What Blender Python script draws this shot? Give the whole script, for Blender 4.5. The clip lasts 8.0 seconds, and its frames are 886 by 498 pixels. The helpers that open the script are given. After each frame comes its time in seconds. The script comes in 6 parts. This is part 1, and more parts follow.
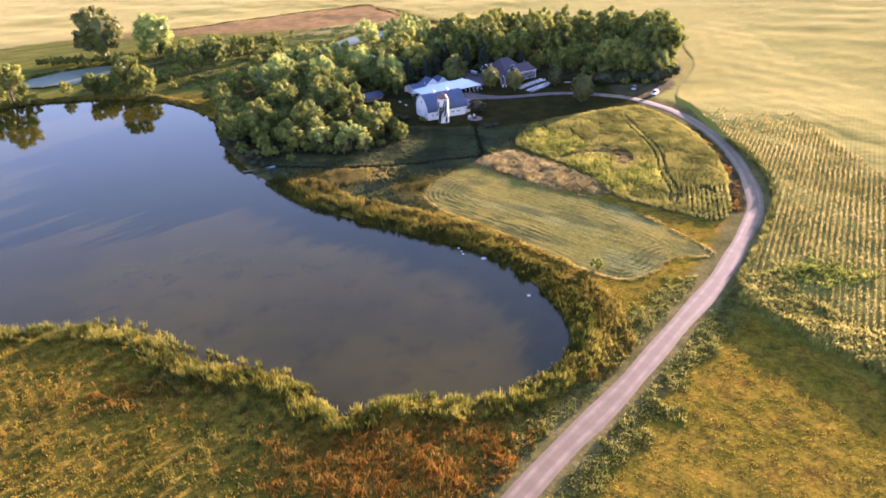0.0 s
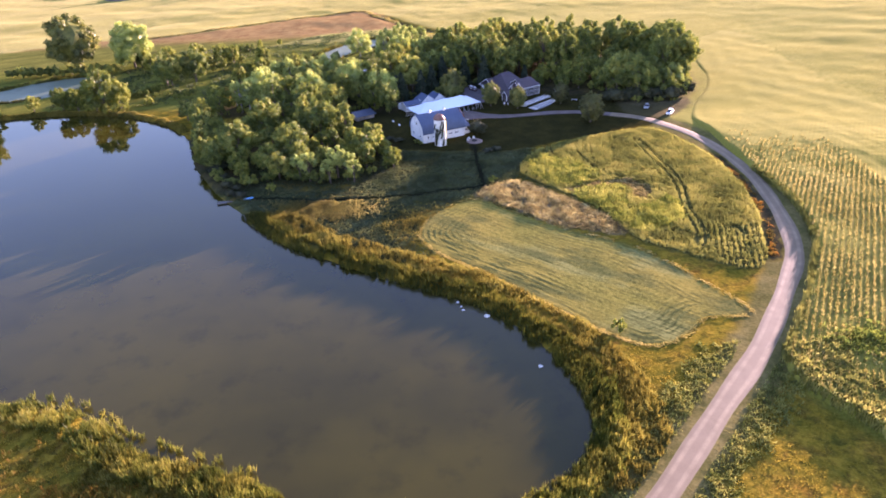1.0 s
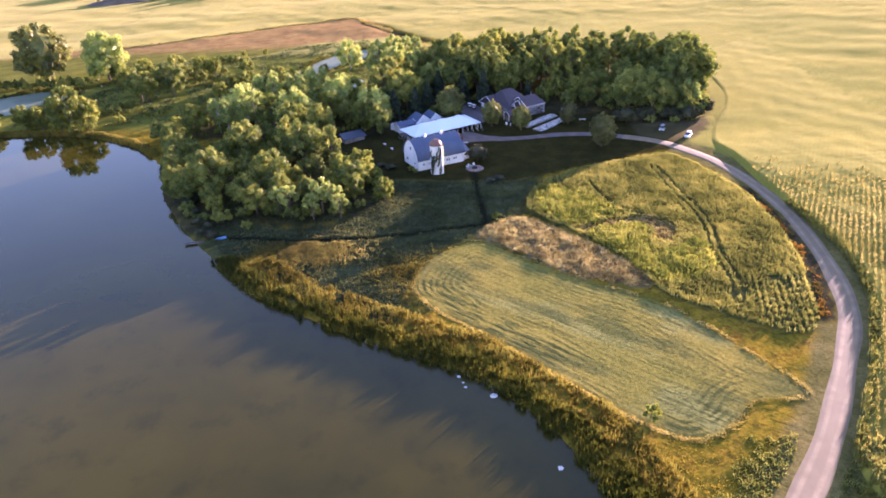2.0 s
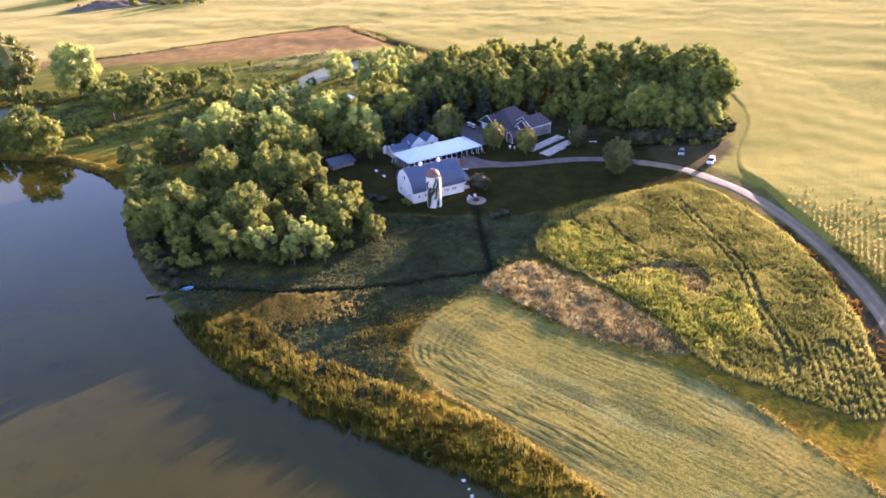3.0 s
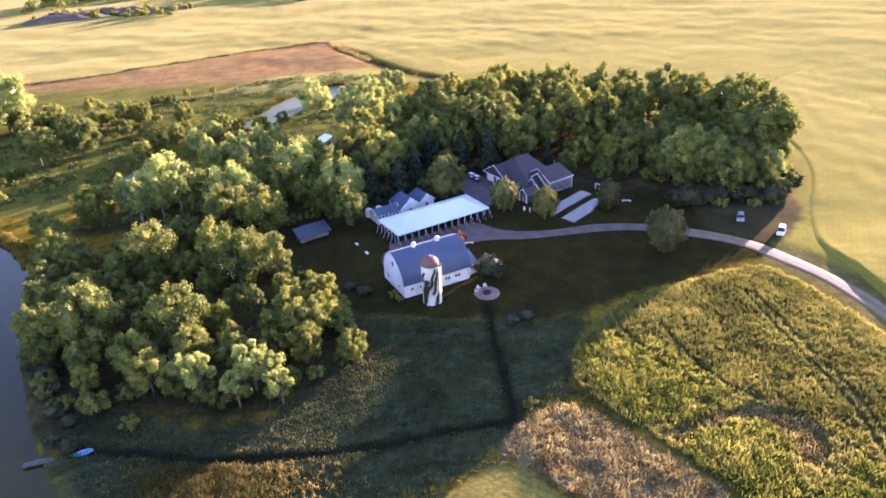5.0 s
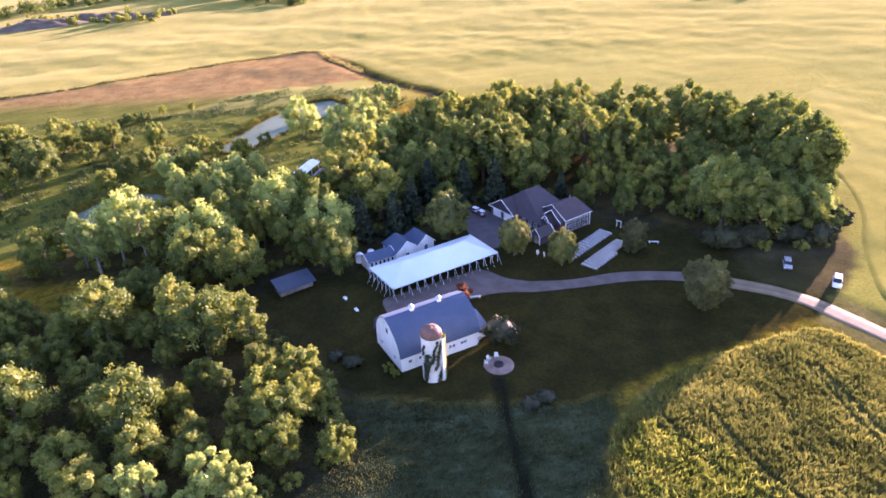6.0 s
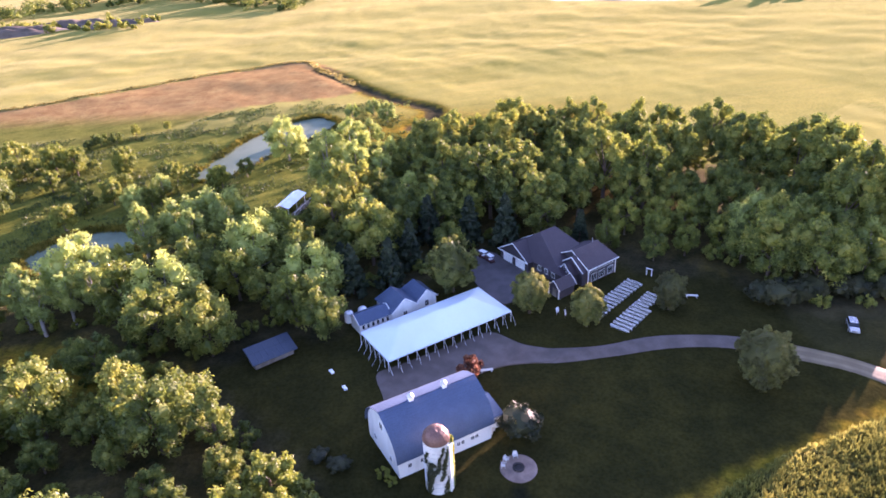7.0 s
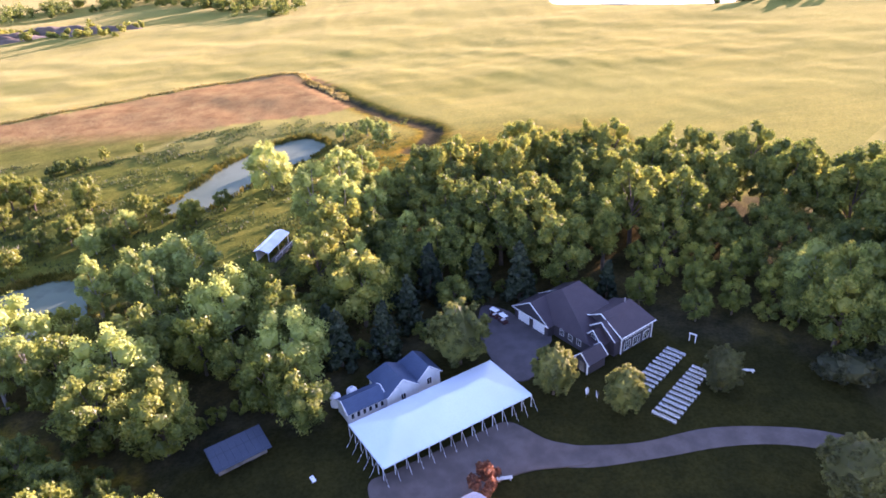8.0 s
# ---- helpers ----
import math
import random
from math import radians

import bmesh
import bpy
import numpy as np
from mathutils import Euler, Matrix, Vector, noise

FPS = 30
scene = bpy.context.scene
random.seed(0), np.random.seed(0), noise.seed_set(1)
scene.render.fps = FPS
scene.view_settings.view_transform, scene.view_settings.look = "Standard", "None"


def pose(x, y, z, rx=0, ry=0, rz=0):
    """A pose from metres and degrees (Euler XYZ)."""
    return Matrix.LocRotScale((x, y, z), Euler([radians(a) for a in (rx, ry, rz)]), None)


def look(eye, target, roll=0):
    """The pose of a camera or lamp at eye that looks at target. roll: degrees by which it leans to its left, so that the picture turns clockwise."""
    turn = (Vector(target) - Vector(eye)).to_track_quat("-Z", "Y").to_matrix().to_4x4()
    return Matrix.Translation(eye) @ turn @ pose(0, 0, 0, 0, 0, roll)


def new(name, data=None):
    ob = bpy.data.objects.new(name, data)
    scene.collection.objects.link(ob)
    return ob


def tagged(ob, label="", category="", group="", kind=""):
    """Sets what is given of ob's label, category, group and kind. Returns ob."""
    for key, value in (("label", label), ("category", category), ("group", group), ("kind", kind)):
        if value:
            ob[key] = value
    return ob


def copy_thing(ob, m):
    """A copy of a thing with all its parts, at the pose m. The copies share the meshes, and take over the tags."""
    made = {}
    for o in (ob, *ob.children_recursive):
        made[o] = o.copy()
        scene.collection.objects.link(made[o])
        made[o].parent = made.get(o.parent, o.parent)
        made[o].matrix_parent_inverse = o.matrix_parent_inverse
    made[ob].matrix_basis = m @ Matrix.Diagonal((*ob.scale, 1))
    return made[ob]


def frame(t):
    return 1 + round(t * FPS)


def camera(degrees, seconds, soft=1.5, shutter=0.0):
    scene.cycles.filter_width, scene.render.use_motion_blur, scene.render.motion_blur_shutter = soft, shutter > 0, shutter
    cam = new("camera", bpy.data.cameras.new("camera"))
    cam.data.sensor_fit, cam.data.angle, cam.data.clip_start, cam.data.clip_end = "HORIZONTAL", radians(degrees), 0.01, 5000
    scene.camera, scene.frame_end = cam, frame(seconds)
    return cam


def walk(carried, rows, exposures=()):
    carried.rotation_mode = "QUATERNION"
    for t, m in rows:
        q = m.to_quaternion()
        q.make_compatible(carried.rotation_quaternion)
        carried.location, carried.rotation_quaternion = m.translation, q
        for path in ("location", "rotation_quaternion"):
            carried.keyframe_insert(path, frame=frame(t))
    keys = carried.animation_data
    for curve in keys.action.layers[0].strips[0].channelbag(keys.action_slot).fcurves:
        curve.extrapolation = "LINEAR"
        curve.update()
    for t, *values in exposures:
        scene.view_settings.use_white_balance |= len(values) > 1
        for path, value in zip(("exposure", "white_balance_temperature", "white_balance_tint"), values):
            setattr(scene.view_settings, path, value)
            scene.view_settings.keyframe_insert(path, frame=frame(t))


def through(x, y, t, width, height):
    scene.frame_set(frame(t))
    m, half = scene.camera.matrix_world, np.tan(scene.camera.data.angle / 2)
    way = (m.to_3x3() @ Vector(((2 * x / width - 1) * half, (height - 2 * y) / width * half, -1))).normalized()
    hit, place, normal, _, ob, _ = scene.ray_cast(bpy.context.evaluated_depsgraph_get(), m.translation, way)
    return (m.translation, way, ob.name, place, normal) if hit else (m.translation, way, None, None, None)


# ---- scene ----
cam = camera(66.0, 8.0, soft=1.7)
# seconds, eye x y z, yaw, pitch, roll
PATH = [
    (0, 2.35, -3.43, 85.88, 1.90, -28.63, -3.10),
    (0.5, 2.18, 9.57, 85.62, 1.72, -28.57, -2.98),
    (1, 1.93, 22.70, 85.35, 1.52, -28.51, -2.88),
    (1.75, 1.43, 42.57, 84.91, 1.18, -28.43, -2.75),
    (2.5, 0.81, 62.58, 84.44, 0.80, -28.35, -2.66),
    (3, 0.35, 75.97, 84.11, 0.54, -28.31, -2.61),
    (3.5, -0.12, 89.39, 83.76, 0.28, -28.26, -2.58),
    (4, -0.59, 102.83, 83.40, 0.01, -28.23, -2.56),
    (4.5, -1.05, 116.28, 83.02, -0.24, -28.19, -2.55),
    (5.25, -1.70, 136.49, 82.43, -0.61, -28.14, -2.57),
    (6, -2.25, 156.73, 81.80, -0.94, -28.11, -2.61),
    (6.5, -2.55, 170.26, 81.36, -1.13, -28.09, -2.66),
    (7, -2.76, 183.82, 80.91, -1.29, -28.07, -2.72),
    (7.5, -2.88, 197.44, 80.44, -1.42, -28.06, -2.80),
    (8, -2.91, 211.13, 79.96, -1.52, -28.05, -2.89),
]
walk(cam, [(t, look((x, y, z), Vector((x, y, z)) + Euler((radians(90 + pitch), 0, radians(yaw))).to_matrix() @ Vector((0, 0, -1)), roll)) for t, x, y, z, yaw, pitch, roll in PATH], [(0, 3.03, 6000, 53), (4, 3.12, 5980, 54), (8, 3.22, 5930, 55)])

# ---- light ----
SUN_TOWARD = Vector((0.68, 0.73, 0.0)).normalized()
SUN_HIGH = radians(7.2)
world = bpy.data.worlds.new("sky")
scene.world = world
world.use_nodes = True
sky = world.node_tree.nodes.new("ShaderNodeTexSky")
sky.sky_type, sky.sun_disc = "NISHITA", False
sky.sun_elevation, sky.sun_rotation = SUN_HIGH, math.atan2(SUN_TOWARD.x, SUN_TOWARD.y)
sky.air_density, sky.dust_density, sky.ozone_density = 1.0, 0.35, 1.7
background = world.node_tree.nodes["Background"]
background.inputs["Strength"].default_value = 0.118
world.node_tree.links.new(sky.outputs["Color"], background.inputs["Color"])
sun_lamp = bpy.data.lights.new("sun", "SUN")
sun_lamp.energy, sun_lamp.angle, sun_lamp.color = 5.0, radians(0.6), (1.0, 0.81, 0.62)
sun_ob = new("sun", sun_lamp)
sun_way = Vector((SUN_TOWARD.x * math.cos(SUN_HIGH), SUN_TOWARD.y * math.cos(SUN_HIGH), math.sin(SUN_HIGH)))
sun_ob.matrix_world = look(sun_way * 400 + Vector((0, 200, 0)), (0, 200, 0))


# ---- materials ----
class Nodes:
    """Short hand for building a node material."""

    def __init__(self, name):
        self.mat = bpy.data.materials.new(name)
        self.mat.use_nodes = True
        self.tree = self.mat.node_tree
        self.tree.nodes.clear()
        self.out = self.tree.nodes.new("ShaderNodeOutputMaterial")

    def add(self, kind, **sets):
        node = self.tree.nodes.new(kind)
        for key, value in sets.items():
            setattr(node, key, value)
        return node

    def link(self, a, b):
        self.tree.links.new(a, b)

    def put(self, socket, value):
        if hasattr(value, "is_linked"):
            self.link(value, socket)
        elif isinstance(value, (tuple, list)) and len(value) == 3 and socket.type == "RGBA":
            socket.default_value = (*value, 1)
        else:
            socket.default_value = value

    def coords(self):
        return self.add("ShaderNodeTexCoord").outputs["Object"]

    def noise(self, scale, detail=4.0, rough=0.55, vector=None, warp=0.0):
        n = self.add("ShaderNodeTexNoise")
        n.inputs["Scale"].default_value, n.inputs["Detail"].default_value = scale, detail
        n.inputs["Roughness"].default_value, n.inputs["Distortion"].default_value = rough, warp
        self.link(vector or self.coords(), n.inputs["Vector"])
        return n.outputs["Fac"]

    def stretched(self, sx, sy, sz, turn=0.0):
        """Places turned by some degrees, then counted by the three rates."""
        m = self.add("ShaderNodeMapping", vector_type="TEXTURE")
        m.inputs["Scale"].default_value, m.inputs["Rotation"].default_value = (1 / sx, 1 / sy, 1 / sz), (0, 0, radians(turn))
        self.link(self.coords(), m.inputs["Vector"])
        return m.outputs["Vector"]

    def ramp(self, fac, *stops):
        r = self.add("ShaderNodeValToRGB")
        while len(r.color_ramp.elements) < len(stops):
            r.color_ramp.elements.new(0.5)
        for e, (at, colour) in zip(r.color_ramp.elements, stops):
            e.position, e.color = at, (*colour, 1)
        self.link(fac, r.inputs["Fac"])
        return r.outputs["Color"]

    def fit(self, value, a, b, c=0.0, d=1.0):
        r = self.add("ShaderNodeMapRange", interpolation_type="SMOOTHSTEP")
        for k, v in zip(("From Min", "From Max", "To Min", "To Max"), (a, b, c, d)):
            r.inputs[k].default_value = v
        self.link(value, r.inputs["Value"])
        return r.outputs["Result"]

    def mix(self, fac, a, b, blend="MIX"):
        m = self.add("ShaderNodeMix", data_type="RGBA", blend_type=blend)
        self.put(m.inputs[0], fac)
        self.put(m.inputs[6], a)
        self.put(m.inputs[7], b)
        return m.outputs[2]

    def maths(self, op, a, b=0.0):
        m = self.add("ShaderNodeMath", operation=op)
        self.put(m.inputs[0], a)
        self.put(m.inputs[1], b)
        return m.outputs[0]

    def attr(self, name):
        return self.add("ShaderNodeAttribute", attribute_name=name).outputs["Fac"]

    def island(self):
        return self.add("ShaderNodeNewGeometry").outputs["Random Per Island"]

    def chance(self):
        return self.add("ShaderNodeObjectInfo").outputs["Random"]

    def bump(self, height, strength=0.5, distance=0.1, under=None):
        b = self.add("ShaderNodeBump")
        b.inputs["Strength"].default_value, b.inputs["Distance"].default_value = strength, distance
        self.link(height, b.inputs["Height"])
        if under:
            self.link(under, b.inputs["Normal"])
        return b.outputs["Normal"]

    def shade(self, colour, rough=0.8, metal=0.0, normal=None, spec=0.5, **more):
        p = self.add("ShaderNodeBsdfPrincipled")
        self.put(p.inputs["Base Color"], colour)
        self.put(p.inputs["Roughness"], rough)
        self.put(p.inputs["Metallic"], metal)
        self.put(p.inputs["Specular IOR Level"], spec)
        for key, value in more.items():
            self.put(p.inputs[key.replace("_", " ")], value)
        if normal:
            self.link(normal, p.inputs["Normal"])
        self.link(p.outputs[0], self.out.inputs["Surface"])
        return self.mat


def plain(name, colour, rough=0.7, metal=0.0, grain=3.0, vary=0.18, relief=0.15, spec=0.4):
    """A surface of one colour with stains and grain."""
    n = Nodes(name)
    big, fine = n.noise(grain * 0.2, 3), n.noise(grain * 6, 5)
    dark = tuple(c * (1 - vary) for c in colour)
    light = tuple(min(1, c * (1 + vary)) for c in colour)
    base = n.mix(n.fit(big, 0.3, 0.7), dark, light)
    base = n.mix(n.fit(fine, 0.35, 0.75, 0, 0.5), base, tuple(c * (1 - 1.6 * vary) for c in colour))
    return n.shade(base, n.fit(fine, 0.2, 0.8, max(0.05, rough - 0.12), min(1, rough + 0.1)), metal, n.bump(fine, relief, 0.02), spec)


def leafy(name, *tones, through=0.5, vary=0.5, patch=0.25):
    """Leaves and blades that let light through: tones run from dark to bright."""
    n = Nodes(name)
    fac = n.maths("ADD", n.maths("MULTIPLY", n.island(), vary), n.maths("MULTIPLY", n.chance(), 0.4))
    fac = n.maths("ADD", fac, n.fit(n.noise(patch, 3), 0.3, 0.7, -0.25, 0.3))
    stops = [(0.08 + 0.84 * i / max(1, len(tones) - 1), c) for i, c in enumerate(tones)]
    col = n.ramp(fac, *stops)
    d, t = n.add("ShaderNodeBsdfDiffuse"), n.add("ShaderNodeBsdfTranslucent")
    g = n.add("ShaderNodeBsdfGlossy")
    g.inputs["Roughness"].default_value = 0.5
    n.link(col, d.inputs["Color"])
    n.link(n.mix(0.5, col, n.mix(1.0, col, (1.0, 0.92, 0.45), "MULTIPLY")), t.inputs["Color"])
    m, m2 = n.add("ShaderNodeMixShader"), n.add("ShaderNodeMixShader")
    m.inputs[0].default_value, m2.inputs[0].default_value = through, 0.02
    n.link(d.outputs[0], m.inputs[1])
    n.link(t.outputs[0], m.inputs[2])
    n.link(m.outputs[0], m2.inputs[1])
    n.link(g.outputs[0], m2.inputs[2])
    n.link(m2.outputs[0], n.out.inputs["Surface"])
    return n.mat


def ground_material():
    n = Nodes("ground")
    big, mid, fine = n.noise(0.02, 4), n.noise(0.13, 5, 0.6), n.noise(1.7, 6, 0.7)
    streak = n.noise(0.05, 4, 0.6, n.stretched(0.35, 1.6, 1, 12))
    clump = n.noise(0.45, 5, 0.65, None, 0.6)
    # rough grass: olive, straw and rust
    base = n.ramp(mid, (0.25, (0.084, 0.073, 0.010)), (0.42, (0.158, 0.120, 0.014)), (0.58, (0.245, 0.162, 0.019)), (0.78, (0.215, 0.100, 0.017)))
    base = n.mix(n.fit(clump, 0.42, 0.66, 0, 0.75), base, n.mix(n.fit(mid, 0.4, 0.6), (0.048, 0.054, 0.011), (0.080, 0.052, 0.014)))
    # wide fields
    field = n.ramp(streak, (0.25, (0.122, 0.127, 0.018)), (0.5, (0.174, 0.166, 0.023)), (0.75, (0.222, 0.196, 0.030)))
    field = n.mix(n.fit(n.noise(0.011, 3), 0.4, 0.62, 0, 0.5), field, (0.150, 0.160, 0.024))
    base = n.mix(n.attr("field"), base, field)
    red = n.ramp(mid, (0.3, (0.20, 0.118, 0.046)), (0.55, (0.285, 0.178, 0.070)), (0.8, (0.33, 0.240, 0.090)))
    red = n.mix(n.fit(clump, 0.56, 0.7, 0, 0.55), red, (0.130, 0.072, 0.036))
    base = n.mix(n.attr("redfield"), base, red)
    # mown meadow: swaths that follow its rim, with dew left in streaks
    line = n.add("ShaderNodeMath", operation="SINE")
    n.link(n.maths("ADD", n.maths("MULTIPLY", n.attr("rim"), 4.0), n.maths("MULTIPLY", n.noise(0.09, 4, 0.6), 9.0)), line.inputs[0])
    swath = n.noise(1.0, 5, 0.7, n.stretched(0.07, 0.8, 1, -40), 0.4)
    outer = n.fit(n.attr("rim"), -17.0, -5.0, 0.12, 1.0)
    rounds = n.maths("MULTIPLY", n.fit(line.outputs[0], -0.6, 0.95), n.maths("MULTIPLY", outer, n.fit(n.noise(0.2, 4), 0.36, 0.6)))
    lines = n.maths("ADD", n.maths("MULTIPLY", rounds, 0.75), n.fit(swath, 0.42, 0.62, 0.0, 0.85))
    lines = n.maths("MULTIPLY", lines, n.fit(n.noise(0.05, 3), 0.34, 0.58, 0.35, 1.0))
    mown = n.mix(n.fit(big, 0.38, 0.62), (0.186, 0.166, 0.038), (0.250, 0.198, 0.046))
    mown = n.mix(n.fit(n.noise(0.05, 4, 0.6, n.stretched(0.5, 1.2, 1, -40)), 0.5, 0.66, 0, 0.55), mown, (0.205, 0.218, 0.088))
    place = n.add("ShaderNodeSeparateXYZ")
    n.link(n.coords(), place.inputs[0])
    across = n.maths("ADD", n.maths("MULTIPLY", place.outputs["X"], 0.67), n.maths("MULTIPLY", place.outputs["Y"], 0.74))
    lines = n.maths("MULTIPLY", lines, n.fit(n.maths("ADD", across, n.maths("MULTIPLY", n.noise(0.06, 3), 14.0)), 134, 158, 1.4, 0.55))
    mown = n.mix(n.fit(n.noise(0.09, 4, 0.6, n.stretched(0.6, 1.3, 1, -40)), 0.5, 0.64, 0, 0.7), mown, (0.088, 0.096, 0.034))
    mown = n.mix(n.maths("MULTIPLY", lines, 0.95), mown, (0.062, 0.072, 0.025))
    base = n.mix(n.attr("meadow"), base, mown)
    # near-black lawn: the shade lying on the grass is put into its colour
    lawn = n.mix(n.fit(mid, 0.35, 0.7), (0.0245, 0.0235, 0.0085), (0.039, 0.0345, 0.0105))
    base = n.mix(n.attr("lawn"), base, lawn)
    # uncut dewy grass of the lakeside flat; its dark teal also holds the wood's shade
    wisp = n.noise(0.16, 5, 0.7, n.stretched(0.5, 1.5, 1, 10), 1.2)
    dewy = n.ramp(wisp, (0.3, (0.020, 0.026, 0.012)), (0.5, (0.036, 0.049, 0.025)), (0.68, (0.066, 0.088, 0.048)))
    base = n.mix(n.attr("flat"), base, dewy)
    marsh = n.ramp(n.noise(0.1, 5, 0.65, n.stretched(0.4, 1.4, 1, 30)), (0.3, (0.050, 0.062, 0.014)), (0.5, (0.108, 0.122, 0.024)), (0.7, (0.168, 0.160, 0.034)))
    base = n.mix(n.attr("marsh"), base, marsh)
    soil = n.mix(n.fit(mid, 0.35, 0.65), (0.030, 0.028, 0.016), (0.066, 0.055, 0.028))
    base = n.mix(n.attr("soil"), base, soil)
    base = n.mix(n.attr("stubble"), base, n.mix(n.fit(mid, 0.35, 0.65), (0.070, 0.072, 0.022), (0.120, 0.108, 0.034)))
    # mown footpath, with the shade of the tall grass beside it painted near-black
    base = n.mix(n.attr("track_shade"), base, (0.013, 0.014, 0.008))
    hay = n.ramp(mid, (0.3, (0.095, 0.075, 0.042)), (0.6, (0.19, 0.155, 0.088)), (0.8, (0.16, 0.138, 0.07)))
    base = n.mix(n.attr("hay"), base, hay)
    verge = n.mix(n.fit(mid, 0.35, 0.65), (0.098, 0.090, 0.028), (0.165, 0.135, 0.048))
    base = n.mix(n.attr("verge"), base, verge)
    base = n.mix(n.fit(fine, 0.35, 0.7, 0.0, 0.7), base, n.mix(1.0, base, (0.42, 0.45, 0.38), "MULTIPLY"))
    rough_fine = n.bump(fine, 0.7, 0.15)
    rows = n.bump(lines, 0.5, 0.12, rough_fine)
    nap = n.maths("MULTIPLY", n.attr("field"), 0.085)
    return n.shade(base, 0.85, 0, n.bump(mid, 0.3, 0.4, rows), 0.0, Sheen_Weight=nap, Sheen_Roughness=0.45, Sheen_Tint=(1.0, 0.88, 0.52))


def water_material(name, murk_a, murk_b, rough=0.03, gloss=0.5):
    n = Nodes(name)
    big, blot = n.noise(0.018, 4, 0.6), n.noise(0.12, 5, 0.65)
    base = n.mix(n.fit(big, 0.35, 0.65), murk_a, murk_b)
    base = n.mix(n.fit(blot, 0.5, 0.72, 0, 0.45), base, tuple(c * 0.5 for c in murk_a))
    wave = n.noise(0.9, 3, 0.5, n.stretched(1, 2.2, 1, 20))
    return n.shade(base, rough, 0, n.bump(wave, 0.025, 0.05), gloss, IOR=1.33)


def gravel_material(name, light, dark, tracks=True):
    n = Nodes(name)
    fine, mid = n.noise(7, 5, 0.7), n.noise(0.35, 4)
    base = n.mix(n.fit(mid, 0.3, 0.7), dark, light)
    if tracks:
        s = n.attr("across")
        rut = n.fit(n.maths("ABSOLUTE", n.maths("SUBTRACT", n.maths("ABSOLUTE", s), 0.45)), 0.06, 0.24)
        base = n.mix(n.maths("MULTIPLY", rut, 0.6), base, tuple(c * 0.72 for c in dark))
        edge = n.fit(n.maths("ADD", n.maths("ABSOLUTE", s), n.maths("MULTIPLY", n.noise(0.6, 4), 0.5)), 1.05, 1.3)
        base = n.mix(edge, base, (0.17, 0.15, 0.05))
    base = n.mix(n.fit(fine, 0.4, 0.7, 0, 0.4), base, tuple(c * 0.6 for c in dark))
    return n.shade(base, 0.85, 0, n.bump(fine, 0.5, 0.05), 0.3)


def shingles(name, dark, light, course=0.2, rough=0.6):
    """Roof courses along the slope, by height, with worn patches."""
    n = Nodes(name)
    split = n.add("ShaderNodeSeparateXYZ")
    n.link(n.coords(), split.inputs[0])
    saw = n.add("ShaderNodeMath", operation="FRACT")
    n.link(n.maths("MULTIPLY", split.outputs["Z"], 1 / course), saw.inputs[0])
    tabs, big = n.noise(4.0, 3, 0.6, n.stretched(1, 1, 3)), n.noise(0.35, 4)
    base = n.mix(n.fit(tabs, 0.3, 0.7), dark, light)
    base = n.mix(n.fit(big, 0.4, 0.75, 0, 0.5), base, tuple(c * 1.25 for c in light))
    base = n.mix(n.fit(saw.outputs[0], 0.0, 0.15, 0.5, 0.0), base, tuple(c * 0.5 for c in dark))
    return n.shade(base, rough, 0, n.bump(saw.outputs[0], 0.4, 0.02, n.bump(tabs, 0.3, 0.02)), 0.4)


def siding(name, colour, board=0.18):
    """White painted boards with weathering."""
    n = Nodes(name)
    split = n.add("ShaderNodeSeparateXYZ")
    n.link(n.coords(), split.inputs[0])
    saw = n.add("ShaderNodeMath", operation="FRACT")
    n.link(n.maths("MULTIPLY", split.outputs["Z"], 1 / board), saw.inputs[0])
    stain = n.noise(0.5, 4, 0.6, n.stretched(1, 1, 0.35))
    base = n.mix(n.fit(stain, 0.45, 0.75, 0, 0.6), colour, tuple(c * 0.72 for c in colour))
    base = n.mix(n.fit(saw.outputs[0], 0.0, 0.12, 0.35, 0.0), base, tuple(c * 0.45 for c in colour))
    return n.shade(base, 0.55, 0, n.bump(saw.outputs[0], 0.5, 0.02), 0.4)


GROUND = ground_material()
WATER = water_material("murky_water", (0.026, 0.0235, 0.0035), (0.041, 0.0355, 0.0045), 0.03, 0.4)
POND_WATER = water_material("duckweed_water", (0.10, 0.13, 0.085), (0.145, 0.175, 0.115), 0.5, 0.1)
FAR_WATER = water_material("open_water", (0.05, 0.06, 0.06), (0.07, 0.08, 0.08), 0.2)
GRAVEL = gravel_material("pink_gravel", (0.245, 0.185, 0.108), (0.175, 0.13, 0.075))
YARD_GRAVEL = gravel_material("grey_gravel", (0.128, 0.100, 0.086), (0.085, 0.066, 0.057), False)
ASPHALT = gravel_material("worn_asphalt", (0.098, 0.084, 0.084), (0.066, 0.057, 0.058), False)
BARK = plain("bark", (0.12, 0.09, 0.065), 0.9, 0, 2, 0.35, 0.6)
PALE_BARK = plain("pale_bark", (0.30, 0.27, 0.23), 0.9, 0, 2, 0.3, 0.5)
LEAF_DARK = leafy("wood_leaves", (0.067, 0.096, 0.020), (0.146, 0.180, 0.034), (0.246, 0.261, 0.047), (0.355, 0.336, 0.068), vary=0.3)
# for plants out of the sun: their shade is put into these tones
LEAF_SHADE_DARK = leafy("shade_darkened_leaves", (0.020, 0.025, 0.012), (0.036, 0.040, 0.016), (0.060, 0.060, 0.022), through=0.2, vary=0.3)
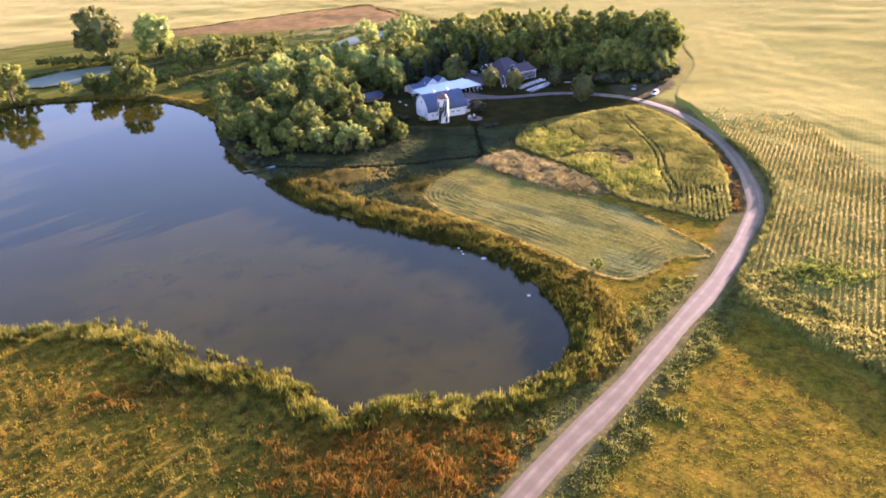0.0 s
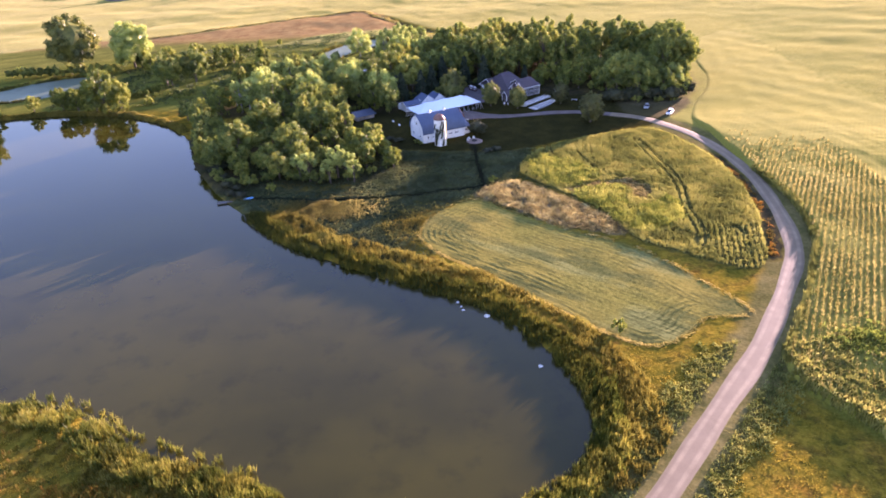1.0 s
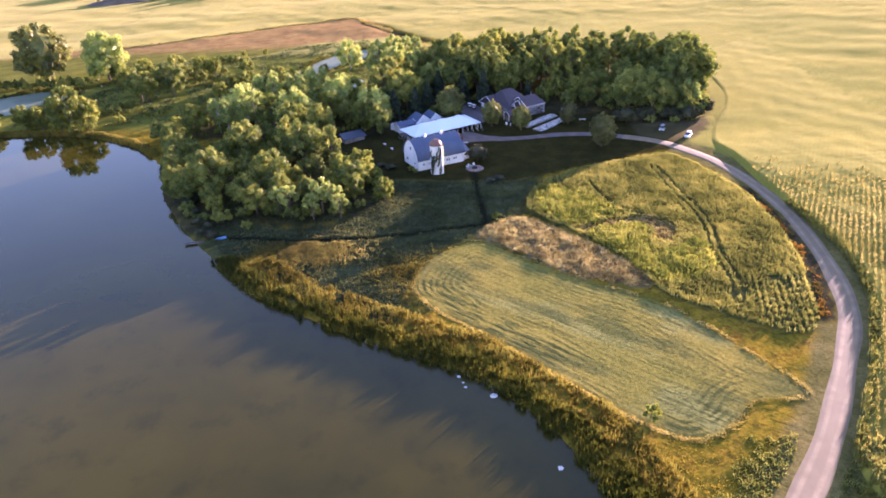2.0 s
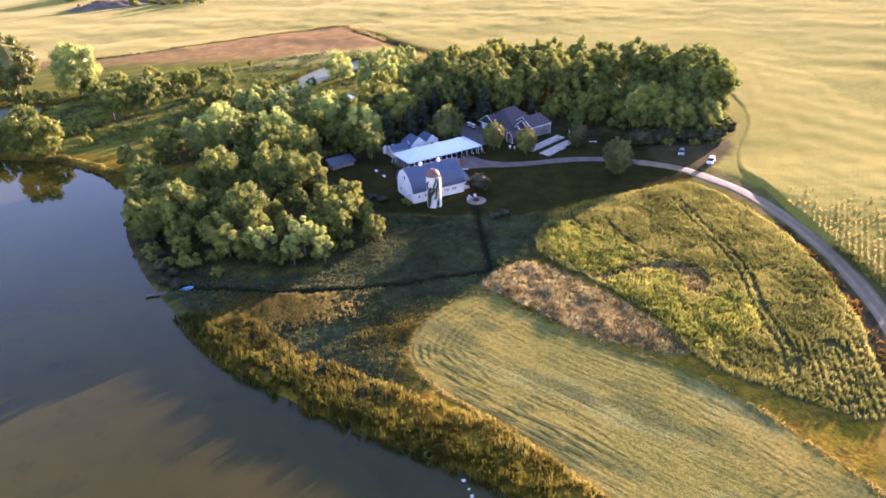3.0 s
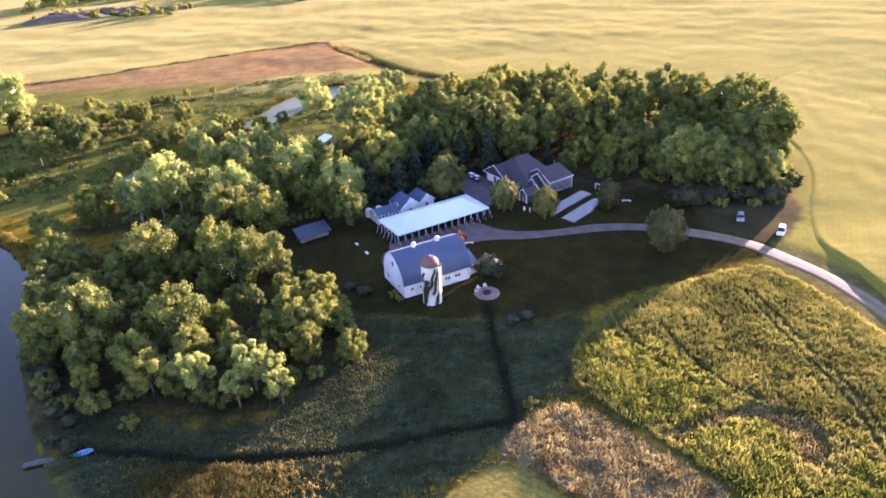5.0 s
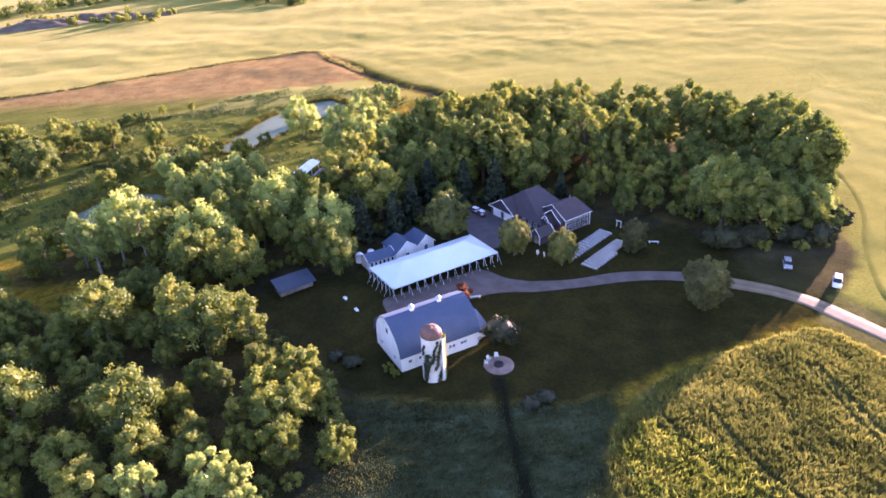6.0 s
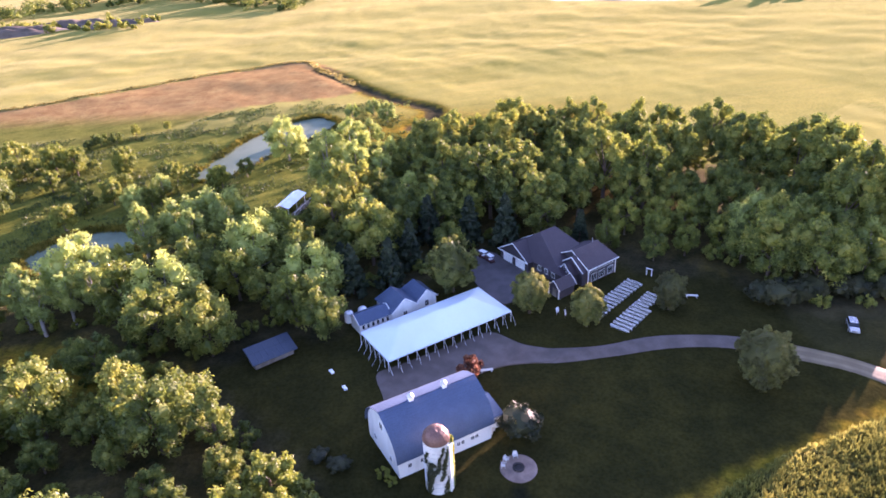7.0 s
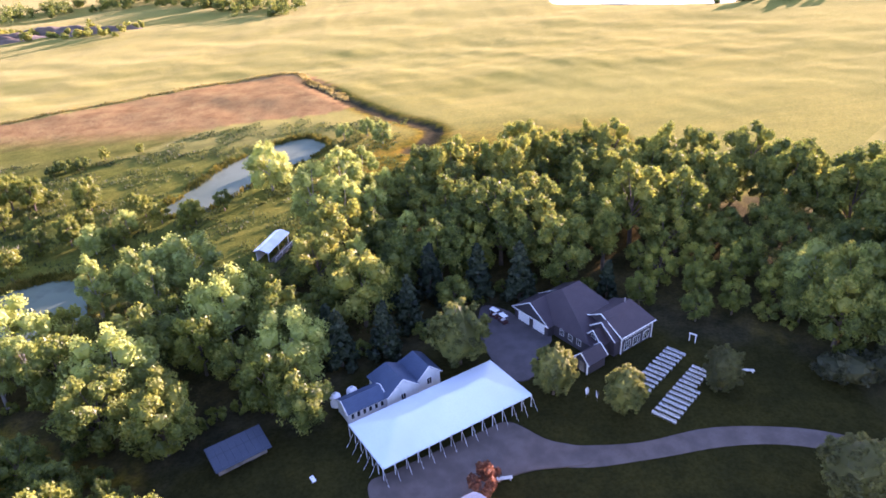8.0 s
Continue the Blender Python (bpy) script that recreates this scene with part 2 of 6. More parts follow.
LEAF_WARM = leafy("yellowing_leaves", (0.099, 0.127, 0.022), (0.184, 0.213, 0.033), (0.281, 0.293, 0.048), (0.363, 0.347, 0.062), vary=0.3)
LEAF_PALE = leafy("willow_leaves", (0.180, 0.228, 0.060), (0.286, 0.340, 0.086), (0.404, 0.456, 0.117), (0.508, 0.549, 0.153), vary=0.3)
LEAF_OLIVE = leafy("olive_leaves", (0.065, 0.080, 0.024), (0.130, 0.147, 0.037), (0.207, 0.216, 0.054), (0.292, 0.283, 0.076), vary=0.35)
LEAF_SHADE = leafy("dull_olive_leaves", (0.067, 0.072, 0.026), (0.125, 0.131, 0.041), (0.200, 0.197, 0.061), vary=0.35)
LEAF_FIR = leafy("conifer_needles", (0.012, 0.021, 0.012), (0.027, 0.042, 0.021), (0.053, 0.068, 0.033), through=0.15)
LEAF_RED = leafy("red_leaves", (0.129, 0.051, 0.031), (0.286, 0.122, 0.067), (0.394, 0.211, 0.116))
BLADE_REED = leafy("reed_blades", (0.029, 0.037, 0.007), (0.076, 0.080, 0.012), (0.155, 0.134, 0.020), (0.254, 0.204, 0.041), patch=0.12)
BLADE_SHORE = leafy("shore_reeds", (0.050, 0.066, 0.010), (0.128, 0.136, 0.021), (0.232, 0.212, 0.036), (0.320, 0.285, 0.068), patch=0.12)
BLADE_TASSEL = leafy("golden_reed_tops", (0.053, 0.048, 0.011), (0.113, 0.095, 0.018), (0.182, 0.153, 0.028), (0.233, 0.223, 0.056), patch=0.12)
BLADE_GOLD = leafy("golden_grass", (0.083, 0.078, 0.011), (0.166, 0.134, 0.015), (0.265, 0.197, 0.022), (0.342, 0.243, 0.034), patch=0.1)
BLADE_OLIVE = leafy("olive_grass", (0.047, 0.059, 0.013), (0.110, 0.112, 0.020), (0.201, 0.176, 0.031), (0.321, 0.246, 0.048), patch=0.12)
BLADE_GREEN = leafy("uncut_grass", (0.028, 0.046, 0.016), (0.066, 0.088, 0.026), (0.123, 0.142, 0.038), (0.221, 0.200, 0.056), patch=0.1)
# dewy blades, toned down to hold the shade that lies on the flat
BLADE_DEW_SHADE = leafy("dewy_shaded_grass", (0.022, 0.030, 0.012), (0.044, 0.059, 0.024), (0.076, 0.094, 0.040), (0.129, 0.129, 0.044), vary=0.36, patch=0.08)
BLADE_RUST = leafy("rust_sedge", (0.073, 0.062, 0.012), (0.156, 0.086, 0.014), (0.274, 0.124, 0.020), (0.249, 0.196, 0.036), patch=0.15)
BLADE_WEED = leafy("pale_weeds", (0.049, 0.065, 0.012), (0.128, 0.142, 0.031), (0.239, 0.242, 0.067), (0.309, 0.271, 0.067), patch=0.3)
BLADE_CORN = leafy("crop_leaves", (0.087, 0.100, 0.027), (0.182, 0.184, 0.046), (0.297, 0.280, 0.074), (0.429, 0.385, 0.127), vary=0.36, patch=0.09)
BLADE_LUSH = leafy("lush_crop_leaves", (0.081, 0.106, 0.020), (0.181, 0.201, 0.034), (0.306, 0.307, 0.060), (0.444, 0.397, 0.099), vary=0.36, patch=0.15)
BLADE_DRY = leafy("dry_crop", (0.100, 0.088, 0.026), (0.200, 0.170, 0.048), (0.310, 0.258, 0.086), (0.390, 0.324, 0.130), patch=0.06)
BLADE_HAY = leafy("dead_stalks", (0.119, 0.092, 0.038), (0.255, 0.207, 0.084), (0.416, 0.349, 0.152), (0.498, 0.454, 0.214), vary=0.36, patch=0.3)
WHITE_BOARD = siding("white_siding", (0.68, 0.68, 0.66))
HOUSE_BOARD = siding("dark_siding", (0.052, 0.044, 0.050))
BARN_ROOF = shingles("blue_grey_shingles", (0.036, 0.058, 0.105), (0.052, 0.08, 0.135))
HOUSE_ROOF = shingles("dark_shingles", (0.030, 0.020, 0.025), (0.045, 0.031, 0.037))
SHED_ROOF = shingles("shed_metal_roof", (0.034, 0.046, 0.070), (0.045, 0.057, 0.082), 0.6, 0.5)
TRIM = plain("white_trim", (0.78, 0.78, 0.77), 0.5, 0, 1, 0.08, 0.05)
TENT_CLOTH = plain("white_tent_vinyl", (0.58, 0.66, 0.69), 0.42, 0, 0.6, 0.05, 0.05, 0.5)
STEEL = plain("galvanised_steel", (0.55, 0.56, 0.57), 0.4, 0.9, 2, 0.12)
GLASS = plain("dark_window_glass", (0.02, 0.024, 0.03), 0.06, 0, 1, 0.1, 0.0, 0.5)
STAVE = plain("silo_staves", (0.64, 0.62, 0.58), 0.8, 0, 1.2, 0.22, 0.3)
RUST_DOME = plain("rusted_dome", (0.17, 0.09, 0.07), 0.55, 0.35, 0.9, 0.4, 0.2)
PLASTIC = plain("white_plastic", (0.80, 0.80, 0.80), 0.45, 0, 1, 0.06, 0.03)
PAVER = plain("round_patio_stone", (0.205, 0.145, 0.118), 0.85, 0, 2.5, 0.3, 0.4)
CHAR = plain("charred_stone", (0.035, 0.03, 0.028), 0.95, 0, 3, 0.3, 0.4)
OLD_WOOD = plain("weathered_wood", (0.22, 0.19, 0.16), 0.85, 0, 3, 0.3, 0.4)
WET_WOOD = plain("wet_grey_wood", (0.095, 0.082, 0.075), 0.7, 0, 3, 0.3, 0.4)
CAR_WHITE = plain("white_car_paint", (0.78, 0.78, 0.78), 0.2, 0, 0.5, 0.03, 0.0, 0.6)
CAR_GREY = plain("silver_car_paint", (0.42, 0.43, 0.45), 0.25, 0.4, 0.5, 0.05, 0.0, 0.6)
RUBBER = plain("tyre_rubber", (0.02, 0.02, 0.02), 0.9, 0, 3, 0.2, 0.2)
CART_RED = plain("dark_red_paint", (0.07, 0.02, 0.02), 0.35, 0, 1, 0.1, 0.0)
BOAT_BLUE = plain("blue_hull", (0.12, 0.34, 0.60), 0.4, 0, 1, 0.1, 0.05)
ROCK = plain("pale_rock", (0.52, 0.50, 0.46), 0.85, 0, 2.5, 0.25, 0.5)
EARTH = plain("dug_earth", (0.11, 0.085, 0.06), 0.95, 0, 0.5, 0.35, 0.6)


def crop_top():
    """The closed top of a ripening crop, with its rows."""
    n = Nodes("crop_canopy")
    big, mid, fine = n.noise(0.03, 4), n.noise(0.3, 5, 0.6), n.noise(2.2, 6, 0.7)
    streak = n.noise(0.05, 4, 0.6, n.stretched(0.35, 1.6, 1, 12))
    base = n.ramp(streak, (0.25, (0.140, 0.142, 0.022)), (0.5, (0.188, 0.176, 0.027)), (0.75, (0.235, 0.205, 0.036)))
    base = n.mix(n.fit(big, 0.4, 0.65, 0, 0.5), base, (0.165, 0.165, 0.034))
    split = n.add("ShaderNodeSeparateXYZ")
    n.link(n.coords(), split.inputs[0])
    run = n.maths("SUBTRACT", n.maths("MULTIPLY", split.outputs["X"], 0.877 * 4.654), n.maths("MULTIPLY", split.outputs["Y"], 0.48 * 4.654))
    wave = n.add("ShaderNodeMath", operation="SINE")
    n.link(n.maths("ADD", run, n.maths("MULTIPLY", n.maths("SUBTRACT", mid, 0.5), 1.2)), wave.inputs[0])
    furrow = n.maths("MULTIPLY", n.fit(wave.outputs[0], -0.2, 0.8), n.attr("rows"))
    base = n.mix(n.maths("MULTIPLY", furrow, 0.48), base, (0.055, 0.050, 0.018))
    base = n.mix(n.fit(fine, 0.35, 0.7, 0, 0.5), base, n.mix(1.0, base, (0.45, 0.47, 0.4), "MULTIPLY"))
    return n.shade(base, 0.8, 0, n.bump(fine, 0.4, 0.1), 0.0, Sheen_Weight=0.085, Sheen_Roughness=0.45, Sheen_Tint=(1.0, 0.88, 0.52))


CROP_TOP = crop_top()


# ---- helpers for shapes ----
rng = np.random.default_rng(7)


def part(name, bm, material, parent, label=""):
    """Links a bmesh as one mesh object under a thing or part."""
    mesh = bpy.data.meshes.new(name)
    bm.normal_update()
    bm.to_mesh(mesh)
    bm.free()
    mesh.materials.append(material)
    ob = new(name, mesh)
    ob.parent = parent
    return tagged(ob, label)


def sheet(name, verts, faces, material, smooth=False):
    """A mesh object from arrays of places and corner numbers."""
    verts, faces = np.asarray(verts, dtype=np.float32), np.asarray(faces, dtype=np.int32)
    mesh = bpy.data.meshes.new(name)
    k = faces.shape[1]
    mesh.vertices.add(len(verts))
    mesh.vertices.foreach_set("co", verts.ravel())
    mesh.loops.add(faces.size)
    mesh.loops.foreach_set("vertex_index", faces.ravel())
    mesh.polygons.add(len(faces))
    mesh.polygons.foreach_set("loop_start", np.arange(0, faces.size, k, dtype=np.int32))
    mesh.polygons.foreach_set("loop_total", np.full(len(faces), k, dtype=np.int32))
    mesh.polygons.foreach_set("use_smooth", np.full(len(faces), smooth))
    mesh.update(calc_edges=True)
    mesh.validate()
    mesh.materials.append(material)
    return new(name, mesh)


def layer(ob, name, values):
    a = ob.data.attributes.new(name, "FLOAT", "POINT")
    a.data.foreach_set("value", np.asarray(values, dtype=np.float32))


def box(bm, x0, y0, z0, x1, y1, z1, m=None):
    vs = [bm.verts.new(p) for p in ((x0, y0, z0), (x1, y0, z0), (x1, y1, z0), (x0, y1, z0), (x0, y0, z1), (x1, y0, z1), (x1, y1, z1), (x0, y1, z1))]
    for f in ((3, 2, 1, 0), (4, 5, 6, 7), (0, 1, 5, 4), (1, 2, 6, 5), (2, 3, 7, 6), (3, 0, 4, 7)):
        bm.faces.new([vs[i] for i in f])
    if m is not None:
        bmesh.ops.transform(bm, matrix=m, verts=vs)
    return bm


def soft_box(x0, y0, z0, x1, y1, z1, r=0.02):
    bm = box(bmesh.new(), x0, y0, z0, x1, y1, z1)
    bmesh.ops.bevel(bm, geom=bm.edges[:], offset=r, segments=1, affect="EDGES")
    return bm


def rod(bm, a, b, r0, r1=None, n=8):
    """A tapered rod from a to b."""
    a, b = Vector(a), Vector(b)
    way = b - a
    turn = Vector((0, 0, 1)).rotation_difference(way.normalized()).to_matrix()
    rings = []
    for p, r in ((a, r0), (b, r0 if r1 is None else r1)):
        rings.append([bm.verts.new(p + turn @ Vector((r * math.cos(t), r * math.sin(t), 0))) for t in (2 * math.pi * i / n for i in range(n))])
    for i in range(n):
        bm.faces.new((rings[0][i], rings[0][(i + 1) % n], rings[1][(i + 1) % n], rings[1][i]))
    bm.faces.new(rings[0][::-1])
    bm.faces.new(rings[1])
    return bm


def spun(bm, profile, n=24, centre=(0, 0, 0)):
    """Turns a profile of (radius, height) about the upright axis."""
    rings = []
    for r, z in profile:
        rings.append([bm.verts.new((centre[0] + r * math.cos(2 * math.pi * i / n), centre[1] + r * math.sin(2 * math.pi * i / n), centre[2] + z)) for i in range(n)])
    for lo, hi in zip(rings, rings[1:]):
        for i in range(n):
            bm.faces.new((lo[i], lo[(i + 1) % n], hi[(i + 1) % n], hi[i]))
    bm.faces.new(rings[0][::-1])
    bm.faces.new(rings[-1])
    return bm


def slab(bm, corners, thick):
    """A plate: corners of its upper face, counter-clockwise from above."""
    c = [Vector(p) for p in corners]
    nrm = (c[1] - c[0]).cross(c[2] - c[0]).normalized()
    top = [bm.verts.new(p) for p in c]
    low = [bm.verts.new(p - nrm * thick) for p in c]
    bm.faces.new(top)
    bm.faces.new(low[::-1])
    k = len(c)
    for i in range(k):
        bm.faces.new((top[i], low[i], low[(i + 1) % k], top[(i + 1) % k]))
    return bm


def smooth_line(points, closed=False, step=2.0):
    """A Catmull-Rom curve through plan points."""
    p = np.array(points, dtype=float)
    k = len(p)
    out = []
    for i in range(k if closed else k - 1):
        if closed:
            a, b, c, d = p[i - 1], p[i], p[(i + 1) % k], p[(i + 2) % k]
        else:
            a, b, c, d = p[max(i - 1, 0)], p[i], p[i + 1], p[min(i + 2, k - 1)]
        m = max(2, int(np.linalg.norm(c - b) / step))
        for t in np.linspace(0, 1, m, endpoint=False):
            out.append(0.5 * (2 * b + (c - a) * t + (2 * a - 5 * b + 4 * c - d) * t * t + (3 * b - a - 3 * c + d) * t ** 3))
    if not closed:
        out.append(p[-1])
    return np.array(out)


def signed(x, y, poly):
    """Distance to a closed outline, negative inside."""
    x, y = np.asarray(x, dtype=float), np.asarray(y, dtype=float)
    poly = np.asarray(poly)
    if x.size > 500:
        (ax, ay), (bx, by) = poly.min(axis=0) - 12, poly.max(axis=0) + 12
        sel = (x > ax) & (x < bx) & (y > ay) & (y < by)
        if not sel.all():
            out = np.maximum(np.maximum(ax - x, x - bx), np.maximum(ay - y, y - by)) + 12.0
            if sel.any():
                out[sel] = signed_all(x[sel], y[sel], poly)
            return out
    return signed_all(x, y, poly)


def signed_all(x, y, poly):
    if x.size == 1:
        a, b = poly, np.roll(poly, -1, axis=0)
        d, q = b - a, np.array([x.ravel()[0], y.ravel()[0]])
        t = np.clip(((q - a) * d).sum(axis=1) / ((d * d).sum(axis=1) + 1e-9), 0, 1)
        near = np.min(np.linalg.norm(q - a - t[:, None] * d, axis=1))
        hit = ((a[:, 1] > q[1]) != (b[:, 1] > q[1])) & (q[0] < d[:, 0] * (q[1] - a[:, 1]) / np.where(d[:, 1] == 0, 1e-9, d[:, 1]) + a[:, 0])
        return np.full(x.shape, -near if hit.sum() % 2 else near)
    best, inside = np.full(x.shape, 1e9), np.zeros(x.shape, dtype=bool)
    for (ax, ay), (bx, by) in zip(poly, np.roll(poly, -1, axis=0)):
        dx, dy = bx - ax, by - ay
        t = np.clip(((x - ax) * dx + (y - ay) * dy) / (dx * dx + dy * dy + 1e-9), 0, 1)
        best = np.minimum(best, (x - ax - t * dx) ** 2 + (y - ay - t * dy) ** 2)
        cross = ((ay > y) != (by > y)) & (x < dx * (y - ay) / (dy if dy else 1e-9) + ax)
        inside ^= cross
    return np.where(inside, -1, 1) * np.sqrt(best)


def off_line(x, y, line):
    """Distance to an open line, counted up to 30 m from it."""
    x, y, line = np.asarray(x, dtype=float), np.asarray(y, dtype=float), np.asarray(line)
    if x.size == 1:
        a, b = line[:-1], line[1:]
        d, q = b - a, np.array([x.ravel()[0], y.ravel()[0]])
        t = np.clip(((q - a) * d).sum(axis=1) / ((d * d).sum(axis=1) + 1e-9), 0, 1)
        return np.full(x.shape, np.min(np.linalg.norm(q - a - t[:, None] * d, axis=1)))
    (ax, ay), (bx, by) = line.min(axis=0) - 30, line.max(axis=0) + 30
    sel = (x > ax) & (x < bx) & (y > ay) & (y < by)
    out = np.full(x.shape, 99.0)
    if sel.any():
        out[sel] = off_all(x[sel], y[sel], line)
    return out


def off_all(x, y, line):
    best = np.full(np.shape(x), 1e9)
    for (ax, ay), (bx, by) in zip(line[:-1], line[1:]):
        dx, dy = bx - ax, by - ay
        t = np.clip(((x - ax) * dx + (y - ay) * dy) / (dx * dx + dy * dy + 1e-9), 0, 1)
        best = np.minimum(best, (x - ax - t * dx) ** 2 + (y - ay - t * dy) ** 2)
    return np.sqrt(best)


def ease(v, a, b):
    t = np.clip((np.asarray(v, dtype=float) - a) / (b - a), 0, 1)
    return t * t * (3 - 2 * t)


def ripple(x, y, size, seed, octaves=4):
    """Smooth noise in about -1 to 1, by sums of waves."""
    r = np.random.default_rng(seed)
    out, amp, total = np.zeros(np.shape(x)), 1.0, 0.0
    for o in range(octaves):
        for _ in range(4):
            a, p = r.uniform(0, 6.283, 2)
            k = 6.283 / (size / 2 ** o) * r.uniform(0.7, 1.3)
            out = out + amp * np.sin(k * (x * math.cos(a) + y * math.sin(a)) + p)
        total += amp * 2
        amp *= 0.55
    return out / total


# ---- plan ----
LAKE = smooth_line([(-420, 250), (-300, 292), (-230, 303), (-190, 316), (-150, 314), (-121, 299), (-105, 281), (-97, 268), (-94, 256), (-82, 233), (-66, 211), (-50, 191), (-36, 179), (-20, 168.5), (-6, 160), (6, 153), (14, 143), (21, 132), (25, 120), (25, 112), (21, 104), (13, 98), (3, 94), (-8, 96), (-22, 92), (-30, 100), (-42, 105), (-55, 109), (-70, 120), (-90, 123), (-130, 121), (-240, 105), (-420, 80)], True, 3.0)
POND_A = smooth_line([(-79, 394), (-73, 416), (-65, 437), (-46, 455), (-36, 442), (-48, 424), (-60, 405), (-68, 392)], True, 2.0)
POND_B = smooth_line([(-108, 344), (-98, 356), (-86, 357), (-79, 345), (-78, 335), (-85, 327), (-98, 332)], True, 2.0)
POND_C = smooth_line([(-232, 352), (-222, 374), (-200, 388), (-182, 384), (-182, 367), (-200, 347), (-220, 342)], True, 3.0)
FAR_LAKE = smooth_line([(100, 735), (140, 718), (190, 700), (228, 702), (246, 760), (205, 830), (125, 800)], True, 8.0)
ROAD = smooth_line([(-22, 34), (-5, 54), (10.8, 72.9), (18.3, 81.7), (30.8, 95.4), (47, 115.3), (61.5, 133), (76, 155), (85.3, 172), (91, 195), (93.6, 222), (91.6, 243), (87, 260), (80.5, 271.5), (77, 277), (71.5, 281.8), (64, 285.8)], False, 3.0)
DRIVE = smooth_line([(64, 285.8), (54, 289.8), (42, 291), (30, 289.2), (20, 288.8), (12, 289.8), (4, 289)], False, 2.5)
YARD = smooth_line([(-14, 286), (-10, 288.5), (4, 295.6), (9, 297.4), (14.5, 292.8), (20, 290.4), (20, 287.2), (11, 286.6), (5, 284.5), (0, 281), (-2, 276), (-9, 272.5), (-13, 273), (-12.5, 279)], True, 1.0)
PARKING = smooth_line([(8.5, 313), (11.5, 308), (15, 309), (17, 315), (20.5, 320.5), (16, 326), (13, 331), (8, 333), (6.5, 323)], True, 1.0)
MEADOW = smooth_line([(7.7, 209), (-3, 202), (-8.4, 190), (-4.5, 179), (10, 164.5), (23.5, 149), (34, 138.5), (41, 135), (48, 138), (54, 144), (64, 145.5), (59, 157), (47, 176), (30, 188.5), (18, 199.5)], True, 1.5)
HAY = smooth_line([(8, 213), (13, 219), (19.5, 222.5), (26, 218), (33, 210), (41, 199), (47, 187), (45, 183), (37, 186.5), (29, 190.5), (18, 202), (11, 209)], True, 1.5)
CORN = smooth_line([(23, 229), (30, 247), (45, 257), (60, 263), (73, 266.5), (80, 258), (86, 238), (87.5, 215), (84, 190), (77, 168), (70.5, 163.5), (58, 172), (48.5, 181), (43, 198), (34, 212)], True, 1.5)
CROP = smooth_line([(93, 277), (94, 262), (94.5, 240), (96, 215), (97, 203), (95.3, 188.7), (91.3, 174.3), (86.4, 164.8), (80.1, 153.4), (69.1, 136.4), (64.7, 130), (64, 122), (69, 112.6), (79.3, 96.6), (102, 66), (130, 40), (230, 20), (300, 150), (330, 300), (300, 440), (200, 452), (140, 415), (124, 372), (119, 340), (112, 318), (101, 298)], True, 2.0)
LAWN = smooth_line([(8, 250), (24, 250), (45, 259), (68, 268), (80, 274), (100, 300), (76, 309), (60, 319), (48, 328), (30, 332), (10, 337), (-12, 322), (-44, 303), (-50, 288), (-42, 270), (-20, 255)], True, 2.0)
REDFIELD = smooth_line([(-60, 555), (-34, 507), (-30, 493), (-46, 482), (-80, 474), (-112, 444), (-160, 440), (-260, 405), (-300, 440), (-240, 480), (-172, 494), (-96, 547)], True, 4.0)
FOOTPATH = smooth_line([(8.9, 257), (9.2, 240), (10.3, 226), (10.1, 219.8), (7, 218.5), (-1.9, 217.3), (-11, 215.1), (-22.4, 213.7), (-34, 213.1), (-44, 214), (-54, 216), (-64, 217)], False, 1.5)
DITCH = smooth_line([(-54, 536), (-30, 497), (-14, 474), (1, 458), (1, 446), (-6, 434)], False, 2.0)
CORNBANK = smooth_line([(87, 236), (88.3, 214), (87, 198), (84, 185), (79, 170)], False, 2.0)
WOOD_WEST = np.array([(-71, 227), (-57, 231), (-38, 228), (-26, 234), (-21, 242), (-24, 253), (-33, 266), (-44, 278), (-54, 285), (-63, 283), (-72, 276), (-84, 280), (-96, 286), (-97, 276), (-92, 262), (-84, 246)])
WOOD_BACK = np.array([(-102, 306), (-74, 308), (-58, 298), (-46, 296), (-40, 304), (-26, 304), (-24, 314), (-34, 330), (-40, 350), (-52, 352), (-70, 340), (-76, 322), (-100, 318)])
WOOD_NORTH = np.array([(-28, 318), (-10, 322), (2, 330), (12, 338), (26, 340), (40, 328), (54, 320), (64, 322), (78, 300), (91, 301), (99, 313), (105, 328), (107, 345), (104, 362), (92, 374), (70, 382), (54, 404), (26, 402), (0, 392), (-24, 384), (-34, 366), (-34, 345)])
FLAT = smooth_line([(-92, 252), (-82, 234), (-67, 212), (-60, 203), (-48, 193), (-32, 181), (-14, 172), (-9, 190), (-4, 203), (7, 212), (19, 224), (23, 230), (29, 248), (20, 256), (-10, 260), (-24, 250), (-30, 226), (-52, 224)], True, 3.0)
CLEARING = smooth_line([(70, 364), (74, 374), (82, 377), (86, 370), (84, 361), (79, 355), (72, 356)], True, 2.0)
LUSH = smooth_line([(37, 210), (45.7, 214.5), (52.7, 214.5), (52, 206), (55, 198.5), (63, 206), (65, 196), (58, 186), (49, 185), (43, 196)], True, 2.0)
LUSH_UPPER = smooth_line([(25, 231), (33, 216.5), (44, 219), (47, 227), (41, 236), (31, 242)], True, 2.0)
SPARSE = smooth_line([(33.5, 214.5), (40, 216.5), (53, 220), (60, 214), (58, 205), (54.5, 206), (54, 214), (44, 215.2), (37, 210.5)], True, 1.5)
WATER_Z = -0.3


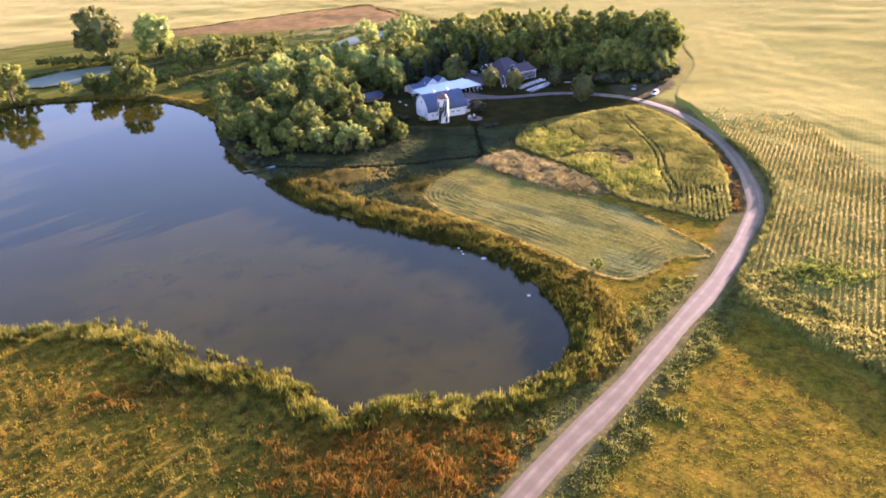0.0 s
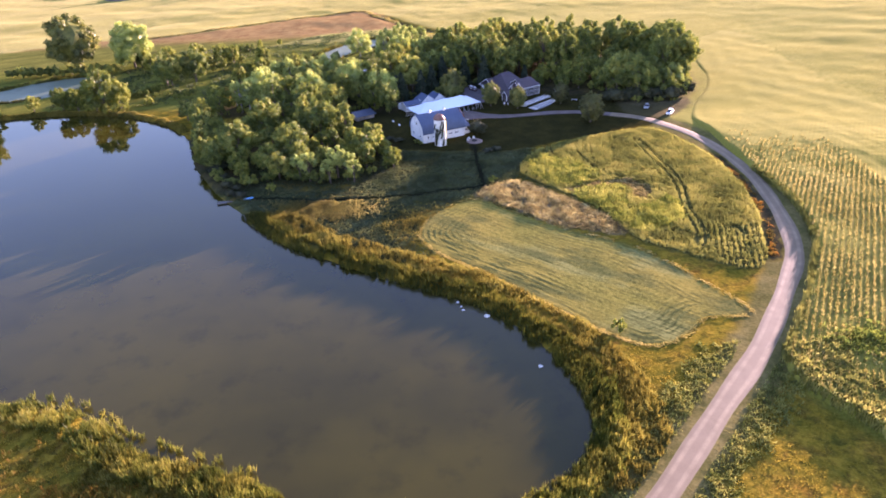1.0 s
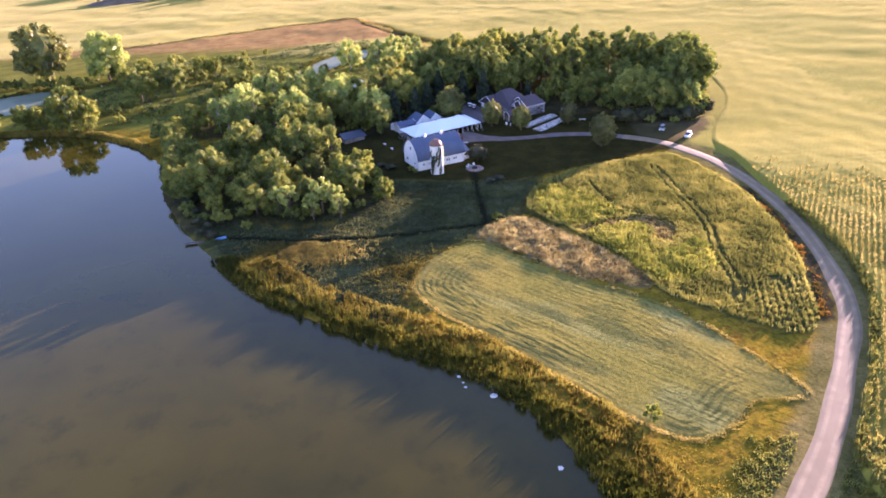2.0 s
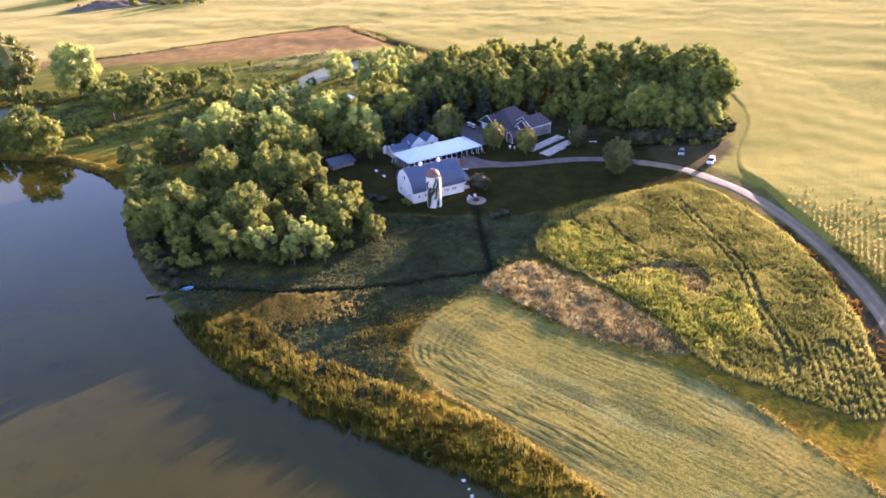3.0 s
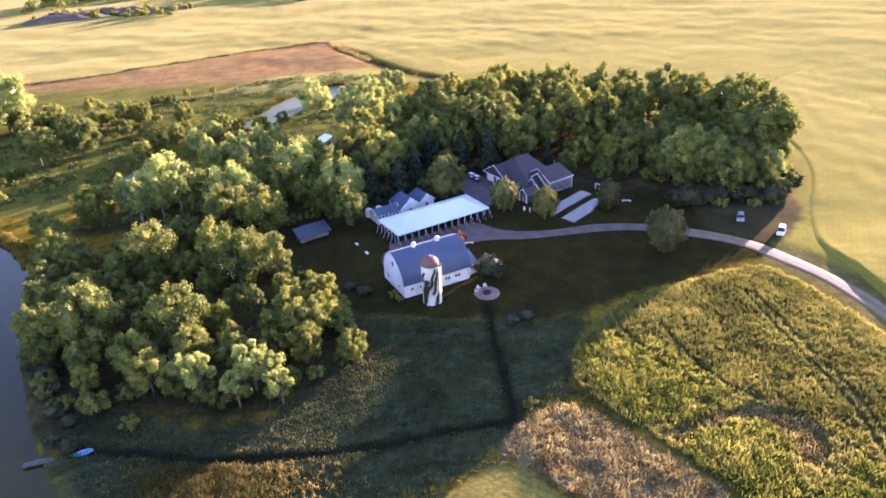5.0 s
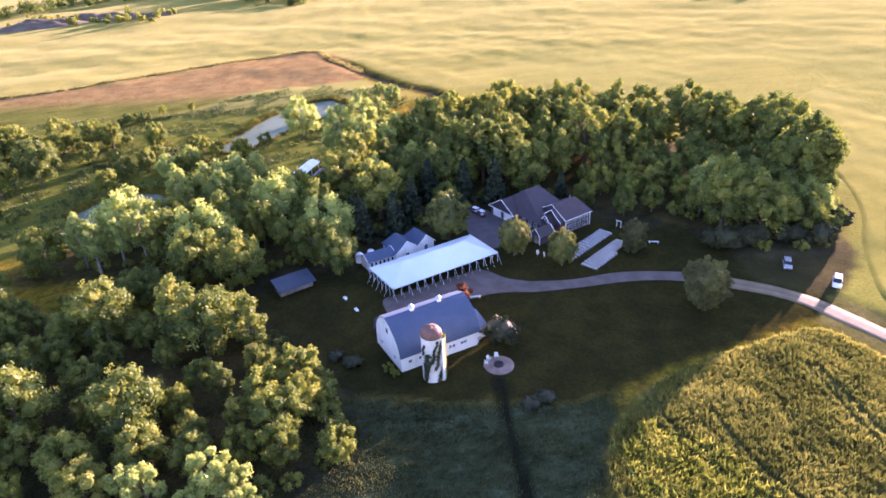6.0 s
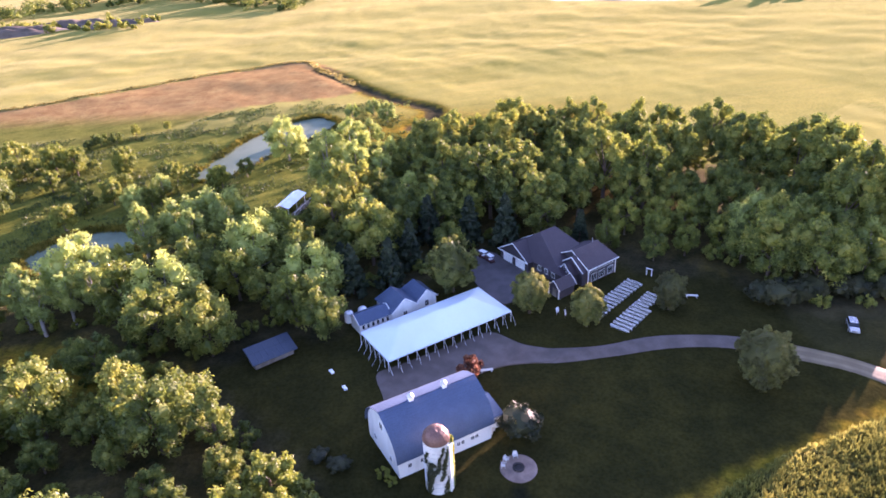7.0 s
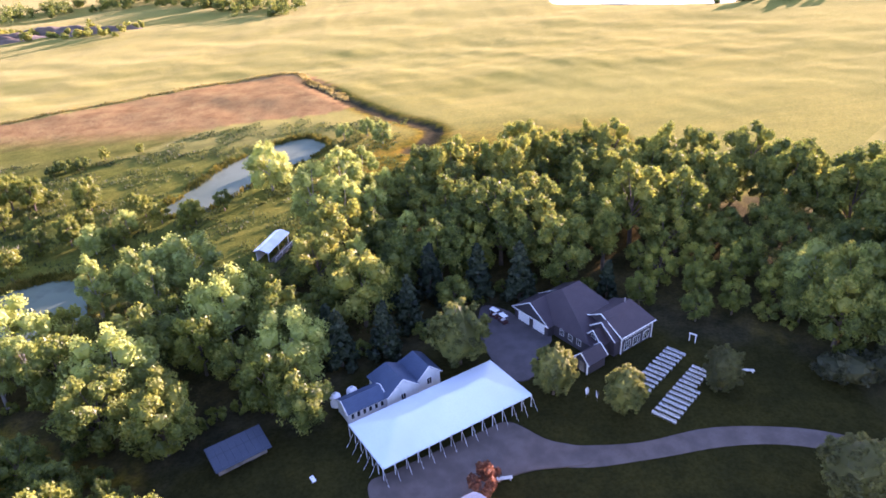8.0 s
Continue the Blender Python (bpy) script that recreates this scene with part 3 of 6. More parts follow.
def height(x, y):
    """The lie of the land."""
    x, y = np.asarray(x, dtype=float), np.asarray(y, dtype=float)
    h = 0.35 + 0.09 * ripple(x, y, 16, 3)
    away = np.maximum(ease(y, 430, 560), ease(x, 125, 230))
    h = h + away * (0.9 * ripple(x, y * 1.3, 120, 5, 3) + 0.34 * ripple(x * 0.8, y, 34, 6, 3))
    h = h + 8.0 * ease(y, 760, 2200) * (1 + 0.6 * ripple(x, y, 700, 8, 2))
    beyond = x - np.interp(y, ROAD[:, 1], ROAD[:, 0])
    h = h + 0.3 * ease(beyond, 5.5, 8.5) * ease(y, 215, 240) * ease(y, 290, 268) * ease(beyond, 90, 30)
    road = np.minimum(off_line(x, y, ROAD), off_line(x, y, DRIVE))
    h = 0.35 + (h - 0.35) * ease(road, 2.5, 9)
    h = h - 0.3 * np.exp(-(off_line(x, y, FOOTPATH) / 0.9) ** 2) - 0.9 * np.exp(-(off_line(x, y, DITCH) / 4.0) ** 2)
    for pool in (LAKE, POND_A, POND_B, POND_C, FAR_LAKE):
        sd = signed(x, y, pool) + 0.5 * ripple(x, y, 9, 11)
        h = np.where(sd < 4, WATER_Z + (h - WATER_Z) * ease(sd, 0.0, 3.0) - 1.2 * ease(-sd, 0.0, 5.0) - 0.12 * ease(-sd, -0.6, 0.6), h)
    return h


def spread(lo, hi, core_lo, core_hi, step, grow=1.07, most=60.0):
    """Grid lines, close together in the core and wider outside it."""
    mid = list(np.arange(core_lo, core_hi, step))
    out, s, v = [], step, mid[-1]
    while v < hi:
        s = min(s * grow, most)
        v += s
        out.append(v)
    left, s, v = [], step, core_lo
    while v > lo:
        s = min(s * grow, most)
        v -= s
        left.append(v)
    return np.array(left[::-1] + mid + out)


def grid_faces(nx, ny):
    i = np.arange(nx * ny).reshape(ny, nx)
    return np.stack([i[:-1, :-1].ravel(), i[:-1, 1:].ravel(), i[1:, 1:].ravel(), i[1:, :-1].ravel()], axis=1)


def build_ground():
    wide_x, wide_y = spread(-3200, 3200, -240, 200, 3.0), spread(-900, 4600, 58, 580, 3.0)
    xs = np.concatenate([wide_x[wide_x < -100.5], np.arange(-100, 112, 1.3), wide_x[wide_x > 112.5]])
    ys = np.concatenate([wide_y[wide_y < 57.5], np.arange(58, 300, 1.3), wide_y[wide_y > 300.5]])
    gx, gy = np.meshgrid(xs, ys)
    x, y = gx.ravel(), gy.ravel()
    z = height(x, y)
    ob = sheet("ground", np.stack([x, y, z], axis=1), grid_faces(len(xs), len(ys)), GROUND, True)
    wob = ripple(x, y, 7, 21)
    near = lambda poly, soft=0.7, rough=0.8: ease(-(signed(x, y, poly) + rough * wob), -soft, soft)
    meadow = near(MEADOW, 0.5, 0.4)
    layer(ob, "meadow", meadow)
    layer(ob, "rim", np.clip(signed(x, y, MEADOW), -60, 5))
    layer(ob, "hay", near(HAY, 0.7, 1.2))
    # the wood's clearing shares the lawn's shade-darkened colour
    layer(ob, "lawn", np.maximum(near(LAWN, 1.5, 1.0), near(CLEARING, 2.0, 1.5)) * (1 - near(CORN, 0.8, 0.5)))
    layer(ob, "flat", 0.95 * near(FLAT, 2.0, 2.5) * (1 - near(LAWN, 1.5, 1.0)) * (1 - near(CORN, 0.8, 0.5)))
    layer(ob, "redfield", near(REDFIELD, 1.5, 2))
    clearing = near(CLEARING, 2.0, 1.5)
    woods = 0.85 * (1 - clearing) * np.maximum.reduce([ease(signed(x, y, q) + 2 * wob, 8, 2) for q in (WOOD_WEST, WOOD_NORTH, WOOD_BACK)])
    track_shade = ease(off_line(x, y, FOOTPATH) + 0.25 * wob, 1.75, 0.8)
    soil = np.maximum.reduce([ease(off_line(x, y, DITCH) + wob, 4.5, 2.5), ease(off_line(x, y, CORNBANK) + 0.8 * wob, 3.6, 2.4)])
    marshy = 0.9 * ease(x + 0.3 * wob, -28, -40) * ease(y, 312, 322) * ease(y + 3 * wob, 480, 455) * ease(signed(x, y, LAKE), 2, 5)
    layer(ob, "stubble", near(CORN, 0.8, 0.5))
    layer(ob, "marsh", marshy)
    layer(ob, "track_shade", track_shade)
    layer(ob, "soil", np.maximum(soil, woods))
    road = np.minimum(off_line(x, y, ROAD), off_line(x, y, DRIVE) + 1.2)
    layer(ob, "verge", ease(road + 0.7 * wob, 7.5, 4.8) * (1 - ease(off_line(x, y, CORNBANK) + 0.8 * wob, 3.6, 2.4)) * (1 - near(LAWN, 1.5, 1.0)))
    layer(ob, "field", np.maximum.reduce([ease(y, 425, 470) * (1 - near(REDFIELD, 1.5, 2)), ease(signed(x, y, CROP), 3, 0), ease(x - np.interp(y, ROAD[:, 1], ROAD[:, 0]), 4.0, 7.5) * ease(y, 170, 205)]) * ease(off_line(x, y, DITCH), 4, 9))
    return tagged(ob, "rolling farmland with rough grass, mown meadow and pale fields", "ground", kind="structure")


build_ground()


def pool(name, poly, material, label):
    """A level sheet of water, a little wider than its basin."""
    d = poly - np.roll(poly, 1, axis=0)
    nrm = np.stack([d[:, 1], -d[:, 0]], axis=1) / (np.linalg.norm(d, axis=1)[:, None] + 1e-9)
    rim = poly + nrm * 1.2 if signed(*(poly[0] + nrm[0]), poly) > 0 else poly - nrm * 1.2
    bm = bmesh.new()
    vs = [bm.verts.new((p[0], p[1], WATER_Z)) for p in rim]
    f = bm.faces.new(vs)
    f.normal_update()
    if f.normal.z < 0:
        f.normal_flip()
    bmesh.ops.triangulate(bm, faces=[f])
    return tagged(part(name, bm, material, None), label, "water", kind="structure")


pool("water_lake", LAKE, WATER, "murky brown farm lake with reed-lined shore")
pool("water_pond", POND_A, POND_WATER, "pale grey-green pond behind the trees")
pool("water_pond", POND_B, POND_WATER, "pale grey-green pond beside the wood")
pool("water_pond", POND_C, POND_WATER, "pale grey pond beyond the far shore")
pool("water_far_lake", FAR_LAKE, FAR_WATER, "bright far lake in the fields")


def ribbon(name, line, half, material, lift, label, flare=None):
    """A road strip laid along a line, with a slight crown."""
    d = np.gradient(line, axis=0)
    d /= np.linalg.norm(d, axis=1)[:, None]
    nrm = np.stack([-d[:, 1], d[:, 0]], axis=1)
    across = np.linspace(-1, 1, 9)
    verts, marks = [], []
    for i, (p, q) in enumerate(zip(line, nrm)):
        w = half * (1 + 0.06 * math.sin(i * 0.9) + 0.05 * math.sin(i * 0.37)) * (flare(i / (len(line) - 1)) if flare else 1)
        for s in across:
            e = p + q * w * s
            verts.append((e[0], e[1], lift + 0.08 * (1 - s * s) - 0.12 * max(0, abs(s) - 0.95) / 0.05))
            marks.append(s)
    verts = np.array(verts)
    verts[:, 2] += height(verts[:, 0], verts[:, 1])
    ob = sheet(name, verts, grid_faces(9, len(line)), material, True)
    layer(ob, "across", marks)
    return tagged(ob, label, "road", kind="structure")


ribbon("road", ROAD, 2.45, GRAVEL, 0.06, "pinkish gravel farm road with two wheel tracks")
ribbon("driveway", DRIVE, 1.7, YARD_GRAVEL, 0.07, "narrow grey gravel driveway across the lawn", lambda t: 1.3 + 0.5 * t ** 4)


def patch(name, poly, material, lift, label):
    """A flat surfaced area with a thin edge."""
    bm = bmesh.new()
    vs = [bm.verts.new((p[0], p[1], 0.35 + lift)) for p in poly]
    f = bm.faces.new(vs)
    f.normal_update()
    if f.normal.z < 0:
        f.normal_flip()
    ext = bmesh.ops.extrude_face_region(bm, geom=[f])
    bmesh.ops.translate(bm, vec=(0, 0, -0.5), verts=[v for v in ext["geom"] if isinstance(v, bmesh.types.BMVert)])
    return tagged(part(name, bm, material, None), label, "yard", kind="structure")


patch("gravel_yard", YARD, YARD_GRAVEL, 0.22, "grey gravel yard between the barn and the tent")
patch("asphalt_drive", PARKING, ASPHALT, 0.2, "dark asphalt apron in front of the garage")


# ---- plants ----
def inside(poly, density, seed, lo=0.0, hi=None, line=None):
    """Random plan points inside an outline, from lo to hi metres within its rim."""
    r = np.random.default_rng(seed)
    a, b = poly.min(axis=0), poly.max(axis=0)
    k = int(density * np.prod(b - a))
    p = r.uniform(a, b, (k, 2))
    sd = -signed(p[:, 0], p[:, 1], poly)
    return p[(sd > lo) & (sd < (hi or 1e9))]


def blades(name, pts, tall, wide, count, material, label, category, seed, lean=0.35, spread_r=0.25, base=None, vary=0.35, lumpy=0.4):
    """Tufts of bent blades standing on the ground at the plan points."""
    r = np.random.default_rng(seed)
    p = np.repeat(pts, count, axis=0) + r.normal(0, spread_r, (len(pts) * count, 2))
    k = len(p)
    z = height(p[:, 0], p[:, 1]) - 0.05 if base is None else np.repeat(base, count)
    h = np.repeat(tall * (1 + vary * r.uniform(-1, 1, len(pts)) + lumpy * ripple(pts[:, 0], pts[:, 1], 9, seed)), count) * r.uniform(0.65, 1.1, k)
    a, b = r.uniform(0, 6.283, k), r.uniform(0, 6.283, k)
    w = wide * r.uniform(0.6, 1.3, k)
    off = h * lean * r.uniform(0.2, 1.0, k)
    side = np.stack([np.cos(a), np.sin(a)], axis=1) * w[:, None] / 2
    bend = np.stack([np.cos(b), np.sin(b)], axis=1) * off[:, None]
    at = lambda q, zz: np.column_stack([q, zz])
    v = np.stack([at(p, z), at(p + bend * 0.35 + side, z + h * 0.5), at(p + bend, z + h), at(p + bend * 0.35 - side, z + h * 0.5)], axis=1).reshape(-1, 3)
    i = np.arange(k)[:, None] * 4
    ob = sheet(name, v, np.concatenate([i, i + 1, i + 2, i + 3], axis=1), material)
    return tagged(ob, label, category, kind="stuff")


def leaves_at(c, nrm, size, seed):
    """Leaf sprays as loose three-cornered blades."""
    r = np.random.default_rng(seed)
    k = len(c)
    nrm = nrm / (np.linalg.norm(nrm, axis=1)[:, None] + 1e-9)
    t = np.cross(nrm, r.normal(size=(k, 3)))
    t /= np.linalg.norm(t, axis=1)[:, None] + 1e-9
    u = np.cross(nrm, t)
    s = size * r.uniform(0.6, 1.35, (k, 1))
    v = np.stack([c - t * s * 0.62 - u * s * 0.2, c + t * s * 0.2 - u * s * 0.58, c + t * s * 0.5 + u * s * 0.62], axis=1).reshape(-1, 3)
    return v, np.arange(k * 3).reshape(-1, 3)


def lump(bm, c, r, seed, fine=1):
    """A closed uneven ball of inner foliage."""
    rr = random.Random(seed)
    made = bmesh.ops.create_icosphere(bm, subdivisions=fine, radius=r)["verts"]
    for v in made:
        v.co = v.co * (0.86 + 0.28 * rr.random()) + Vector(c)


def make_tree(name, tall, wide, low, lobes, leaves, size, material, bark, seed, label, form="round", stem=None, fat=(0.30, 0.44), core_share=0.68, stray=1.25, heart=0.0):
    """A tree: a trunk with limbs, and a crown of boughs, each of several tufts of leaf sprays round a dense middle."""
    r = np.random.default_rng(seed)
    tree = new(name)
    mid, up = (tall + low) / 2, (tall - low) / 2
    centres, radii = [], []
    for i in range(lobes):
        f = (i + 0.5) / lobes
        if form == "cone":
            zz = low + (tall - low) * f ** 0.85
            reach = wide * (1 - (zz - low) / (tall - low)) ** 0.9 * 0.75
            a = i * 2.4 + r.uniform(-0.4, 0.4)
            centres.append((reach * math.cos(a), reach * math.sin(a), zz))
            radii.append(0.25 * wide + 0.28 * reach)
        else:
            a, e = i * 2.39996 + r.uniform(-0.5, 0.5), 1 - 1.8 * f
            ring = math.sqrt(max(0.02, 1 - e * e))
            pinch = 0.6 + 0.4 * (1 - abs(e)) if form == "tall" else 1.0
            size_i = wide * r.uniform(*fat) * (0.8 if e > 0.6 else 1.0)
            k = r.uniform(0.78, 1.06)
            side, rise = max(0.1, wide - 0.62 * size_i) * k * ring * pinch, max(0.1, up - 0.7 * size_i) * k * e
            centres.append((side * math.cos(a), side * math.sin(a), mid + rise))
            radii.append(size_i)
    centres, radii = np.array(centres), np.array(radii)
    # tufts on the outer side of every bough
    tufts = 10
    out = centres - np.array([0, 0, mid - 0.35 * up])
    out = out / (np.linalg.norm(out, axis=1)[:, None] + 1e-6)
    way = r.normal(size=(lobes, tufts, 3)) + 0.9 * out[:, None, :] + np.array([0, 0, 0.25])
    way /= np.linalg.norm(way, axis=2)[:, :, None]
    tc = (centres[:, None, :] + way * (radii * 0.72)[:, None, None] * r.uniform(0.55, stray, (lobes, tufts, 1))).reshape(-1, 3)
    tr = (radii[:, None] * r.uniform(0.2, 0.5, (lobes, tufts))).ravel()
    tw = way.reshape(-1, 3)
    pick = r.choice(len(tr), leaves, p=tr ** 1.7 / np.sum(tr ** 1.7))
    d = r.normal(size=(leaves, 3)) + 0.55 * tw[pick]
    d /= np.linalg.norm(d, axis=1)[:, None]
    c = tc[pick] + d * tr[pick][:, None] * r.uniform(0.45, 1.3, (leaves, 1)) * np.array([1, 1, 1.25 if form == "tall" else 1.05])
    k = int(leaves * 0.2)
    own = r.choice(lobes, k, p=radii ** 2 / np.sum(radii ** 2))
    c[:k] = centres[own] + d[:k] * (radii[own] * r.uniform(0.7, 1.02, k))[:, None]
    bm = bmesh.new()
    for i in range(lobes):
        lump(bm, centres[i], radii[i] * core_share, seed * 97 + i)
    if heart:
        lump(bm, (0, 0, 0), 1.0, seed, 2)
        bm.verts.ensure_lookup_table()
        for v in bm.verts[-42:]:
            v.co = Vector((v.co.x * wide * heart, v.co.y * wide * heart, v.co.z * up * heart + mid))
    bm.verts.index_update()
    core = np.array([v.co[:] for v in bm.verts])
    core_f = np.array([[v.index for v in f.verts] for f in bm.faces])
    bm.free()
    if form == "droop":
        for q in (c, core):
            q[:, 2] -= 0.03 * (q[:, 0] ** 2 + q[:, 1] ** 2)
    c[:, 2], core[:, 2] = np.maximum(c[:, 2], 0.25), np.maximum(core[:, 2], 0.1)
    v, f = leaves_at(c, d + r.normal(0, 0.55, d.shape), size, seed + 1)
    crown = sheet("crown", np.vstack([v, core]), np.vstack([f, core_f + len(v)]), material)
    crown.parent = tree
    bm = bmesh.new()
    th = stem or tall * 0.022
    top = low + (tall - low) * 0.55
    rod(bm, (0, 0, -0.3), (0.1, 0.05, top * 0.5), th * 1.25, th * 0.9, 7)
    rod(bm, (0.1, 0.05, top * 0.5), (0, 0.1, top), th * 0.9, th * 0.35, 6)
    for q in centres[:: max(1, lobes // 7)]:
        rod(bm, (0.1, 0.05, min(top * 0.75, max(low * 0.6, q[2] * 0.55))), tuple(q), th * 0.4, th * 0.1, 5)
    part("trunk", bm, bark, tree)
    return tagged(tree, label, "tree" if tall > 4.6 else "shrub")


HOLD = []


def kind_of(*args, **more):
    ob = make_tree(*args, **more)
    HOLD.append(ob)
    return ob


OAK = [kind_of("tree", 12.5, 5.2, 1.6, 20, 5000, 0.36, LEAF_DARK, BARK, 31 + i, "broad dark green tree in the wood") for i in range(3)]
COTTON = [kind_of("tree", 17.0, 6.0, 2.2, 24, 6200, 0.42, LEAF_DARK, BARK, 41 + i, "tall dark green cottonwood in the wood", fat=(0.24, 0.4)) for i in range(3)]
WARM = [kind_of("tree", 9.6, 3.7, 0.6, 18, 4000, 0.3, LEAF_WARM, BARK, 51 + i, "rounded tree with yellowing green leaves") for i in range(2)]
EGG = [kind_of("tree", 8.8, 3.1, 0.2, 60, 7000, 0.24, m, BARK, 56 + i, "dense egg-shaped tree on the lawn", fat=(0.15, 0.25), core_share=0.6, stray=1.3, heart=0.8) for i, m in enumerate((LEAF_OLIVE, LEAF_SHADE))]
POM = [kind_of("tree", 9.0, 2.7, 3.4, 11, 2800, 0.28, LEAF_PALE, BARK, 66 + i, "pale open tree with lit tufts on bare stems") for i in range(2)]
WILLOW = [kind_of("tree", 11.5, 5.4, 1.0, 20, 5000, 0.36, LEAF_PALE, PALE_BARK, 61 + i, "pale grey-green willow with drooping crown", form="droop") for i in range(2)]
POPLAR = [kind_of("tree", 15.0, 3.3, 2.0, 20, 4200, 0.34, LEAF_PALE, PALE_BARK, 71 + i, "tall silvery poplar with pale stems", form="tall") for i in range(2)]
GREEN_POPLAR = [kind_of("tree", 16.0, 3.6, 2.0, 20, 4200, 0.38, LEAF_DARK, BARK, 76 + i, "tall narrow green tree in the wood", form="tall") for i in range(2)]
FIR = [kind_of("conifer", 10.5, 2.7, 0.4, 34, 2800, 0.5, LEAF_FIR, BARK, 81 + i, "dark conifer in the shade of the wood", form="cone") for i in range(2)]
ASPEN = [kind_of("tree", 22.0, 6.2, 2.0, 26, 6200, 0.42, LEAF_PALE, PALE_BARK, 111 + i, "tall full pale green aspen", fat=(0.24, 0.38)) for i in range(2)]
GREAT = [kind_of("tree", 27.0, 12.0, 0.8, 34, 8000, 0.75, m, BARK, 86 + i, "great rounded willow beyond the far shore", fat=(0.22, 0.34), heart=0.72) for i, m in enumerate((LEAF_OLIVE, LEAF_PALE))]
BUSH = [kind_of("shrub", 3.4, 2.3, 0.2, 8, 1000, 0.34, LEAF_WARM, BARK, 91 + i, "yellow-green shrub in rough grass", stem=0.07) for i in range(2)]
DARK_BUSH = [kind_of("shrub", 3.8, 2.6, 0.2, 8, 1000, 0.36, LEAF_DARK, BARK, 95 + i, "dark green shrub at the wood's edge", stem=0.07) for i in range(2)]
# dark leaf colour carries the shade these shrubs stand in
SHADE_DARK_BUSH = [kind_of("shrub", 3.8, 2.6, 0.2, 9, 1000, 0.34, LEAF_SHADE_DARK, BARK, 98 + i, "dark shrub in shaded grass", stem=0.07, core_share=0.8, heart=0.8) for i in range(2)]


def plant(kinds, x, y, size, turn=None, label="", group="", squash=1.0):
    """Sets a copy of a plant on the ground."""
    i = int(abs(x * 7.3 + y * 3.1)) % len(kinds)
    z = float(height(np.array([x]), np.array([y]))[0])
    turn = (x * 53 + y * 29) % 360 if turn is None else turn
    ob = copy_thing(kinds[i], pose(x, y, z - 0.05, 0, 0, turn) @ Matrix.Diagonal((size, size, size * squash, 1)))
    return tagged(ob, label, group=group)


PLACED = []


def stand(kinds, x, y, size, label, most=1.45):
    """A tree of some size, or for a very broad one a close clump of trees."""
    if size <= most:
        spots = [(x, y, size)]
    else:
        k, gap = max(2, round((size / 1.2) ** 2)), (size - 1.0) * 3.6
        spots = [(x + gap * math.sqrt((i + 0.5) / k) * math.cos(i * 2.4), y + gap * math.sqrt((i + 0.5) / k) * math.sin(i * 2.4), 1.1 + 0.18 * math.sin(i * 2.7)) for i in range(k)]
    for u, v, s in spots:
        plant(kinds, u, v, s, label=label)
        PLACED.append((u, v))


def grove(poly, gap, seed, chooser, group, lo=0.0):
    """Trees at a rough spacing inside an outline, clear of those that stand already."""
    r = np.random.default_rng(seed)
    a, b = poly.min(axis=0), poly.max(axis=0)
    for x, y in r.uniform(a, b, (3000, 2)):
        if signed(np.array([x]), np.array([y]), poly)[0] > -lo:
            continue
        if signed(np.array([x]), np.array([y]), CLEARING)[0] < 1 or (-50 < x < -32 and 338 < y < 376) or (-52 < x < -26 and y < 237.5):
            continue
        if all((x - u) ** 2 + (y - v) ** 2 > gap * gap for u, v in PLACED):
            PLACED.append((x, y))
            kinds, size = chooser(x, y, r)
            plant(kinds, x, y, size * r.uniform(0.72, 1.24), group=group)


def west_mix(x, y, r):
    u = r.uniform()
    if x > -38 and y < 252:
        return (WARM, 0.95) if u < 0.6 else (GREEN_POPLAR, 0.62)
    if (x + 34) + 0.75 * (y - 244) < -1 and u < 0.85:
        return (OAK, 0.6) if u < 0.6 else (WARM, 0.72)
    if u < 0.42:
        return OAK, 1.0
    if u < 0.66:
        return GREEN_POPLAR, 0.85
    return (WARM, 1.2) if u < 0.84 else (OAK, 0.7)


def back_mix(x, y, r):
    u = r.uniform()
    if u < 0.34:
        return WILLOW, 1.2
    if u < 0.58:
        return WARM, 1.35
    return (OAK, 1.05) if u < 0.86 else (POPLAR, 0.85)


def north_mix(x, y, r):
    u = r.uniform()
    if y < 334 and x < 50:
        return (FIR, 0.95) if u < 0.7 else (OAK, 0.7)
    if x < 5:
        return (POPLAR, 1.12) if u < 0.4 else (COTTON, 0.98) if u < 0.8 else (OAK, 1.1)
    if math.hypot((x - 82) / 16, (y - 316) / 15) < 1:
        return (OAK, 1.1) if u < 0.7 else (WILLOW, 1.05)
    if 42 < x < 72 and y < 346:
        return (OAK, 0.72) if u < 0.6 else (WARM, 0.9)
    if 62 < x < 96 and y < 362:
        return OAK, 0.85
    if x > 85:
        return COTTON, 1.12
    if u < 0.3 and x < 75:
        return GREEN_POPLAR, 1.12
    return (COTTON, 1.0) if u < 0.8 else (WARM, 1.5)


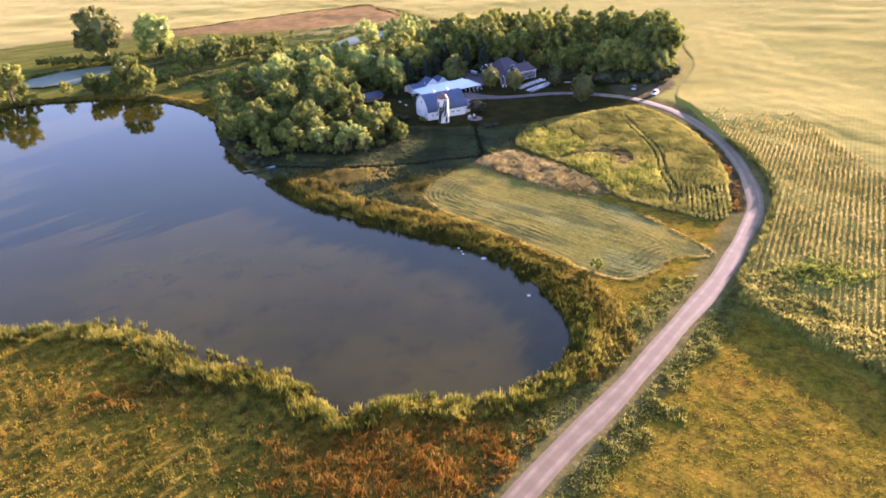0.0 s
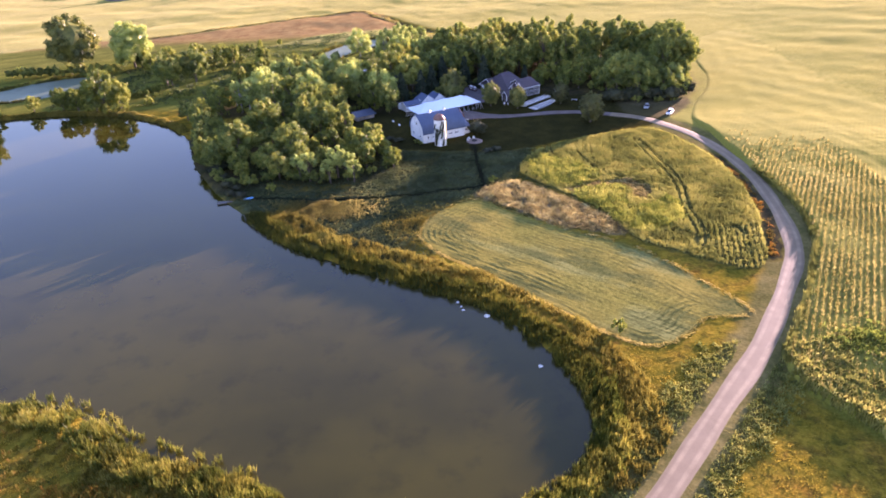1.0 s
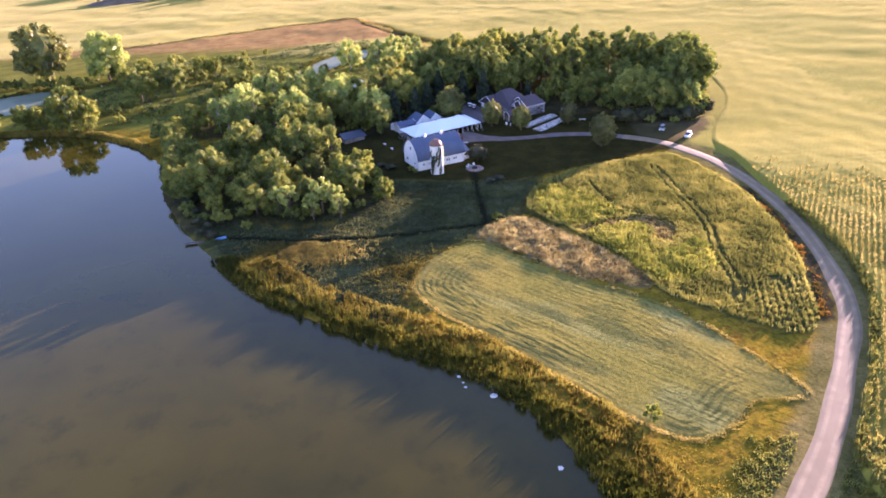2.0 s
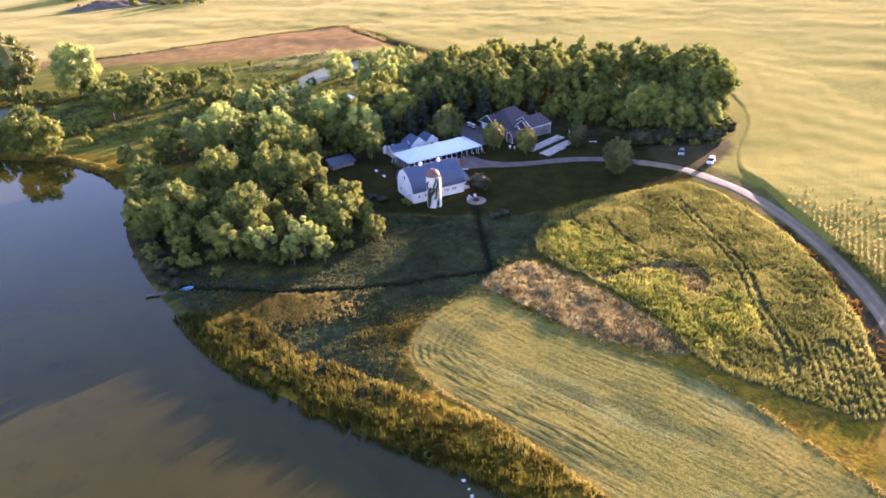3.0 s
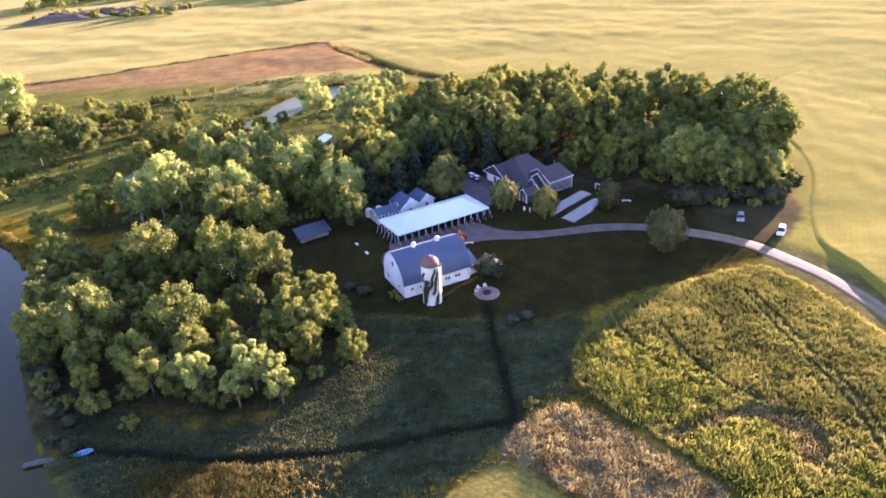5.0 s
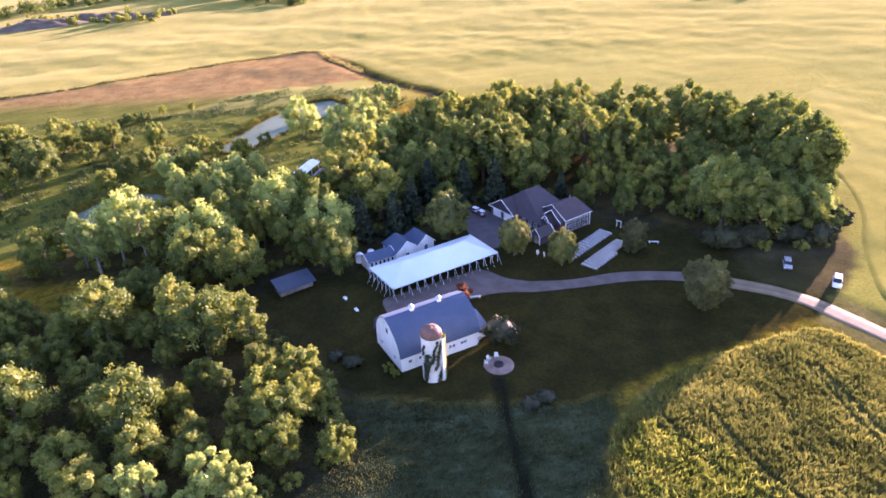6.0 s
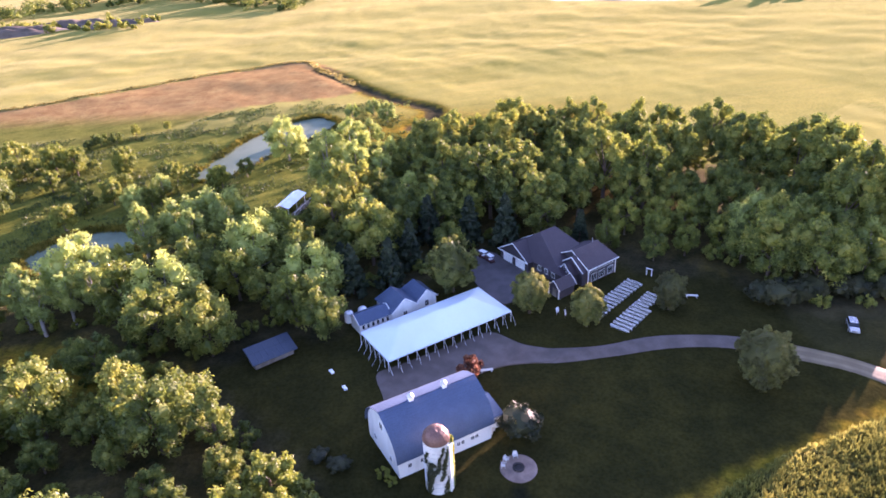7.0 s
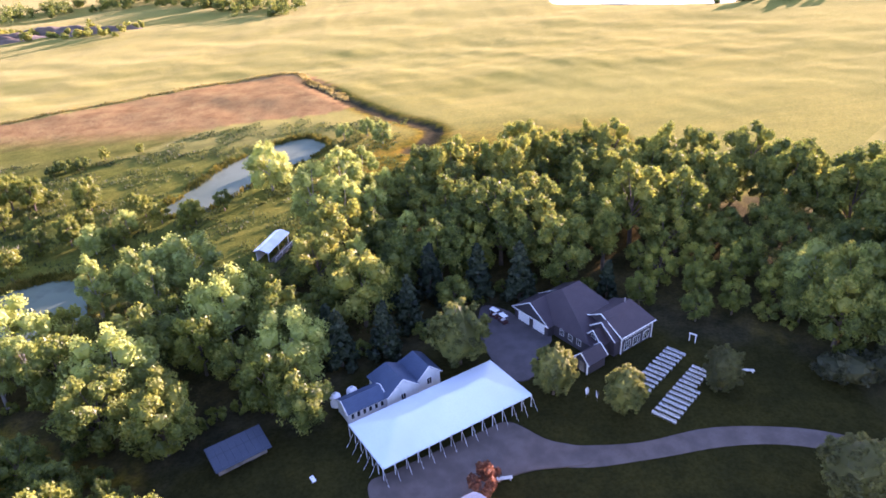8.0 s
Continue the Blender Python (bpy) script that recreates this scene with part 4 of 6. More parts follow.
for x, y, s in ((-58.3, 307.5, 1.4), (-48.5, 405.1, 1.3)):
    stand(WILLOW, x, y, s, "pale grey-green willow in the light")
for x, y, s in ((-31.4, 303.8, 1.4), (-45.8, 315.8, 1.45), (52.7, 330.2, 1.0), (60.5, 333.5, 1.05), (67, 327, 0.95), (47, 337, 1.0), (40.4, 329, 0.9), (-173, 321.5, 1.2), (-167, 322.5, 1.1), (-19, 238.2, 0.8)):
    stand(WARM, x, y, s, "yellow-green rounded tree catching the sun")
for x, y, s in ((-46.8, 295.4, 1.09), (-24.9, 299.5, 0.9), (-16.4, 328.6, 1.35), (-31.6, 322.8, 1.13), (-47.1, 334, 0.9), (-66.6, 289.5, 0.8), (-59.2, 284.9, 0.75), (72, 311.9, 1.3), (-138.5, 359.4, 1.7), (-127.5, 366.3, 1.3), (-54.5, 245.8, 1.15), (-48.2, 269.1, 1.3), (-70, 274.6, 1.2), (-29.0, 244.5, 0.85), (-72.9, 246.1, 1.25), (80, 307, 1.35)):
    stand(OAK, x, y, s, "broad green tree with a full crown")
for x, y, s in ((-72.5, 336.2, 1.1), (-59.9, 334.6, 1.05), (-75.5, 312.5, 0.95), (-84.5, 306, 1.0), (-80, 310, 0.9), (-89, 309, 0.95)):
    stand(POPLAR, x, y, s, "silvery poplar with pale stems")
for x, y, s in ((15.1, 364, 1.0), (-5.8, 373.9, 0.93), (46.1, 355.5, 1.3), (89.8, 366, 1.15), (74, 388, 1.1), (93, 371, 1.2), (87, 384, 1.15), (97, 352, 1.2), (94, 361, 1.1), (103.1, 358, 1.3), (105, 333.6, 1.32), (99, 338, 1.35), (100.5, 327.0, 1.42), (93, 322, 1.3)):
    stand(COTTON, x, y, s, "tall green cottonwood with a lit top")
for ob, x, y, s in ((GREAT[0], -205, 403, 1.12), (GREAT[1], -174, 404, 0.95)):
    plant([ob], x, y, s)
for x, y, s in ((-153, 319.5, 2.0), (-148, 323, 1.4), (-208, 313, 2.2), (-219, 316, 1.8)):
    stand(WARM, x, y, s, "tall yellow-green tree on the far shore", 3.0)
for x, y, s in ((-98.5, 286, 0.75), (-95, 277, 0.8), (-93, 268, 0.75), (-89, 259, 0.8), (-103, 294, 0.7), (-86, 250, 0.75), (-80, 241, 0.8), (-110, 301, 0.65)):
    stand(OAK, x, y, s, "dark tree leaning over the lake's edge")
for x, y, s in ((-30.5, 369.5, 1.0), (-24.5, 378, 1.05), (-19, 386, 0.85)):
    stand(ASPEN, x, y, s, "tall full pale green aspen in the light")
for x, y, s in ((-36.6, 230.6, 1.25), (-33.2, 228.4, 1.12), (-30.8, 226.4, 0.9), (-45.6, 228.6, 1.15), (-49.2, 231.0, 1.0), (-38.6, 226.2, 0.95)):
    stand(POM, x, y, s, "pale open tree with lit tufts on bare stems")
stand(GREEN_POPLAR, 2.5, 362, 1.2, "tall narrow green tree in the wood")
for x, y, s in ((-20.2, 315.8, 1.14), (7.5, 336, 1.25), (16.3, 335, 1.25), (-2.7, 337.2, 1.25), (-11.9, 317.5, 1.15)):
    stand(FIR, x, y, s, "dark conifer in the shade of the wood")
grove(WOOD_WEST, 6.4, 3, west_mix, "trees of the lakeside wood")
grove(WOOD_BACK, 8.4, 4, back_mix, "trees behind the shed")
grove(WOOD_NORTH, 6.7, 5, north_mix, "trees of the wood behind the house")


# ---- buildings ----
def frame_at(x, y, turn, name):
    """An empty at a building's base, standing on the ground."""
    ob = new(name)
    z = float(height(np.array([x]), np.array([y]))[0])
    ob.matrix_world = pose(x, y, z, 0, 0, turn)
    return ob


def wall_plate(name, profile, at, thick, axis, material, parent):
    """An upright wall from a profile (run, height), standing at a depth, along x or y."""
    bm = bmesh.new()
    rows = []
    for d in (at, at + thick):
        rows.append([bm.verts.new((p, d, z) if axis == "x" else (d, p, z)) for p, z in profile])
    bm.faces.new(rows[0])
    bm.faces.new(rows[1][::-1])
    k = len(profile)
    for i in range(k):
        bm.faces.new((rows[0][i], rows[1][i], rows[1][(i + 1) % k], rows[0][(i + 1) % k]))
    bmesh.ops.recalc_face_normals(bm, faces=bm.faces[:])
    return part(name, bm, material, parent)


def window_in(parent, x, z, w, h, y, face=-1, axis="x", bars=1, glass=True):
    """A window with frame, sill and panes, set on a wall's face at depth y."""
    m = Matrix() if axis == "x" else Matrix(((0, 1, 0, 0), (1, 0, 0, 0), (0, 0, 1, 0), (0, 0, 0, 1)))
    f, t = face * 0.06, 0.09
    bm = bmesh.new()
    y0, y1 = sorted((y + f, y + f * 0.1))
    x0, x1, z0, z1 = x - w / 2, x + w / 2, z, z + h
    rings = []
    for d in (y0, y1):
        rings.append([[bm.verts.new(m @ Vector((a, d, b))) for a, b in ((x0 - e, z0 - e), (x1 + e, z0 - e), (x1 + e, z1 + e), (x0 - e, z1 + e))] for e in (t, 0.0)])
    for i in range(4):
        k = (i + 1) % 4
        (fo, fi), (bo, bi) = rings
        for quad in ((fo[i], fo[k], fi[k], fi[i]), (bo[i], bo[k], bi[k], bi[i]), (fo[i], fo[k], bo[k], bo[i]), (fi[i], fi[k], bi[k], bi[i])):
            bm.faces.new(quad)
    bmesh.ops.recalc_face_normals(bm, faces=bm.faces[:])
    win = part("window", bm, TRIM, parent)
    for i in range(bars):
        c = x - w / 2 + w * (i + 1) / (bars + 1)
        bar = box(bmesh.new(), c - 0.03, y0, z, c + 0.03, y1, z + h, m)
        bmesh.ops.recalc_face_normals(bar, faces=bar.faces[:])
        part("glazing_bar", bar, TRIM, win)
    y0, y1 = sorted((y + f * 0.55, y + f * 0.15))
    pane = box(bmesh.new(), x - w / 2, y0, z, x + w / 2, y1, z + h, m)
    bmesh.ops.recalc_face_normals(pane, faces=pane.faces[:])
    part("pane", pane, GLASS, win, "dark glass pane")
    return win


def arch_profile(half, eave, ridge, n=10, over=0.0):
    """One side of a pointed-arch roof, from the eave up to the ridge: (depth from ridge, height)."""
    out = []
    for i in range(n + 1):
        u = i / n * 1.2
        d = (half + over) * (1 - (1 - math.cos(u)) / (1 - math.cos(1.2)))
        out.append((d, eave + (ridge - eave) * math.sin(u) / math.sin(1.2)))
    return out


def build_barn():
    barn = frame_at(-9.4, 260.4, 26.6, "barn")
    long, half, eave, ridge = 16.8, 5.7, 3.3, 9.2
    for y0 in (0.0, 2 * half - 0.25):
        wall_plate("wall", [(0, -0.4), (long, -0.4), (long, eave), (0, eave)], y0, 0.25, "x", WHITE_BOARD, barn)
    side = arch_profile(half, eave - 0.05, ridge - 0.15)
    rim = [(half - d, z) for d, z in side] + [(half + d, z) for d, z in side[::-1][1:]]
    for x0 in (0.02, long - 0.27):
        wall_plate("gable_wall", [(0.26, -0.4)] + rim + [(2 * half - 0.26, -0.4)], x0, 0.25, "y", WHITE_BOARD, barn)
    over = arch_profile(half, eave, ridge, 12, 0.45)
    for sgn in (-1, 1):
        bm = bmesh.new()
        skins = []
        for sink in (0.0, 0.12):
            skins.append([[bm.verts.new((x, half + sgn * max(0, d - sink * 0.7), z - sink * 0.7)) for x in (-0.35, long + 0.35)] for d, z in over])
        for i in range(12):
            for k, skin in enumerate(skins):
                bm.faces.new((skin[i][0], skin[i][1], skin[i + 1][1], skin[i + 1][0]))
            for e in (0, 1):
                bm.faces.new((skins[0][i][e], skins[0][i + 1][e], skins[1][i + 1][e], skins[1][i][e]))
        bm.faces.new((skins[0][0][0], skins[0][0][1], skins[1][0][1], skins[1][0][0]))
        bmesh.ops.recalc_face_normals(bm, faces=bm.faces[:])
        part("roof", bm, BARN_ROOF, barn, "curved blue-grey shingled barn roof")
    bm = box(bmesh.new(), -0.4, half - 0.12, ridge - 0.02, long + 0.4, half + 0.12, ridge + 0.08)
    part("ridge_cap", bm, BARN_ROOF, barn)
    for cx in (5.4, 11.4):
        cup = part("cupola", soft_box(cx - 0.4, half - 0.4, ridge - 0.3, cx + 0.4, half + 0.4, ridge + 0.7, 0.05), TRIM, barn, "white louvred ridge cupola")
        bm = bmesh.new()
        spun(bm, [(0.6, 0), (0.55, 0.1), (0.26, 0.36), (0.06, 0.55)], 10, (cx, half, ridge + 0.7))
        part("cupola_cap", bm, STEEL, cup)
    for i, (x, w) in enumerate(((1.9, 0.6), (4.0, 0.5), (10.6, 0.55), (11.4, 0.55), (13.2, 0.6), (14.0, 0.6))):
        window_in(barn, x, 1.5, w, 0.75, 0.0)
    window_in(barn, half, 5.6, 1.1, 1.3, 0.0, -1, "y")
    for y in (2.8, 8.6):
        window_in(barn, y, 1.4, 0.8, 0.9, 0.0, -1, "y")
    bm = bmesh.new()
    box(bm, 6.6, 2 * half, 0, 9.8, 2 * half + 0.12, 3.0)
    box(bm, 8.15, 2 * half + 0.12, 0, 8.25, 2 * half + 0.16, 3.0)
    part("barn_door", bm, TRIM, barn)
    # milk house at the east gable
    annex = part("annex", box(bmesh.new(), long + 0.02, 1.6, -0.3, long + 3.0, 7.6, 2.9), WHITE_BOARD, barn, "low white lean-to at the gable end")
    bm = bmesh.new()
    for sgn in (-1, 1):
        q = [(long + 0.02, 4.6 + sgn * 3.4, 2.7), (long + 3.4, 4.6 + sgn * 3.4, 2.7), (long + 2.4, 4.6, 5.2), (long + 0.02, 4.6, 5.2)]
        slab(bm, q if sgn < 0 else q[::-1], 0.1)
    slab(bm, [(long + 3.4, 1.2, 2.7), (long + 3.4, 8.0, 2.7), (long + 2.4, 4.6, 5.2)], 0.1)
    part("annex_roof", bm, BARN_ROOF, annex)
    window_in(barn, long + 1.6, 1.2, 0.7, 0.8, 1.6)
    return tagged(barn, "white gothic-arch barn with blue-grey shingled roof and cupolas", "barn")


build_barn()


def build_silo():
    silo = frame_at(-3.4, 258.7, 0, "silo")
    bm = bmesh.new()
    spun(bm, [(1.95, -0.3), (1.95, 9.6)], 36)
    part("stave_wall", bm, STAVE, silo, "pale weathered concrete staves")
    for i in range(11):
        bm = bmesh.new()
        z = 0.5 + i * 0.85
        spun(bm, [(1.955, z), (2.0, z + 0.01), (2.0, z + 0.05), (1.955, z + 0.06)], 36)
        part("hoop", bm, STEEL, silo)
    bm = bmesh.new()
    spun(bm, [(2.04, 9.55), (2.06, 9.7)] + [(2.02 * math.cos(a), 9.7 + 1.85 * math.sin(a)) for a in (0.15, 0.35, 0.6, 0.85, 1.1, 1.3, 1.48)], 28)
    dome = part("dome", bm, RUST_DOME, silo, "rust-brown domed metal cap")
    for i in range(14):
        a = 2 * math.pi * i / 14
        bm = bmesh.new()
        pts = [Vector((2.05 * math.cos(e) * math.cos(a), 2.05 * math.cos(e) * math.sin(a), 9.7 + 1.87 * math.sin(e))) for e in (0.02, 0.4, 0.8, 1.15, 1.45)]
        for p, q in zip(pts, pts[1:]):
            rod(bm, p, q, 0.035, 0.035, 4)
        part("seam", bm, RUST_DOME, dome)
    bm = bmesh.new()
    box(bm, -0.4, -2.4, 0, 0.4, -1.85, 9.2, pose(0, 0, 0, 0, 0, 62))
    part("chute", bm, STAVE, silo)
    tagged(silo, "pale concrete silo with rusty dome beside the barn", "silo")
    # creepers on the staves: thick and lit on the east side, shade-darkened strands on the shaded front
    r = np.random.default_rng(15)
    k = 1900
    z = 9.4 * r.beta(1.15, 1.0, k)
    a = r.normal(0.0, 0.26, k) - 0.12 * np.sin(z * 1.1)
    rad = 2.02 + r.uniform(0.0, 0.5, k) * np.clip(1.2 - np.abs(a), 0.2, 1)
    c = np.stack([rad * np.cos(a), rad * np.sin(a), z], axis=1)
    nrm = np.stack([np.cos(a), np.sin(a), np.full(k, 0.3)], axis=1) + r.normal(0, 0.4, (k, 3))
    v, f = leaves_at(c, nrm, 0.3, 16)
    v += np.array(silo.matrix_world.translation)
    tagged(sheet("creeper", v, f, LEAF_WARM), "sunlit green creeper climbing the silo wall", "creeper", kind="stuff")
    strands = ((-2.35, -2.05, 0.3, 6.4, 0.30), (-2.2, -1.62, 2.2, 5.4, 0.16), (-1.62, -1.12, 4.6, 9.2, 0.12), (-1.3, -0.75, 3.0, 8.4, 0.18), (-1.0, -0.55, 0.2, 3.2, 0.26), (-2.6, -2.35, 6.0, 8.2, 0.12))
    cs = []
    for a0, a1, z0, z1, wide in strands:
        t = r.uniform(0, 1, int(340 * (z1 - z0) / 5 * (0.5 + wide * 3)))
        a = a0 + (a1 - a0) * t + wide * r.normal(0, 0.45, len(t)) + 0.06 * np.sin(t * 9)
        q = 2.03 + r.uniform(0, 0.14, len(t))
        cs.append(np.stack([q * np.cos(a), q * np.sin(a), z0 + (z1 - z0) * t + r.normal(0, 0.12, len(t))], axis=1))
    c = np.vstack(cs)
    nrm = np.column_stack([c[:, :2], np.full(len(c), 0.4)]) + r.normal(0, 0.5, c.shape)
    v, f = leaves_at(c, nrm, 0.26, 17)
    v += np.array(silo.matrix_world.translation)
    tagged(sheet("creeper", v, f, LEAF_SHADE_DARK), "dark ivy strands on the silo's shaded wall", "creeper", kind="stuff")


build_silo()


def build_tent():
    tent = frame_at(-11.6, 286.5, 30.2, "marquee")
    long, deep, eave, ridge, hip = 28.8, 11.8, 2.7, 5.1, 6.0
    nx, ny = 48, 24
    xs, ys = np.linspace(0, long, nx + 1), np.linspace(0, deep, ny + 1)
    gx, gy = np.meshgrid(xs, ys)
    slope = np.minimum(np.minimum(gy, deep - gy) / (deep / 2), np.minimum(gx, long - gx) / hip)
    z = eave + (ridge - eave) * np.clip(slope, 0, 1) ** 1.12
    for px in (hip, long / 2, long - hip):
        z += 0.28 * np.exp(-(((gx - px) / 1.5) ** 2 + ((gy - deep / 2) / 1.3) ** 2))
    z += 0.05 * np.cos(gx / long * 2 * math.pi * 14) * (1 - np.clip(slope * 2, 0, 1))
    top = np.stack([gx.ravel(), gy.ravel(), z.ravel()], axis=1)
    canopy = sheet("canopy", top, grid_faces(nx + 1, ny + 1), TENT_CLOTH, True)
    canopy.parent = tent
    for a, b in (((0, 0), (long, 0)), ((long, 0), (long, deep)), ((long, deep), (0, deep)), ((0, deep), (0, 0))):
        bm = bmesh.new()
        k = 40
        last = None
        for i in range(k + 1):
            x, y = a[0] + (b[0] - a[0]) * i / k, a[1] + (b[1] - a[1]) * i / k
            now = (bm.verts.new((x, y, eave - 0.01)), bm.verts.new((x, y, eave - 0.2 - 0.06 * (i % 2))))
            if last:
                bm.faces.new((last[1], now[1], now[0], last[0]))
            last = now
        part("valance", bm, TENT_CLOTH, canopy)
    posts = [(long * i / 14, 0.12, 0, -1) for i in range(15)] + [(long * i / 14, deep - 0.12, 0, 1) for i in range(15)]
    posts += [(0.12, deep * i / 6, -1, 0) for i in range(1, 6)] + [(long - 0.12, deep * i / 6, 1, 0) for i in range(1, 6)]
    for x, y, dx, dy in posts:
        part("pole", rod(bmesh.new(), (x, y, -0.2), (x, y, eave), 0.05, 0.05, 6), PLASTIC, tent)
        if dy != 1:
            part("guy_rope", rod(bmesh.new(), (x, y, eave), (x + dx * 1.7, y + dy * 1.7, -0.05), 0.03, 0.03, 4), PLASTIC, tent)
    for x in (hip, long / 2, long - hip):
        part("centre_pole", rod(bmesh.new(), (x, deep / 2, -0.2), (x, deep / 2, ridge + 0.1), 0.07, 0.07, 8), PLASTIC, tent)
    return tagged(tent, "long white event tent with side poles and guy ropes", "tent")


build_tent()


def gabled(parent, x0, x1, y0, y1, eave, ridge, axis, wall_mat, roof_mat, over=0.4, hip0=0.0, hip1=0.0, trim=True, crest=None):
    """Walls and a pitched roof over a rectangle; the ridge runs along axis, with hips at either end if given."""
    part("wall", box(bmesh.new(), x0, y0, -0.5, x1, y1, eave), wall_mat, parent)
    sw = (lambda p: p) if axis == "x" else (lambda p: (p[1], p[0], p[2]))
    a0, a1, b0, b1 = (x0, x1, y0, y1) if axis == "x" else (y0, y1, x0, x1)
    mid = (b0 + b1) / 2 if crest is None else crest
    drop = over * (ridge - eave) / max(0.5, mid - b0)
    r0, r1 = a0 - over + hip0, a1 + over - hip1
    roof = None
    for b, s in ((b0 - over, 1), (b1 + over, -1)):
        bm = bmesh.new()
        q = [sw(p) for p in ((a0 - over, b, eave - drop + 0.05), (a1 + over, b, eave - drop + 0.05), (r1, mid, ridge), (r0, mid, ridge))]
        flip = (s < 0) != (axis == "y")
        slab(bm, q[::-1] if flip else q, 0.14)
        roof = part("roof", bm, roof_mat, parent)
    for hip, a, r, s in ((hip0, a0 - over, r0, 1), (hip1, a1 + over, r1, -1)):
        if hip:
            bm = bmesh.new()
            q = [sw(p) for p in ((a, b1 + over, eave - drop + 0.05), (a, b0 - over, eave - drop + 0.05), (r, mid, ridge))]
            flip = (s < 0) != (axis == "y")
            slab(bm, q[::-1] if flip else q, 0.14)
            part("roof", bm, roof_mat, parent)
        else:
            end = a0 if s > 0 else a1 - 0.2
            wall_plate("gable_wall", [(b0, eave), (b1, eave), (mid, ridge - 0.18)], end, 0.2, "y" if axis == "x" else "x", wall_mat, parent)
            if trim:
                for b in (b0 - over, b1 + over):
                    bm = bmesh.new()
                    p, q = sw((a, b, eave - drop + 0.02)), sw((a, mid, ridge + 0.02))
                    rod(bm, p, q, 0.1, 0.1, 4)
                    part("barge_board", bm, TRIM, parent)
    return roof


def build_annex():
    """The catering block behind the tent: a low wing and two gabled bays."""
    house = frame_at(-11.6, 286.5, 30.2, "catering_block")
    gabled(house, 1.2, 8.2, 14.2, 18.6, 2.7, 3.9, "x", WHITE_BOARD, BARN_ROOF, 0.3)
    gabled(house, 8.4, 14.4, 13.6, 20.6, 3.1, 5.5, "y", WHITE_BOARD, BARN_ROOF, 0.35, 0.0, 1.5)
    gabled(house, 15.0, 19.6, 14.6, 21.0, 3.0, 5.0, "y", WHITE_BOARD, BARN_ROOF, 0.35, 0.0, 1.3)
    for i in range(6):
        window_in(house, 1.9 + i * 1.12, 1.2, 0.55, 1.0, 14.2, -1, "x", 0)
    for x in (11.4, 17.3):
        window_in(house, x, 1.0, 0.9, 1.3, 13.6 if x < 15 else 14.6)
    tagged(house, "white catering block with blue-grey gabled roofs", "building")
    for x, y in ((1.6, 20.4), (4.7, 20.2)):
        base = house.matrix_world @ Vector((x, y, 0))
        tank = frame_at(base.x, base.y, 30, "water_tank")
        bm = bmesh.new()
        spun(bm, [(0.95, -0.2), (1.0, 0.2), (1.0, 1.6), (0.9, 2.05), (0.55, 2.4), (0.12, 2.52)], 18)
        part("shell", bm, PLASTIC, tank)
        part("lid", spun(bmesh.new(), [(0.26, 2.46), (0.26, 2.58), (0.2, 2.62)], 12), STEEL, tank)
        tagged(tank, "round white tank standing behind the catering block", "tank", "tanks behind the block")


build_annex()


